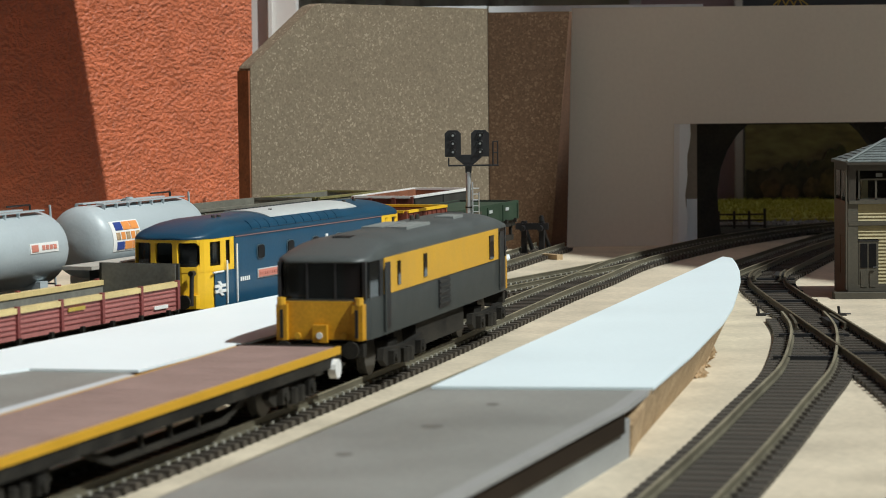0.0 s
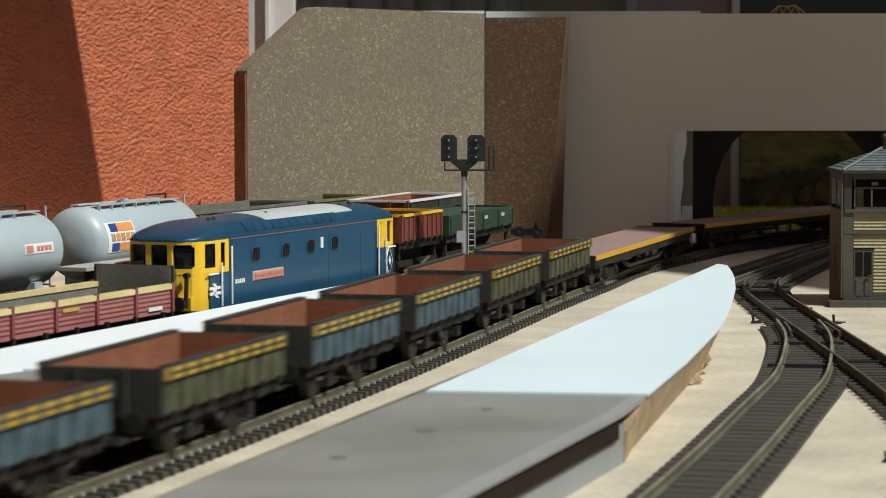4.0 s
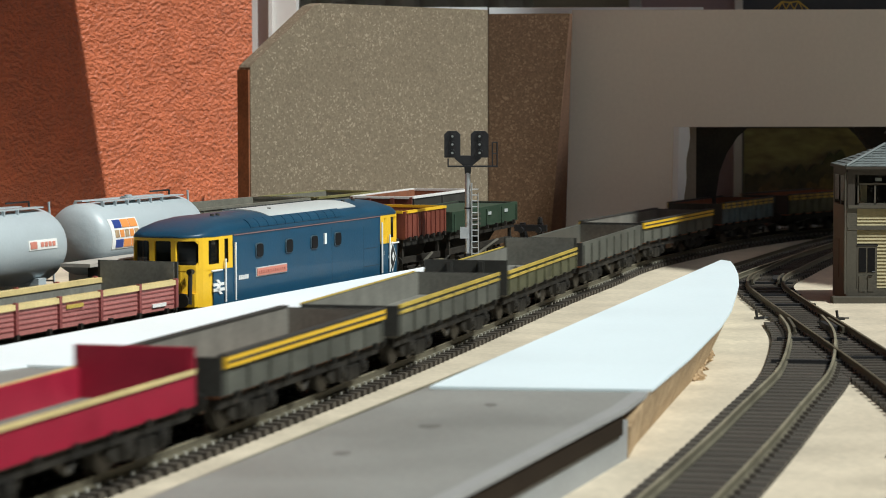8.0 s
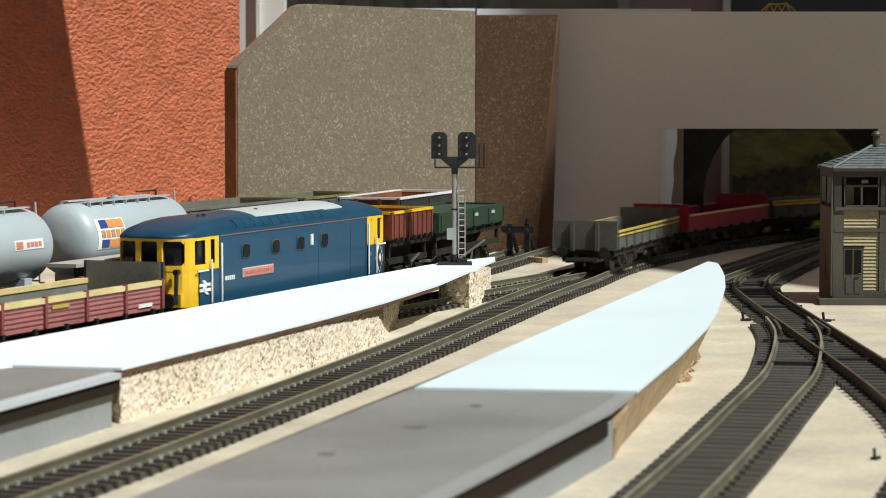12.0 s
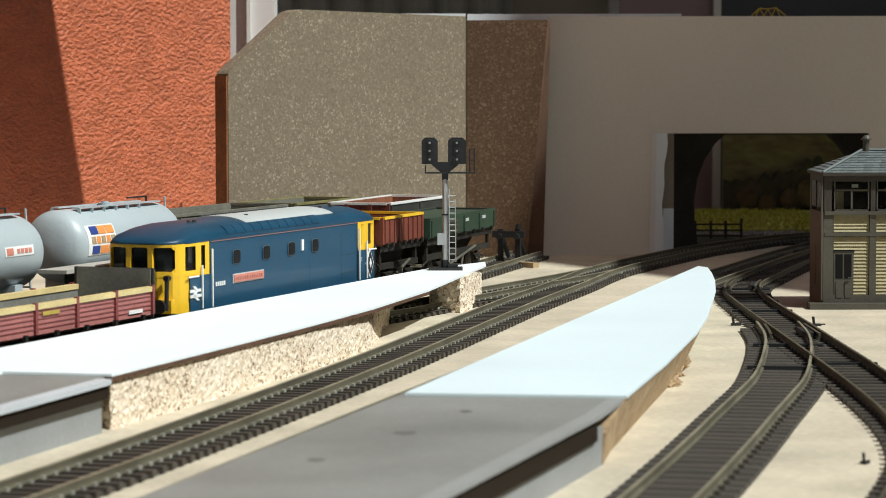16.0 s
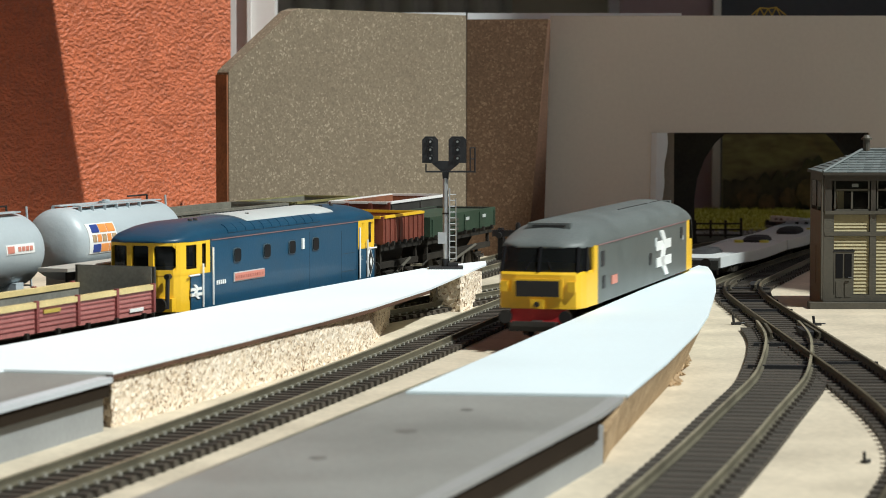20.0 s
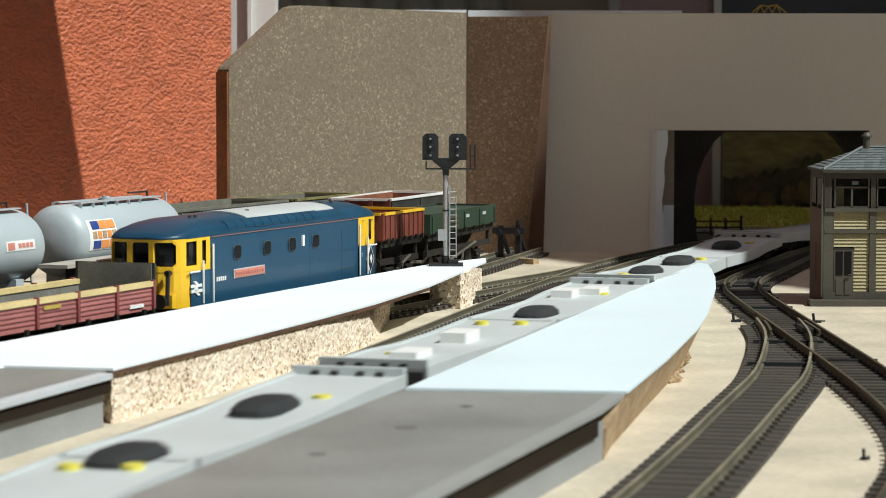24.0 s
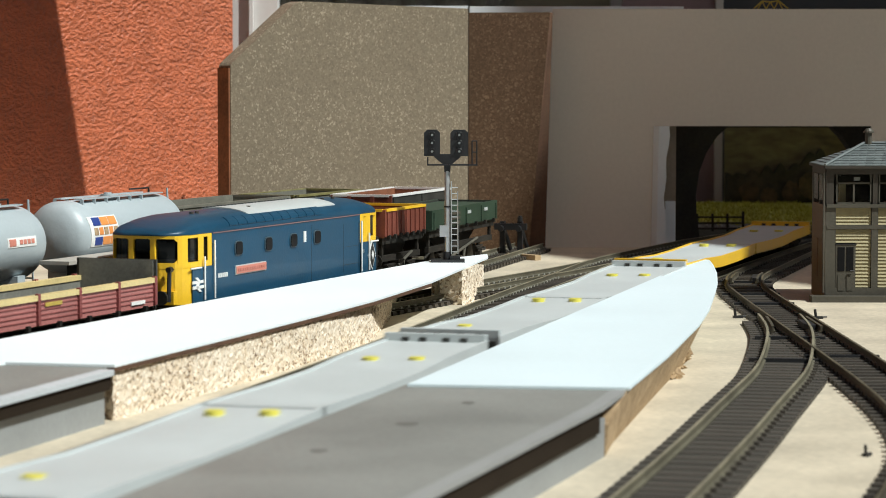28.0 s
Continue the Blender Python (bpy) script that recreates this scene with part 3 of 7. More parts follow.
def right_platform():
    """Grey moulded platform whose far end is made up with white card on hardboard."""
    ob = thing("island_platform", Matrix.Identity(4), "grey moulded platform made up with a white card end", "platform")
    u = Vector((0.2703, 0.9628))
    a0 = Vector((-0.0112, 0.7435))
    r0, r1 = Vector((0.0519, 0.7326)), Vector((0.0422, 0.6908))
    w = Vector((0.289, 0.957))
    far_l, far_r = a0 - u * 0.9, r1 - w * 0.88
    e = Vector((0.957, -0.289))                       # outwards, towards the outer track
    bm = new_bm()
    prism(bm, [far_l[:], (far_r - e * 0.0045)[:], (r1 - e * 0.0045)[:], (r0 - e * 0.0045)[:], a0[:]], PLAT_Z - 0.0042, PLAT_Z)
    part("deck", bm, PLATFORM_GREY, ob)
    bm = new_bm()
    prism(bm, [(far_r - e * 0.0043)[:], far_r[:], r1[:], r0[:], (r0 - e * 0.0043)[:], (r1 - e * 0.0043)[:]], PLAT_Z - 0.0010, PLAT_Z + 0.0003)
    part("coping", bm, PLATFORM_EDGE, ob, "lighter grey coping along the platform edge")
    # solid dark strip in place of the shade under the coping
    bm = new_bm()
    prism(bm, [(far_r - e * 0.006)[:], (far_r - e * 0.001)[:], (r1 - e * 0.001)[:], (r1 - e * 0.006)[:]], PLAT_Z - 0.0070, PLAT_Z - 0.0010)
    part("lip", bm, LIP_SHADE, ob, "dark strip painted as the shade below the coping")
    bm = new_bm()
    prism(bm, [(far_l + e * 0.003)[:], (far_r - e * 0.004)[:], (r1 - e * 0.002 + w * 0.010)[:], (a0 + e * 0.004 - u * 0.03)[:]], 0.0, PLAT_Z - 0.0042)
    part("side_wall", bm, PLATFORM_SIDE, ob)
    for sx, sy, rx_, ry_ in ((-0.0098, 0.6560, 0.0030, 0.0036), (-0.0300, 0.6080, 0.0022, 0.0030), (0.0060, 0.7000, 0.0018, 0.0030)):
        bm = new_bm()
        ring = [(sx + rx_ * math.cos(a), sy + ry_ * math.sin(a) * (1 + 0.2 * math.sin(3 * a))) for a in [math.pi * i / 8 for i in range(16)]]
        prism(bm, ring, PLAT_Z - 0.0004, PLAT_Z + 0.00004)
        part("grease_mark", bm, DECK_STAIN, ob)
    # card end
    rim = [(-0.0110, 0.7358), (0.0516, 0.7277), (0.0701, 0.8147), (0.0900, 0.919), (0.1005, 0.985), (0.1095, 1.0537), (0.1168, 1.112), (0.1225, 1.169),
           (0.1262, 1.220), (0.1280, 1.256), (0.1244, 1.2665)]
    bm = new_bm()
    prism(bm, rim, PLAT_Z + 0.0001, PLAT_Z + 0.0009)
    part("card_top", bm, PALE_BLUE_CARD, ob, "bluish white card top with rounded cut end")
    bm = new_bm()
    sec = []
    rnd = random.Random(5)
    line = [(0.0446, 0.7005)] + rim[1:3] + [(0.0800, 0.866), (0.0900, 0.919), (0.0958, 0.953), (0.0985, 0.972)]
    for i, (x, y) in enumerate(line):
        o = rnd.uniform(0, 0.0008)
        top = PLAT_Z - 0.0060 if i == 0 else PLAT_Z
        low = 0.0 if i < 5 else 0.0035 * (i - 4)
        back = 0.0010 + 0.0030 * min(i, 2) ** 0.8
        sec.append([(x - 0.012, y + 0.002, low), (x - back - o, y - 0.0003, low), (x - 0.0006, y, top), (x - 0.012, y + 0.002, top)])
    loft(bm, sec)
    part("hardboard_edge", bm, HARDBOARD, ob, "rough brown hardboard support under the card")
    bm = new_bm()
    prism(bm, [(-0.004, 0.745), (0.012, 0.742), (0.047, 0.90), (0.102, 1.12), (0.112, 1.19), (0.108, 1.19), (0.093, 1.12), (0.038, 0.90)], 0.0, PLAT_Z)
    part("support_block", bm, HARDBOARD, ob)
    bm = new_bm()
    for i in range(130):
        k = rnd.random() ** 1.3
        x, y = 0.0775 + 0.0125 * k, 0.885 + 0.085 * k
        s = rnd.uniform(0.0003, 0.0014)
        x += rnd.gauss(0, 0.0009)
        q = Euler((rnd.random() * 3, rnd.random() * 3, rnd.random() * 3)).to_matrix()
        c = Vector((x, y, s * 0.6 + 0.0022 * rnd.random() ** 3))
        v = [bm.verts.new(c + q @ Vector(p) * s) for p in ((1, 1, 1), (1, -1, -1), (-1, 1, -1), (-1, -1, 1))]
        for f in ((0, 1, 2), (0, 3, 1), (0, 2, 3), (1, 3, 2)):
            bm.faces.new([v[j] for j in f])
    o = part("debris", bm, HARDBOARD, ob, "torn fibre crumbs along the cut edge")
    o["kind"] = "stuff"


right_platform()


def rough_block(name, outline, top, parent, seed):
    """A chipboard block with a torn, uneven sawn face."""
    bm = new_bm()
    rnd = random.Random(seed)
    pts = []
    n = len(outline)
    for i in range(n):
        a, b = Vector(outline[i]), Vector(outline[(i + 1) % n])
        k = max(1, int((b - a).length / 0.0015))
        pts += [a.lerp(b, j / k) for j in range(k)]
    rings = []
    levels = 12
    for l in range(levels + 1):
        z = top * l / levels
        ring = []
        for p in pts:
            j = 0.00034 if 0 < l < levels else 0.0002
            if l == 0:
                j = 0.0008
            ring.append((p.x + rnd.uniform(-j, j), p.y + rnd.uniform(-j, j), z if l in (0, levels) else z + rnd.uniform(-0.0006, 0.0006)))
        rings.append(ring)
    loft(bm, rings)
    return part(name, bm, PALE_CHIPS, parent, "sawn chipboard block with a crumbly edge")


def left_platform():
    ob = thing("side_platform", Matrix.Identity(4), "white card platform on sawn chipboard blocks", "platform")
    z = 0.0162
    rim = [(-0.0991, 0.7737), (-0.0858, 0.8159), (-0.0673, 0.8745), (-0.0460, 0.9446), (-0.0272, 1.0108), (-0.0058, 1.1025), (0.0207, 1.2554), (0.0207, 1.280),
           (-0.0064, 1.2354), (-0.0420, 1.140), (-0.0799, 1.0378), (-0.1458, 0.8553), (-0.2050, 0.680), (-0.1332, 0.7814)]
    bm = new_bm()
    prism(bm, rim, z, z + 0.0008)
    part("card_top", bm, WHITE_CARD, ob, "bright white card top")
    bm = new_bm()
    for a, b in zip(rim[:6], rim[1:6]):
        d = (Vector(b) - Vector(a)).normalized() * 0.0006
        prism(bm, [a, b, (b[0] - 0.004, b[1] + 0.001), (a[0] - 0.004, a[1] + 0.001)], z - 0.0014, z - 0.0001)
    part("card_edge", bm, EDGE_AND_SHADOW, ob, "thin brown edge of the card base")
    rough_block("chipboard_block", [(-0.0998, 0.7755), (-0.0675, 0.8765), (-0.0465, 0.946), (-0.0292, 1.0150), (-0.0258, 1.078), (-0.0222, 1.170), (-0.040, 1.160), (-0.1180, 0.800)], z - 0.0013, ob, 3)
    rough_block("chipboard_block", [(-0.0066, 1.203), (-0.0024, 1.188), (0.0076, 1.183), (0.0114, 1.192), (0.0185, 1.255), (0.0050, 1.245)], z - 0.0001, ob, 4)
    # moulded part nearer
    u = Vector((0.272, 0.962))
    r1 = Vector((-0.1022, 0.768))
    e = Vector((0.962, -0.272))
    near = r1 - u * 0.75
    bm = new_bm()
    prism(bm, [near[:], r1[:], (-0.100, 0.785), (-0.135, 0.798), (-0.196, 0.715), (-0.205, 0.678), (-0.44, 0.02)], z - 0.0042, z - 0.0001)
    part("deck", bm, PLATFORM_GREY, ob, "mid grey moulded platform deck")
    bm = new_bm()
    prism(bm, [(near - e * 0.0005)[:], (near + e * 0.0040)[:], (r1 + e * 0.0040)[:], (r1 - e * 0.0005)[:]], z - 0.0016, z + 0.0001)
    part("coping", bm, COPING_PALE, ob, "lighter grey coping along the platform edge")
    # dark strip painting the shade under this coping too
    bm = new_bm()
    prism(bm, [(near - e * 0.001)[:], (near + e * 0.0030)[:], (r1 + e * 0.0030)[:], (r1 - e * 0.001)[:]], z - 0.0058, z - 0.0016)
    part("lip", bm, LIP_SHADE, ob)
    bm = new_bm()
    prism(bm, [(near - e * 0.03)[:], (near + e * 0.0008)[:], (r1 + e * 0.0008)[:], (r1 - e * 0.03)[:]], 0.0, z - 0.0042)
    part("side_wall", bm, PLATFORM_SIDE, ob, "pale blue-grey platform side wall")


left_platform()


def bridge_wall():
    y = 1.60
    bm = new_bm()
    loft(bm, [[(x, yy, z) for x, z in ((0.0616, 0.0), (0.1298, 0.0), (0.1298, 0.0748), (0.0636, 0.0748))] for yy in (y, y + 0.003)])
    loft(bm, [[(x, yy, z) for x, z in ((0.0636, 0.0748), (0.75, 0.0748), (0.75, 0.1465), (0.0658, 0.1465))] for yy in (y, y + 0.003)])
    slab(bm, 0.262, 0.75, y, y + 0.003, 0, 0.0748)
    tagged(part("wall_bridge", bm, GREY_CARD), "pale grey card wall with a square tunnel opening", "card wall", kind="structure")
    # folded jamb: a curling white strip, a lower flap and a brown backing above it
    bm = new_bm()
    secs = []
    for z in [0.0748 * k / 12 for k in range(13)]:
        k = 0.0016 * math.sin(z / 0.0748 * math.pi * 1.3) + 0.0006 * math.sin(z * 260)
        f = 0.0012 * (z / 0.0748)
        secs.append([(0.1268 + f, y - 0.0006, z), (0.1300 + f, y - 0.0028, z), (0.1366 - k, y - 0.0024, z), (0.1366 - k, y - 0.0018, z), (0.1300 + f, y - 0.0020, z), (0.1268 + f, y - 0.0001, z)])
    loft(bm, secs)
    tagged(part("jamb_1", bm, WHITE_CARD), "curling white card jamb of the tunnel opening", "card jamb", kind="structure")
    block("jamb_2", WHITE_CARD, [(0.1358, 0.1422, y + 0.0034, y + 0.0042, 0.0, 0.0285)], "lower white card flap of the tunnel opening", "card jamb")
    block("jamb_3", JAMB_BROWN, [(0.1310, 0.1424, y + 0.0048, y + 0.0060, 0.0, 0.0748)], "grey-brown card backing of the tunnel opening", "card jamb")
    block("wall_cap", WHITE_CARD, [(0.0150, 0.1465, 1.604, 1.612, 0.10, 0.1482)], "white card strip behind the wall top", "card strip")
    # dark arch behind the card
    bm = new_bm()
    out = [(0.1412, 0.0), (0.1600, 0.0), (0.1575, 0.018), (0.1570, 0.032), (0.1590, 0.046), (0.1635, 0.058), (0.1700, 0.068), (0.1760, 0.0735),
           (0.2420, 0.0735), (0.2480, 0.068), (0.2570, 0.056), (0.2610, 0.04), (0.2610, 0.0), (0.2850, 0.0), (0.2850, 0.12), (0.1445, 0.12)]
    loft(bm, [[(x, yy, z) for x, z in out] for yy in (1.626, 1.650)])
    tagged(part("tunnel_arch", bm, STONE_DARK), "dark stone tunnel arch behind the card wall", "tunnel arch", kind="structure")


bridge_wall()


def backboards():
    ob = thing("backboard", Matrix.Identity(4), "brown chipboard backboard with one clipped corner", "board")
    a, b = Vector((-0.1195, 1.45, 0)), Vector((0.0138, 1.585, 0))
    d = (b - a).normalized()
    n = Vector((d.y, -d.x, 0))
    L = (b - a).length
    prof = [(0, 0), (L, 0), (L, 0.1462), (0.054, 0.1475), (0.048, 0.146), (0.0015, 0.1125), (0, 0.1108)]
    bm = new_bm()
    loft(bm, [[a + d * s + Vector((0, 0, z)) for s, z in prof], [a + d * s - n * 0.010 + Vector((0, 0, z)) for s, z in prof]])
    part("panel", bm, BACKBOARD, ob, bevel=0.0005)
    prof = [(s - 0.0004 if s < 0.01 else s, z) for s, z in prof]
    bm = new_bm()
    e0, e1 = a - d * 0.0007 - n * 0.0004, a - d * 0.0007 - n * 0.0098
    o1, o2 = -d * 0.0005, d * 0.0006
    loft(bm, [[e0 + o1, e1 + o1, e1 + o2, e0 + o2], [p + Vector((0, 0, 0.1095)) for p in (e0 + o1, e1 + o1, e1 + o2, e0 + o2)]])
    part("edge", bm, EDGE_RED, ob, "reddish brown stained board edge")
    ob = thing("backboard", Matrix.Identity(4), "reddish brown chipboard panel with half shade in its colour", "board")
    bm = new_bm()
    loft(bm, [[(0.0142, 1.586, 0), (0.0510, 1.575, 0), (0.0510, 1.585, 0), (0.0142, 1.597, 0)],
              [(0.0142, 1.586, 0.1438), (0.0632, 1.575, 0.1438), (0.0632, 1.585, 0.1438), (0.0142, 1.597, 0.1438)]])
    part("panel", bm, BACKBOARD_RED_SHADED, ob)
    # dark wedge built where a shadow lies beside the panel
    bm = new_bm()
    loft(bm, [[(0.0492, 1.5770, 0), (0.0608, 1.5790, 0), (0.0608, 1.582, 0), (0.0492, 1.580, 0)],
              [(0.0622, 1.5770, 0.1436), (0.0650, 1.5790, 0.1436), (0.0650, 1.582, 0.1436), (0.0622, 1.580, 0.1436)]])
    part("edge", bm, EDGE_AND_SHADOW, ob, "dark leaning wedge in place of a cast shadow")
    bm = new_bm()
    slab(bm, -0.085, 0.014, 1.605, 1.608, 0.0, 0.1485)
    tagged(part("white_card_sheet", bm, WHITE_CARD), "white card sheet standing behind the backboard", "card sheet")


backboards()


def room_behind():
    # red papered wall at the side of the room
    d = Vector((0.5, 0.85, 0)).normalized()
    e = Vector((-0.1385, 1.70, 0))
    st = e - d * 1.1
    nn = Vector((-d.y, d.x, 0))
    bm = new_bm()
    prism(bm, [st[:2], e[:2], (e + nn * 0.06)[:2], (st + nn * 0.06)[:2]], -0.9, 0.9)
    tagged(part("wall_red", bm, RED_WALL), "orange-red painted wall with heavy textured paper", "wall", kind="structure")
    # unseen board added above the red wall to cast its shadow, splayed end
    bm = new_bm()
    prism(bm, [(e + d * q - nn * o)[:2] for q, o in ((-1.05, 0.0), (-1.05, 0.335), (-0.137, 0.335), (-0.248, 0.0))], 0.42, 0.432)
    tagged(part("wall_shade_board", bm, RED_WALL), "unseen board added to cast the shadow on the red wall", "wall", kind="structure")
    bm = new_bm()
    slab(bm, -0.1415, -0.1110, 1.72, 1.75, -0.9, 1.0)
    slab(bm, -0.1290, -0.1265, 1.716, 1.72, -0.9, 1.0)
    tagged(part("door_frame_1", bm, OFF_WHITE), "off-white painted door frame beside the red wall", "door frame", kind="structure")
    bm = new_bm()
    n = 60
    secs = []
    for i in range(n + 1):
        x = -0.26 + 0.34 * i / n
        y = 3.0 + 0.008 * math.sin(i * 0.9)
        secs.append([(x, y, -0.5), (x, y + 0.004, -0.5), (x, y + 0.004, 1.3), (x, y, 1.3)])
    loft(bm, secs)
    tagged(part("backdrop_curtain", bm, CURTAIN), "pale patterned curtain in the room behind", "curtain", kind="structure")
    block("backdrop_cream", shader("cream_far_wall", (0.42, 0.38, 0.27), 0.8, vary=0.05, scale=4, fine=150), [(0.08, 0.19, 3.0, 3.02, -0.5, 1.3)], "plain cream wall strip in the room behind", "wall")
    block("door_frame_2", OFF_WHITE, [(0.19, 0.225, 2.98, 3.0, -0.5, 1.3)], "off-white door frame in the room behind", "door frame")
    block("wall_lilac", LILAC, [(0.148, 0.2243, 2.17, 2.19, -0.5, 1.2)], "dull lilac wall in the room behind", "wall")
    block("trim_1", OFF_WHITE, [(0.2243, 0.2305, 2.162, 2.19, -0.5, 1.2)], "narrow white vertical wall trim", "trim")
    block("wall_slate", DARK_SLATE, [(0.2305, 0.75, 2.19, 2.21, -0.5, 1.2)], "dark slate-blue wall in the room behind", "wall")
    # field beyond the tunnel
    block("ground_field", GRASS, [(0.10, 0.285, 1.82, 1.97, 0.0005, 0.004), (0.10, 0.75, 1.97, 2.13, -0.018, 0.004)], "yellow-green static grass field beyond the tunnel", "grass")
    # flat dark strip laid where the shadow falls before the grass
    bm = new_bm()
    prism(bm, [(0.146, 1.690), (0.262, 1.690), (0.290, 1.768), (0.290, 1.812), (0.150, 1.812), (0.142, 1.74)], 0.0004, 0.0017)
    tagged(part("verge", bm, VERGE_SHADOW), "green-black strip painted as the shadow on the trackside verge", "verge", kind="structure")
    bm = new_bm()
    rnd = random.Random(9)
    for i in range(5200):
        x, y = rnd.uniform(0.14, 0.285), rnd.uniform(1.82, 2.11)
        h, a = rnd.uniform(0.0012, 0.0032), rnd.uniform(0, 6.28)
        c, s = math.cos(a) * 0.0006, math.sin(a) * 0.0006
        v = [bm.verts.new(p) for p in ((x - c, y - s, 0.004), (x + c, y + s, 0.004), (x + s * 2, y - c * 2, 0.004 + h))]
        bm.faces.new(v)
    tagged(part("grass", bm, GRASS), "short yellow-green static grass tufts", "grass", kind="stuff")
    bm = new_bm()
    for i in range(900):
        x, y = rnd.uniform(0.15, 0.275), rnd.uniform(1.785, 1.835)
        s = rnd.uniform(0.0008, 0.0022)
        q = Euler((rnd.random() * 3, rnd.random() * 3, 0)).to_matrix()
        v = [bm.verts.new(Vector((x, y, s * 0.5)) + q @ Vector(p) * s) for p in ((1, 1, 1), (1, -1, -1), (-1, 1, -1), (-1, -1, 1))]
        for f in ((0, 1, 2), (0, 3, 1), (0, 2, 3), (1, 3, 2)):
            bm.faces.new([v[k] for k in f])
    tagged(part("ballast", bm, BALLAST), "loose grey ballast along the trackside", "gravel", kind="stuff")
    # painted backscene: hill and trees as flat board
    bm = new_bm()
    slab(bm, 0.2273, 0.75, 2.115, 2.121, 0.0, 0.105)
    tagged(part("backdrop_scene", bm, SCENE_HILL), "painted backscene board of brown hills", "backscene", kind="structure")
    bm = new_bm()
    prof = [(0.2273, 0.004)]
    for i in range(140):
        x = 0.2273 + 0.30 * i / 139
        prof.append((x, 0.026 + 0.016 * abs(noise.noise((x * 30, 3, 0))) + 0.016 * abs(noise.noise((x * 90, 7, 0))) + 0.016 * math.exp(-((x - 0.300) / 0.012) ** 2)))
    prof.append((0.5273, 0.004))
    loft(bm, [[(x, yy, z) for x, z in prof] for yy in (2.109, 2.114)])
    tagged(part("backdrop_trees", bm, SCENE_TREE), "painted dark tree line on the backscene", "backscene", kind="structure")
    for k, (x, z, r) in enumerate(((0.281, 0.009, 0.008), (0.297, 0.014, 0.011), (0.311, 0.008, 0.008), (0.246, 0.010, 0.008), (0.262, 0.006, 0.007), (0.327, 0.012, 0.010))):
        bm = new_bm()
        ring = [(x + r * math.cos(a) * (1 + 0.22 * noise.noise((math.cos(a) * 3, math.sin(a) * 3, x * 90))), 0.004 + max(0.0, z + r * math.sin(a) * (1 + 0.25 * noise.noise((math.sin(a) * 4, x * 70, math.cos(a) * 4)))))
                for a in [2 * math.pi * i / 36 for i in range(36)]]
        loft(bm, [[(px, yy, pz) for px, pz in ring] for yy in (2.1055 - k * 0.0012, 2.1063 - k * 0.0012)])
        tagged(part("backdrop_bush", bm, SCENE_BUSH), "painted russet bush on the backscene", "backscene", kind="structure")
    # small fence in the field
    f = thing("field_fence", Matrix.Identity(4), "weathered dark wooden post and rail fence", "fence")
    for k, x in enumerate((0.1695, 0.1800, 0.1900, 0.2005)):
        bm = new_bm()
        slab(bm, x - 0.0008, x + 0.0008, 1.747, 1.7486, 0.0, 0.0135 + (0.0015 if k == 3 else 0))
        o = part("post", bm, STONE_DARK, f)
    for z in (0.0035, 0.0072, 0.0112):
        bm = new_bm()
        slab(bm, 0.160, 0.2005, 1.7462, 1.7470, z - 0.0006, z + 0.0006)
        part("rail", bm, STONE_DARK, f)


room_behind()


def yellow_truss():
    ob = thing("yellow_truss_frame", Matrix.Identity(4), "small yellow plastic truss lying on the wall top", "truss")
    xs = [0.190, 0.195, 0.200, 0.205, 0.211]
    hs = [0.1470, 0.1515, 0.1510, 0.1518, 0.1470]
    bm = new_bm()
    for i in range(4):
        rod(bm, (xs[i], 1.607, hs[i]), (xs[i + 1], 1.607, hs[i + 1]), 0.0005, 6)
    part("chord", bm, PALE_YELLOW, ob)
    for i in range(1, 4):
        for dx in (0.003, -0.003):
            bm = new_bm()
            rod(bm, (xs[i], 1.607, hs[i]), (xs[i] + dx, 1.607, 0.1458), 0.0004, 6)
            part("strut", bm, PALE_YELLOW, ob)
    bm = new_bm()
    rod(bm, (0.188, 1.607, 0.1462), (0.213, 1.607, 0.1462), 0.0006, 6)
    part("chord", bm, PALE_YELLOW, ob)


yellow_truss()


# ======== vehicles: shared parts (origin on the rail, +y along the line) ========
def on_line(line, s, length):
    b = length * 0.34
    p, q = line.at(s - b), line.at(s + b)
    c = (p + q) / 2
    return pose(c.x, c.y, RAIL_Z, rz=math.degrees(math.atan2(-(q - p).x, (q - p).y)))


def wheel_bm(r=0.0068):
    bm = new_bm()
    for sx in (-1, 1):
        rod(bm, (sx * 0.0074, 0, 0), (sx * 0.0096, 0, 0), r, 20)
        rod(bm, (sx * 0.0070, 0, 0), (sx * 0.0075, 0, 0), r + 0.0007, 20)
    rod(bm, (-0.0074, 0, 0), (0.0074, 0, 0), 0.0012, 8)
    return bm


def axle(parent, y, r=0.0068):
    o = part("wheelset", wheel_bm(r), STEEL, parent)
    o.matrix_basis = pose(0, y, r)
    return o


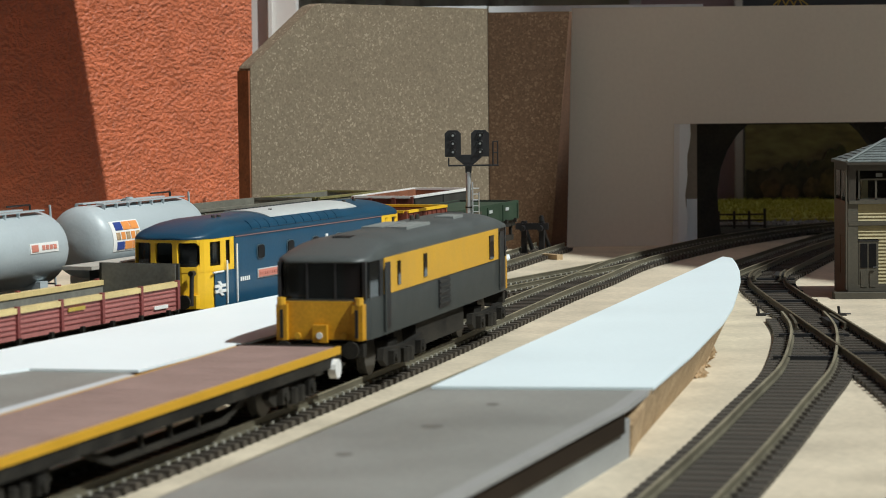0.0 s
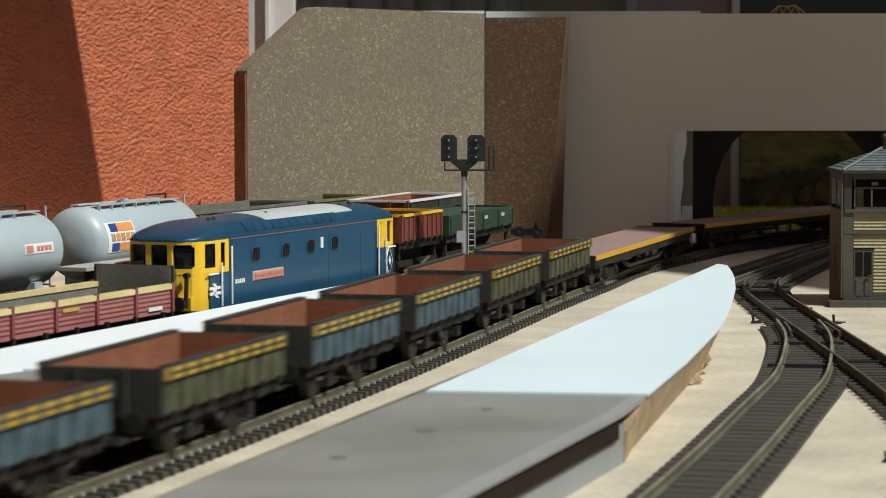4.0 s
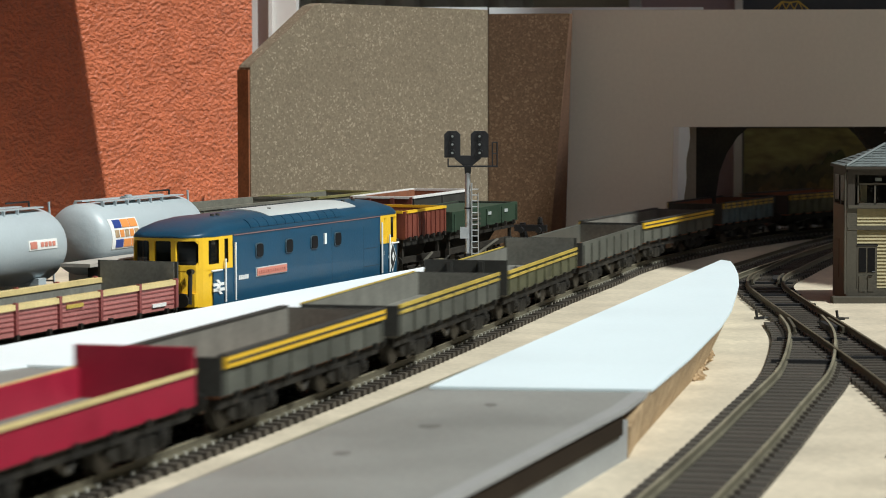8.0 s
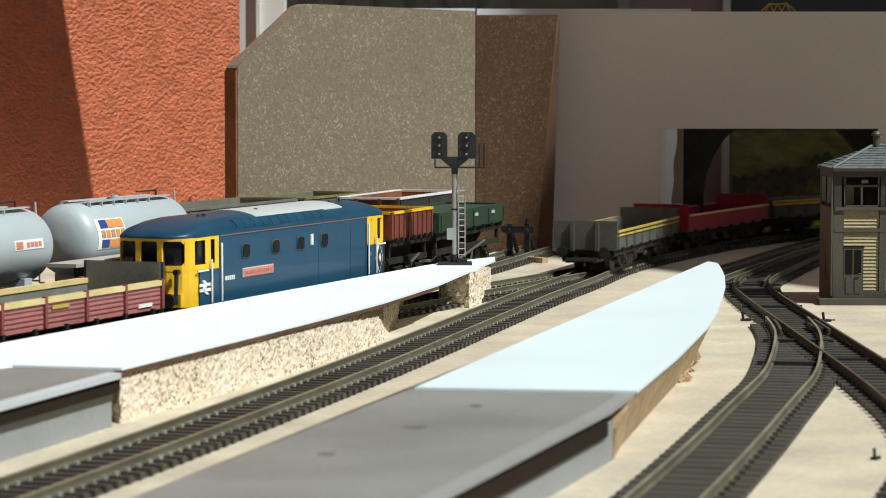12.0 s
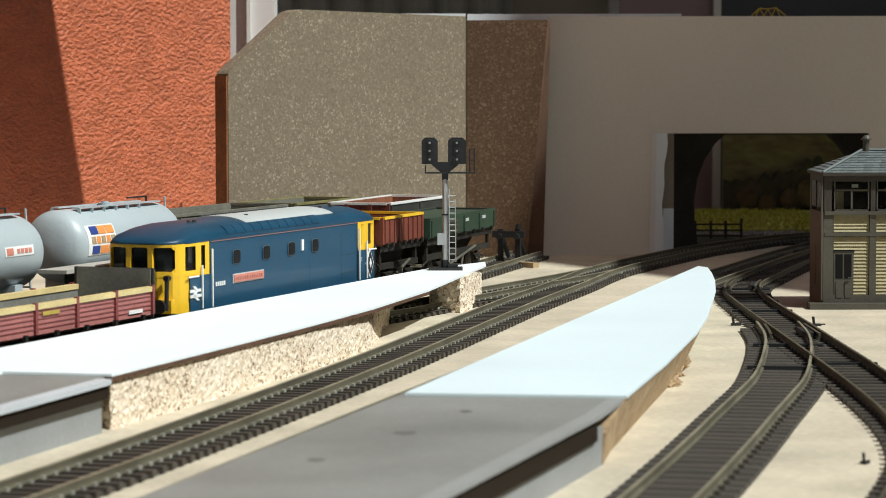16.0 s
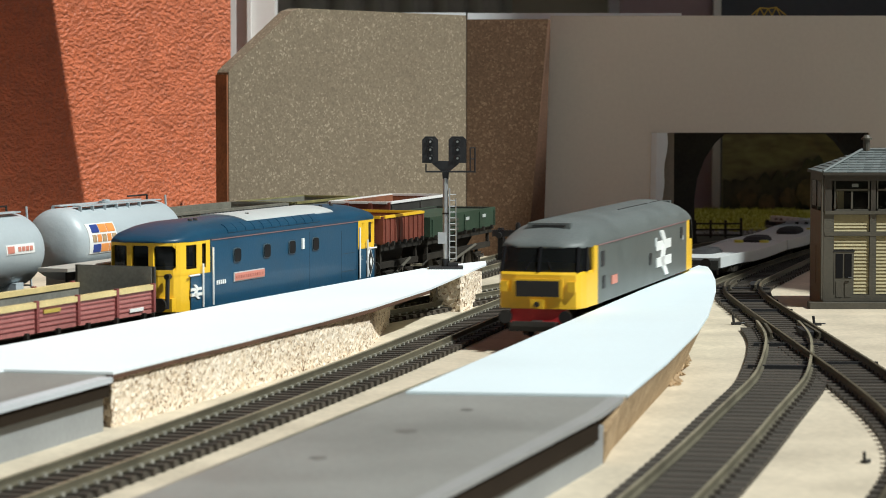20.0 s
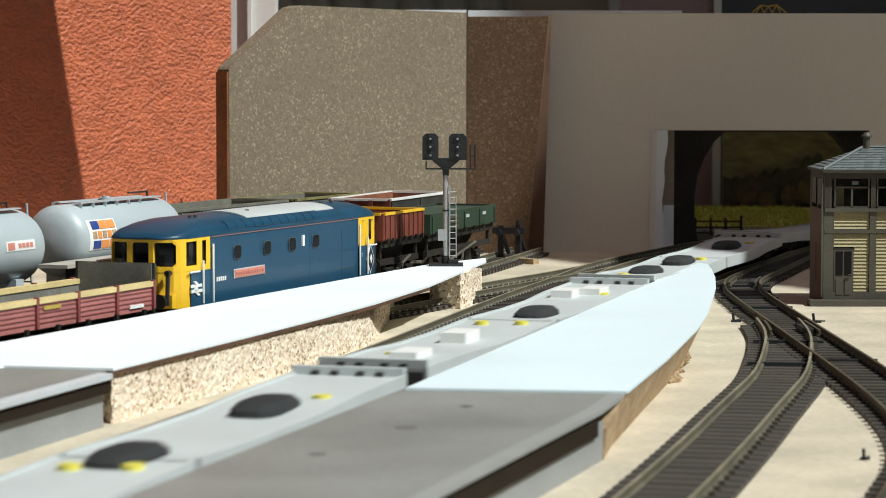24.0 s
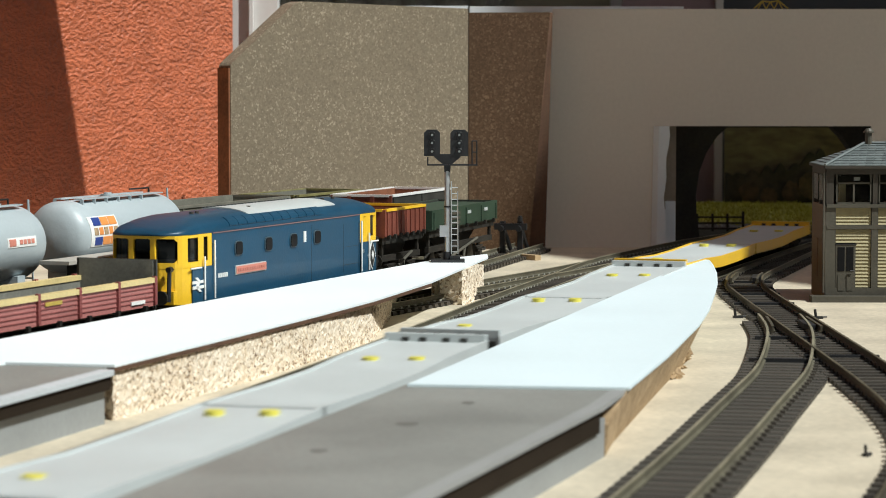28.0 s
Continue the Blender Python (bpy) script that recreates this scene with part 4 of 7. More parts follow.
def bogie(parent, y, base=0.034, width=0.030, k=1.0):
    """A bogie: two side frames with axle boxes and springs, and its wheelsets."""
    h = width / 2
    bm = new_bm()
    slab(bm, -h + 0.004, h - 0.004, -0.006, 0.006, 0.006 * k, 0.0105 * k)
    b = part("bogie", bm, DARK_FRAME, parent)
    b.matrix_basis = pose(0, y, 0)
    n = base / 2
    for sx in (-1, 1):
        bm = new_bm()
        prof = [(-n - 0.009, 0.0060), (-n - 0.004, 0.0035), (-n + 0.006, 0.0038), (-0.004, 0.0028), (0.004, 0.0028), (n - 0.006, 0.0038),
                (n + 0.004, 0.0035), (n + 0.009, 0.0060), (n + 0.008, 0.0098), (0.006, 0.0088), (-0.006, 0.0088), (-n - 0.008, 0.0098)]
        prof = [(yy, z * k) for yy, z in prof]
        x0 = sx * (h - 0.0022)
        extrude_x(bm, prof, min(x0, x0 + sx * 0.0022), max(x0, x0 + sx * 0.0022))
        for yy in (-n, n):
            slab(bm, min(x0, x0 + sx * 0.0042), max(x0, x0 + sx * 0.0042), yy - 0.0028, yy + 0.0028, 0.0040 * k, 0.0085 * k)
            rod(bm, (x0 + sx * 0.003, yy, 0.0062 * k), (x0 + sx * 0.0050, yy, 0.0062 * k), 0.0016 * k, 8)
        for yy in (-0.003, 0.003):
            rod(bm, (x0 + sx * 0.0034, yy, 0.0030 * k), (x0 + sx * 0.0034, yy, 0.0078 * k), 0.0016, 8)
        part("side_frame", bm, DARK_FRAME, b)
    for yy in (-n, n):
        axle(b, yy, 0.0068 * k)
    return b


def buffers(parent, y, out, z=0.0138, gap=0.0112, mat=None, head=0.0028):
    for sx in (-1, 1):
        bm = new_bm()
        rod(bm, (sx * gap, y, z), (sx * gap, y + out * 0.0048, z), 0.0013, 10)
        rod(bm, (sx * gap, y + out * 0.0046, z), (sx * gap, y + out * 0.0056, z), head, 14)
        part("buffer", bm, mat or DARK_FRAME, parent)


def coupling(parent, y, out):
    bm = new_bm()
    slab(bm, -0.0018, 0.0018, min(y, y + out * 0.011), max(y, y + out * 0.011), 0.0058, 0.0076)
    slab(bm, -0.0085, 0.0085, min(y + out * 0.010, y + out * 0.0115), max(y + out * 0.010, y + out * 0.0115), 0.0060, 0.0078)
    slab(bm, -0.0085, -0.0072, min(y + out * 0.004, y + out * 0.011), max(y + out * 0.004, y + out * 0.011), 0.0060, 0.0072)
    slab(bm, 0.0072, 0.0085, min(y + out * 0.004, y + out * 0.011), max(y + out * 0.004, y + out * 0.011), 0.0060, 0.0072)
    part("coupling", bm, COUPLING_GREY, parent, "dull grey tension lock coupling")


def side_panel(name, parent, x, y0, y1, z0, z1, mat, t=0.0005, label="", lean=0.0):
    """A thin plate on a side; x signed gives the face."""
    bm = new_bm()
    s = 1 if x > 0 else -1
    loft(bm, [[(x, y0, z0), (x + s * t, y0, z0), (x + s * t - s * lean, y0, z1), (x - s * lean, y0, z1)],
              [(x, y1, z0), (x + s * t, y1, z0), (x + s * t - s * lean, y1, z1), (x - s * lean, y1, z1)]])
    return part(name, bm, mat, parent, label)


def framed_window(parent, x, y, z, w, h, frame=None, t=0.0005):
    """A rounded window with a frame round dark glass."""
    s = 1 if x > 0 else -1
    pts = []
    for i in range(16):
        a = 2 * math.pi * i / 16
        c, d = math.cos(a), math.sin(a)
        pts.append((math.copysign(abs(c) ** 0.5, c) * w / 2, math.copysign(abs(d) ** 0.5, d) * h / 2))
    bm = new_bm()
    loft(bm, [[(x + s * k, y + a * 1.16, z + b * 1.12) for a, b in pts] for k in (-0.0006, t)])
    fr = part("window", bm, frame or BLACK, parent)
    bm = new_bm()
    loft(bm, [[(x + s * k, y + a, z + b) for a, b in pts] for k in (t - 0.0002, t + 0.00025)])
    part("pane", bm, PANE_BLACK, fr)


def plan_end(L, w, end, taper):
    """Half-plan of one cab end, from one side round to the other; end is -1 or +1. taper: rows of (inset from the end, share of width)."""
    left = [(-w * k, end * (L / 2 - d)) for d, k in taper]
    return left + [(-x, y) for x, y in reversed(left)]


def body_plan(L, w, taper):
    a = plan_end(L, w, -1, taper)             # sweeps -x to +x at the -y end
    b = plan_end(L, w, 1, taper)
    return a + b[::-1]


def shell(bm, L, w, taper, z0, z1, shrink0=0.0, shrink1=0.0):
    """An upright body on a plan with shaped ends; shrink draws in the foot or the top."""
    rings = []
    for z, k in ((z0, shrink0), (z1, shrink1)):
        rings.append([(x * (1 - k / w), y * (1 - k * 2 / L), z) for x, y in body_plan(L, w, taper)])
    return loft(bm, rings)


def arched_roof(bm, L, w, taper, z0, rise, dome, seg=10, flat=0.6):
    """A roof arch over the plan, drawn down at the ends over the length dome."""
    ys = [-L / 2 + 0.0004, -L / 2 + dome * 0.15, -L / 2 + dome * 0.4, -L / 2 + dome * 0.7, -L / 2 + dome, L / 2 - dome, L / 2 - dome * 0.7,
          L / 2 - dome * 0.4, L / 2 - dome * 0.15, L / 2 - 0.0004]
    rings = []
    for y in ys:
        d = L / 2 - abs(y)
        u = min(1.0, d / dome)
        hgt = rise * (1 - (1 - u) ** 2.0) * 0.92 + rise * 0.08
        ww = w
        for (d0, k0), (d1, k1) in zip(sorted(taper), sorted(taper)[1:]):
            if d0 <= d <= d1:
                ww = w * (k0 + (k1 - k0) * (d - d0) / max(d1 - d0, 1e-6))
        if d < min(q for q, _ in taper):
            ww = w * min(k for _, k in taper)
        ring = []
        for i in range(seg + 1):
            a = math.pi * i / seg
            ring.append((-ww * math.cos(a), y, z0 + hgt * (math.sin(a) ** flat)))
        ring += [(ww, y, z0 - 0.0003), (-ww, y, z0 - 0.0003)]
        rings.append(ring)
    return loft(bm, rings)


# ======== diesel locomotive with wrapped yellow cabs, standing in the siding ========
def double_arrow(parent, x, y, z, h, mat, label=""):
    """Two bars and zigzag strokes, as a plain shape on a side."""
    s = 1 if x > 0 else -1
    t = 0.00035
    root = None
    w = h * 1.7
    for name, quad in (("emblem", [(-w / 2, 0.08), (w / 2, 0.08), (w / 2, 0.28), (-w / 2, 0.28)]),
                       ("emblem", [(-w / 2, -0.28), (w / 2, -0.28), (w / 2, -0.08), (-w / 2, -0.08)]),
                       ("emblem", [(-w * 0.30, 0.5), (-w * 0.06, 0.5), (w * 0.24, 0.18), (0.0, 0.18)]),
                       ("emblem", [(-w * 0.24, -0.18), (0.0, -0.18), (w * 0.16, 0.18), (-w * 0.08, 0.18)]),
                       ("emblem", [(-w * 0.0, -0.18), (-w * 0.24, -0.18), (w * 0.08, -0.5), (w * 0.32, -0.5)])):
        k = 0.0002 if "0.5" in str(quad) or abs(quad[0][1]) > 0.15 else 0.0
        bm = new_bm()
        pts = [(a, b * h if abs(b) <= 0.5 else b) for a, b in quad]
        loft(bm, [[(x + s * q, y + a * s, z + b) for a, b in pts] for q in (0.0, t + k)])
        part(name, bm, mat, parent, label)


def siding_locomotive(m):
    L, w = 0.216, 0.0168
    ob = thing("diesel_locomotive", m, "deep blue diesel locomotive with yellow cabs and pale roof panel", "locomotive")
    taper = [(0.0290, 1.0), (0.0105, 0.985), (0.0056, 0.895), (0.0030, 0.79), (0.0008, 0.45)]
    zb, zw, ze = 0.0095, 0.0246, 0.0366
    bm = new_bm()
    slab(bm, -w, w, -L / 2 + 0.0295, L / 2 - 0.0295, zb, ze)
    part("body_side", bm, BLUE, ob)
    for end in (-1, 1):
        q = plan_end(L, w, end, taper)
        # lower cab: blue flanks, yellow nose
        bm = new_bm()
        loft(bm, [[(x, y, z) for x, y in q] for z in (zb, zw)])
        cab = part("cab_lower", bm, YELLOW, ob)
        for sx in (-1, 1):
            y0, y1 = sorted((end * (L / 2 - 0.0106), end * (L / 2 - 0.0295)))
            side_panel("flank", cab, sx * w, y0, y1, zb, zw - 0.001, BLUE, 0.0004, "blue lower cab side")
        # glazed band: dark core, yellow top and pillars
        bm = new_bm()
        core = [(x * 0.955, y - end * 0.0010) for x, y in q]
        loft(bm, [[(x, y, z) for x, y in core] for z in (zw - 0.0002, ze)])
        part("glazing", bm, GLASS_DARK, ob)
        for z0, z1, nm in ((zw - 0.0008, zw + 0.0013, "sill_band"), (ze - 0.0012, ze - 0.0001, "cantrail_band")):
            bm = new_bm()
            loft(bm, [[(x * 1.002, y + end * 0.0002, z) for x, y in q] for z in (z0, z1)])
            part(nm, bm, YELLOW, ob)
        for sx in (-1, 1):
            # pillars follow the plan: behind the window, at the door, round the corner, between the front windows
            for d0, d1 in ((0.0290, 0.0253), (0.0218, 0.0169), (0.0088, 0.0040)):
                stops = [d0] + [d for d, _ in taper if d1 < d < d0] + [d1]
                outer, inner = [], []
                for d in stops:
                    (da, ka), (db, kb) = next((p, q2) for p, q2 in zip(taper, taper[1:]) if q2[0] - 1e-9 <= d <= p[0] + 1e-9)
                    k = kb + (ka - kb) * (d - db) / (da - db)
                    outer.append((sx * w * k * 1.004, end * (L / 2 - d + 0.0002)))
                    inner.append((sx * w * (k * 0.93), end * (L / 2 - d - 0.0016)))
                bm = new_bm()
                loft(bm, [[(x, y, z) for x, y in outer + inner[::-1]] for z in (zw, ze)])
                part("pillar", bm, YELLOW, ob)
            bm = new_bm()
            slab(bm, *sorted((sx * w * 0.22, sx * w * 0.34)), *sorted((end * (L / 2 - 0.0028), end * (L / 2 - 0.0005))), zw, ze)
            part("pillar", bm, YELLOW, ob)
            # white handrails beside the cab door
            for d in (0.0205, 0.0298):
                bm = new_bm()
                rod(bm, (sx * (w + 0.0010), end * (L / 2 - d), zb + 0.001), (sx * (w + 0.0010), end * (L / 2 - d), zw + (0.003 if d < 0.025 else 0.009)), 0.00045, 6)
                part("handrail", bm, WHITE, ob, "white handrail beside the cab door")
            bm = new_bm()
            rod(bm, (sx * (w + 0.0006), end * (L / 2 - 0.0085), zw - 0.0012), (sx * (w + 0.0006), end * (L / 2 - 0.0180), zw - 0.0012), 0.0004, 6)
            part("handrail", bm, WHITE, ob)
        # rounded upper and lower corners of the front windows
        def front_d(x):
            k = abs(x) / w
            for (da, ka), (db, kb) in zip(taper, taper[1:]):
                if kb <= k <= ka:
                    return db + (da - db) * (k - kb) / (ka - kb)
            return taper[-1][0]
        for xa, xb in ((-0.22, 0.22), (0.34, 0.80), (-0.80, -0.34)):
            for xe, dx in ((xa * w, 1), (xb * w, -1)):
                for ze_, dz in ((zw + 0.0013, 1), (ze - 0.0012, -1)):
                    tri = [(xe - dx * 0.0003, ze_ - dz * 0.0003), (xe + dx * 0.0011, ze_ - dz * 0.0003), (xe + dx * 0.0003, ze_ + dz * 0.0003), (xe - dx * 0.0003, ze_ + dz * 0.0011)]
                    bm = new_bm()
                    loft(bm, [[(x, end * (L / 2 - front_d(x) + q), z) for x, z in tri] for q in (0.0001, -0.0014)])
                    part("window_corner", bm, YELLOW, ob)
        # hoses, headcode lamps, buffers
        for sx in (-1, 1):
            bm = new_bm()
            rod(bm, (sx * 0.0125, end * (L / 2 + 0.0004), zw - 0.001), (sx * 0.0125, end * (L / 2 + 0.0012), zb + 0.0015), 0.0009, 8)
            rod(bm, (sx * 0.0125, end * (L / 2 - 0.001), zw - 0.001), (sx * 0.0125, end * (L / 2 + 0.0016), zw - 0.001), 0.0012, 8)
            part("brake_hose", bm, BLACK, ob, "black brake hose on the cab front")
        buffers(ob, end * (L / 2), end, 0.0128)
        bm = new_bm()
        slab(bm, -w * 0.82, w * 0.82, *sorted((end * (L / 2 - 0.006), end * (L / 2 - 0.0005))), 0.0098, 0.0150)
        part("buffer_beam", bm, YELLOW if end < 0 else BLACK, ob)
    # roof
    bm = new_bm()
    arched_roof(bm, L + 0.001, w * 1.005, taper, ze + 0.0003, 0.0072, 0.028, 18, 0.74)
    roof = part("roof", bm, BLUE_GLOSS, ob, "glossy blue rounded roof", smooth=True)
    bm = new_bm()
    n = 10
    secs = []
    for y in (-0.037, 0.056):
        ring = []
        for i in range(n + 1):
            a = math.pi * (0.35 + 0.46 * i / n)
            ring.append((-w * 0.995 * math.cos(a), y, ze + 0.0006 + 0.0074 * math.sin(a) ** 0.74))
        ring += [(p[0], p[1], p[2] - 0.0012) for p in reversed(ring)]
        secs.append(ring)
    loft(bm, secs)
    part("roof_panel", bm, ROOF_WHITE, roof, "pale grey translucent roof panel")
    for i in range(26):
        bm = new_bm()
        rod(bm, (-0.0078, -0.034 + i * 0.0035, ze + 0.0060), (-0.0078, -0.034 + i * 0.0035, ze + 0.0079), 0.0009, 6)
        part("roof_stud", bm, ROOF_GREY, roof)
    for i in range(11):
        bm = new_bm()
        y = -0.062 + i * 0.0088
        ring0, ring1 = [], []
        for k in range(5):
            a = math.pi * (0.80 + 0.16 * k / 4)
            p = (-w * math.cos(a), ze + 0.0001 + 0.0074 * math.sin(a) ** 0.74)
            ring0.append((p[0] + 0.0003, y, p[1] + 0.0003))
            ring1.append((p[0] + 0.0003, y + 0.0083, p[1] + 0.0003))
        loft(bm, [ring0 + [(a - 0.001, b, c - 0.001) for a, b, c in reversed(ring0)], ring1 + [(a - 0.001, b, c - 0.001) for a, b, c in reversed(ring1)]])
        part("roof_louvre", bm, BLUE_GLOSS, roof)
    for y in (-0.075, -0.070, 0.060, 0.072, -0.02):
        bm = new_bm()
        rod(bm, (0.006, y, ze + 0.0062), (0.006, y, ze + 0.0080), 0.0009, 8)
        part("roof_bolt", bm, STEEL, roof)
    # thin red line under the roof, windows, nameplate, bars for the number
    for sx in (-1, 1):
        side_panel("waist_line", ob, sx * w, -L / 2 + 0.030, L / 2 - 0.030, ze - 0.0004, ze, LINE_DULL, 0.0003)
        for y in (-0.055, -0.0252, 0.0011, 0.0269):
            framed_window(ob, sx * w, y + 0.0010, 0.0290, 0.0064, 0.0054, FRAME_BLUE)
        side_panel("window_blind", ob, sx * w, 0.0130, 0.0152, 0.0275, 0.0322, WHITE, 0.0006)
        np_ = side_panel("nameplate", ob, sx * w, -0.0572, -0.0268, 0.0182, 0.0220, ROOF_WHITE, 0.0004, "pink nameplate with a pale border")
        side_panel("plate_field", np_, sx * (w + 0.0004), -0.0567, -0.0273, 0.0186, 0.0216, PINK, 0.0003)
        for k in range(12):
            side_panel("plate_bar", np_, sx * (w + 0.0007), -0.0556 + k * 0.0023, -0.0541 + k * 0.0023, 0.0195, 0.0207, PLATE_TEXT, 0.0002)
        for k in range(5):
            side_panel("number_bar", ob, sx * w, -0.0735 + k * 0.0019, -0.0723 + k * 0.0019, 0.0182, 0.0199, WHITE, 0.0003)
        double_arrow(ob, sx * (w + 0.0003), -0.0930, 0.0168, 0.0058, WHITE)
        side_panel("data_panel", ob, sx * w, 0.0815, 0.0832, 0.0185, 0.0205, WHITE, 0.0004)
        bm = new_bm()
        z0, y0 = 0.0172, 0.0915
        loft(bm, [[(sx * (w + q), y0 + a, z0 + b) for a, b in ((0, -0.0070), (0.0046, 0), (0, 0.0070), (-0.0046, 0))] for q in (0.0004, 0.0008)])
        em = part("works_emblem", bm, WHITE, ob, "white outlined diamond emblem")
        bm = new_bm()
        loft(bm, [[(sx * (w + q), y0 + a, z0 + b) for a, b in ((0, -0.0058), (0.0037, 0), (0, 0.0058), (-0.0037, 0))] for q in (0.0007, 0.0010)])
        part("emblem_field", bm, BLACK, em)
        bm = new_bm()
        loft(bm, [[(sx * (w + q), y0 + a, z0 + b) for a, b in ((0, -0.0022), (0.0013, 0), (0, 0.0022), (-0.0013, 0))] for q in (0.0009, 0.0012)])
        part("emblem_mark", bm, WHITE, em)
        for y, z0, z1 in ((0.0585, 0.0115, 0.0330), (0.0765, 0.0115, 0.0330)):
            bm = new_bm()
            slab(bm, *sorted((sx * w * 0.9, sx * (w + 0.00005))), y, y + 0.0002, z0, z1)
            part("panel_seam", bm, BLACK, ob)
        for z in (0.0145, 0.0225):
            bm = new_bm()
            slab(bm, *sorted((sx * w * 0.9, sx * (w + 0.00005))), 0.0585, 0.0767, z, z + 0.0002)
            part("panel_seam", bm, BLACK, ob)
        for y in (0.022,):
            bm = new_bm()
            slab(bm, *sorted((sx * w * 0.9, sx * (w + 0.00005))), y, y + 0.0002, zb + 0.0005, 0.0345)
            part("panel_seam", bm, BLACK, ob)
    bm = new_bm()
    slab(bm, -0.013, 0.013, -0.03, 0.03, 0.003, zb)
    part("fuel_tank", bm, DARK_FRAME, ob)
    for y in (-0.068, 0.068):
        bogie(ob, y, 0.036, 0.032)
    return ob


# ======== two-tone electro-diesel that leads the leaving train ========
def electro_diesel(m):
    L, w = 0.212, 0.0156
    ob = thing("electro_diesel_locomotive", m, "grey and yellow locomotive with dark cab windows", "locomotive")
    taper = [(0.020, 1.0), (0.0045, 0.985), (0.0022, 0.93), (0.0006, 0.84), (0.0, 0.5)]
    zb, zw, ze = 0.0138, 0.0272, 0.0393
    bm = new_bm()
    shell(bm, L, w, taper, zb, zw)
    part("body_lower", bm, LOCO_GREY, ob, "slate grey lower body")
    bm = new_bm()
    slab(bm, -w, w, -L / 2 + 0.0185, L / 2 - 0.0185, zw, ze)
    part("body_upper", bm, LOCO_GREY, ob)
    for sx in (-1, 1):
        side_panel("yellow_band", ob, sx * w, -L / 2 + 0.0200, L / 2 - 0.0200, zw, ze, AMBER, 0.0004, "broad warm yellow upper band")
        for y, wd in ((-0.0680, 0.0034), (-0.0320, 0.0042), (0.0730, 0.0070)):
            side_panel("side_window", ob, sx * (w + 0.0003), y - wd / 2, y + wd / 2, zw + 0.0020 if wd < 0.006 else zw + 0.001, ze - 0.002, GLASS_DARK, 0.0005)
        for y in (-0.0820, 0.0925):
            side_panel("cab_door", ob, sx * w, y - 0.0035, y + 0.0035, zb + 0.002, ze - 0.0015, BLACK, 0.0005, "dark recessed cab door")
        side_panel("grille", ob, sx * w, -0.0110, 0.0050, zb + 0.0025, zw - 0.0008, BLACK, 0.0005, "dark ventilation grille")
        for k in range(5):
            side_panel("slat", ob, sx * (w + 0.0005), -0.0105, 0.0045, zb + 0.0036 + k * 0.0019, zb + 0.0043 + k * 0.0019, WAGON_DARK, 0.0003)
        for d in (-L / 2 + 0.0195, L / 2 - 0.0195):
            bm = new_bm()
            rod(bm, (sx * (w + 0.0008), d, zb + 0.001), (sx * (w + 0.0008), d, ze - 0.003), 0.0004, 6)
            part("handrail", bm, LOCO_GREY, ob)
    for end in (-1, 1):
        q = plan_end(L, w, end, taper)
        bm = new_bm()
        core = [(x * 0.985, y - end * 0.0006) for x, y in q]
        loft(bm, [[(x, y, z) for x, y in core] for z in (zw, ze)])
        part("glazing", bm, GLASS_DARK, ob, "wide dark cab windscreens")
        for sx in (-1, 1):
            bm = new_bm()
            slab(bm, *sorted((sx * w * 0.95, sx * w)), *sorted((end * (L / 2 - 0.0185), end * (L / 2 - 0.0155))), zw, ze)
            part("pillar", bm, BLACK, ob)
            bm = new_bm()
            slab(bm, *sorted((sx * w * 0.88, sx * w * 0.95)), *sorted((end * (L / 2 - 0.0024), end * (L / 2 - 0.0006))), zw, ze)
            part("pillar", bm, BLACK, ob)
            bm = new_bm()
            slab(bm, *sorted((sx * w * 0.28, sx * w * 0.33)), *sorted((end * (L / 2 - 0.001), end * (L / 2 - 0.0002))), zw, ze)
            part("pillar", bm, BLACK, ob)
        # yellow front plate with boxes
        bm = new_bm()
        slab(bm, -w * 0.80, w * 0.80, *sorted((end * (L / 2 - 0.003), end * (L / 2 + 0.0006))), zb + 0.0004, zw - 0.0006)
        fp = part("front_plate", bm, AMBER_SHADED, ob, "warm yellow cab front", bevel=0.0006)
        for sx in (-1, 1):
            bm = new_bm()
            slab(bm, *sorted((sx * w * 0.70, sx * w * 0.93)), *sorted((end * (L / 2 - 0.002), end * (L / 2 + 0.0024))), zb + 0.0002, zw - 0.0016)
            jb = part("jumper_box", bm, AMBER_SHADED, ob, "yellow jumper cable box", bevel=0.0005)
            bm = new_bm()
            rod(bm, (sx * w * 0.84, end * (L / 2 + 0.0012), zw - 0.0020), (sx * w * 0.84, end * (L / 2 + 0.0012), zw + 0.0006), 0.0015, 10)
            part("cap", bm, AMBER, jb)
            bm = new_bm()
            slab(bm, *sorted((sx * w * 0.78, sx * w * 0.84)), *sorted((end * (L / 2 + 0.0023), end * (L / 2 + 0.0031))), zb + 0.001, zw - 0.0032)
            part("hose", bm, BLACK, jb)
        bm = new_bm()
        slab(bm, -0.0024, 0.0024, *sorted((end * (L / 2), end * (L / 2 + 0.0022))), zb - 0.0005, zb + 0.0052)
        hb = part("headlamp_box", bm, AMBER_SHADED, ob, bevel=0.0004)
        bm = new_bm()
        rod(bm, (0, end * (L / 2 + 0.002), zb + 0.0018), (0, end * (L / 2 + 0.0027), zb + 0.0018), 0.0011, 10)
        part("lens", bm, WHITE, hb)
        for sx in (-1, 1):
            bm = new_bm()
            rod(bm, (sx * 0.0078, end * L / 2, zb + 0.0015), (sx * 0.0078, end * (L / 2 + 0.0014), zb + 0.0015), 0.0011, 10)
            part("lamp", bm, AMBER, ob)
        bm = new_bm()
        slab(bm, -w * 0.9, w * 0.9, *sorted((end * (L / 2 - 0.004), end * (L / 2 + 0.0002))), 0.0085, zb - 0.001)
        part("buffer_beam", bm, DARK_FRAME, ob)
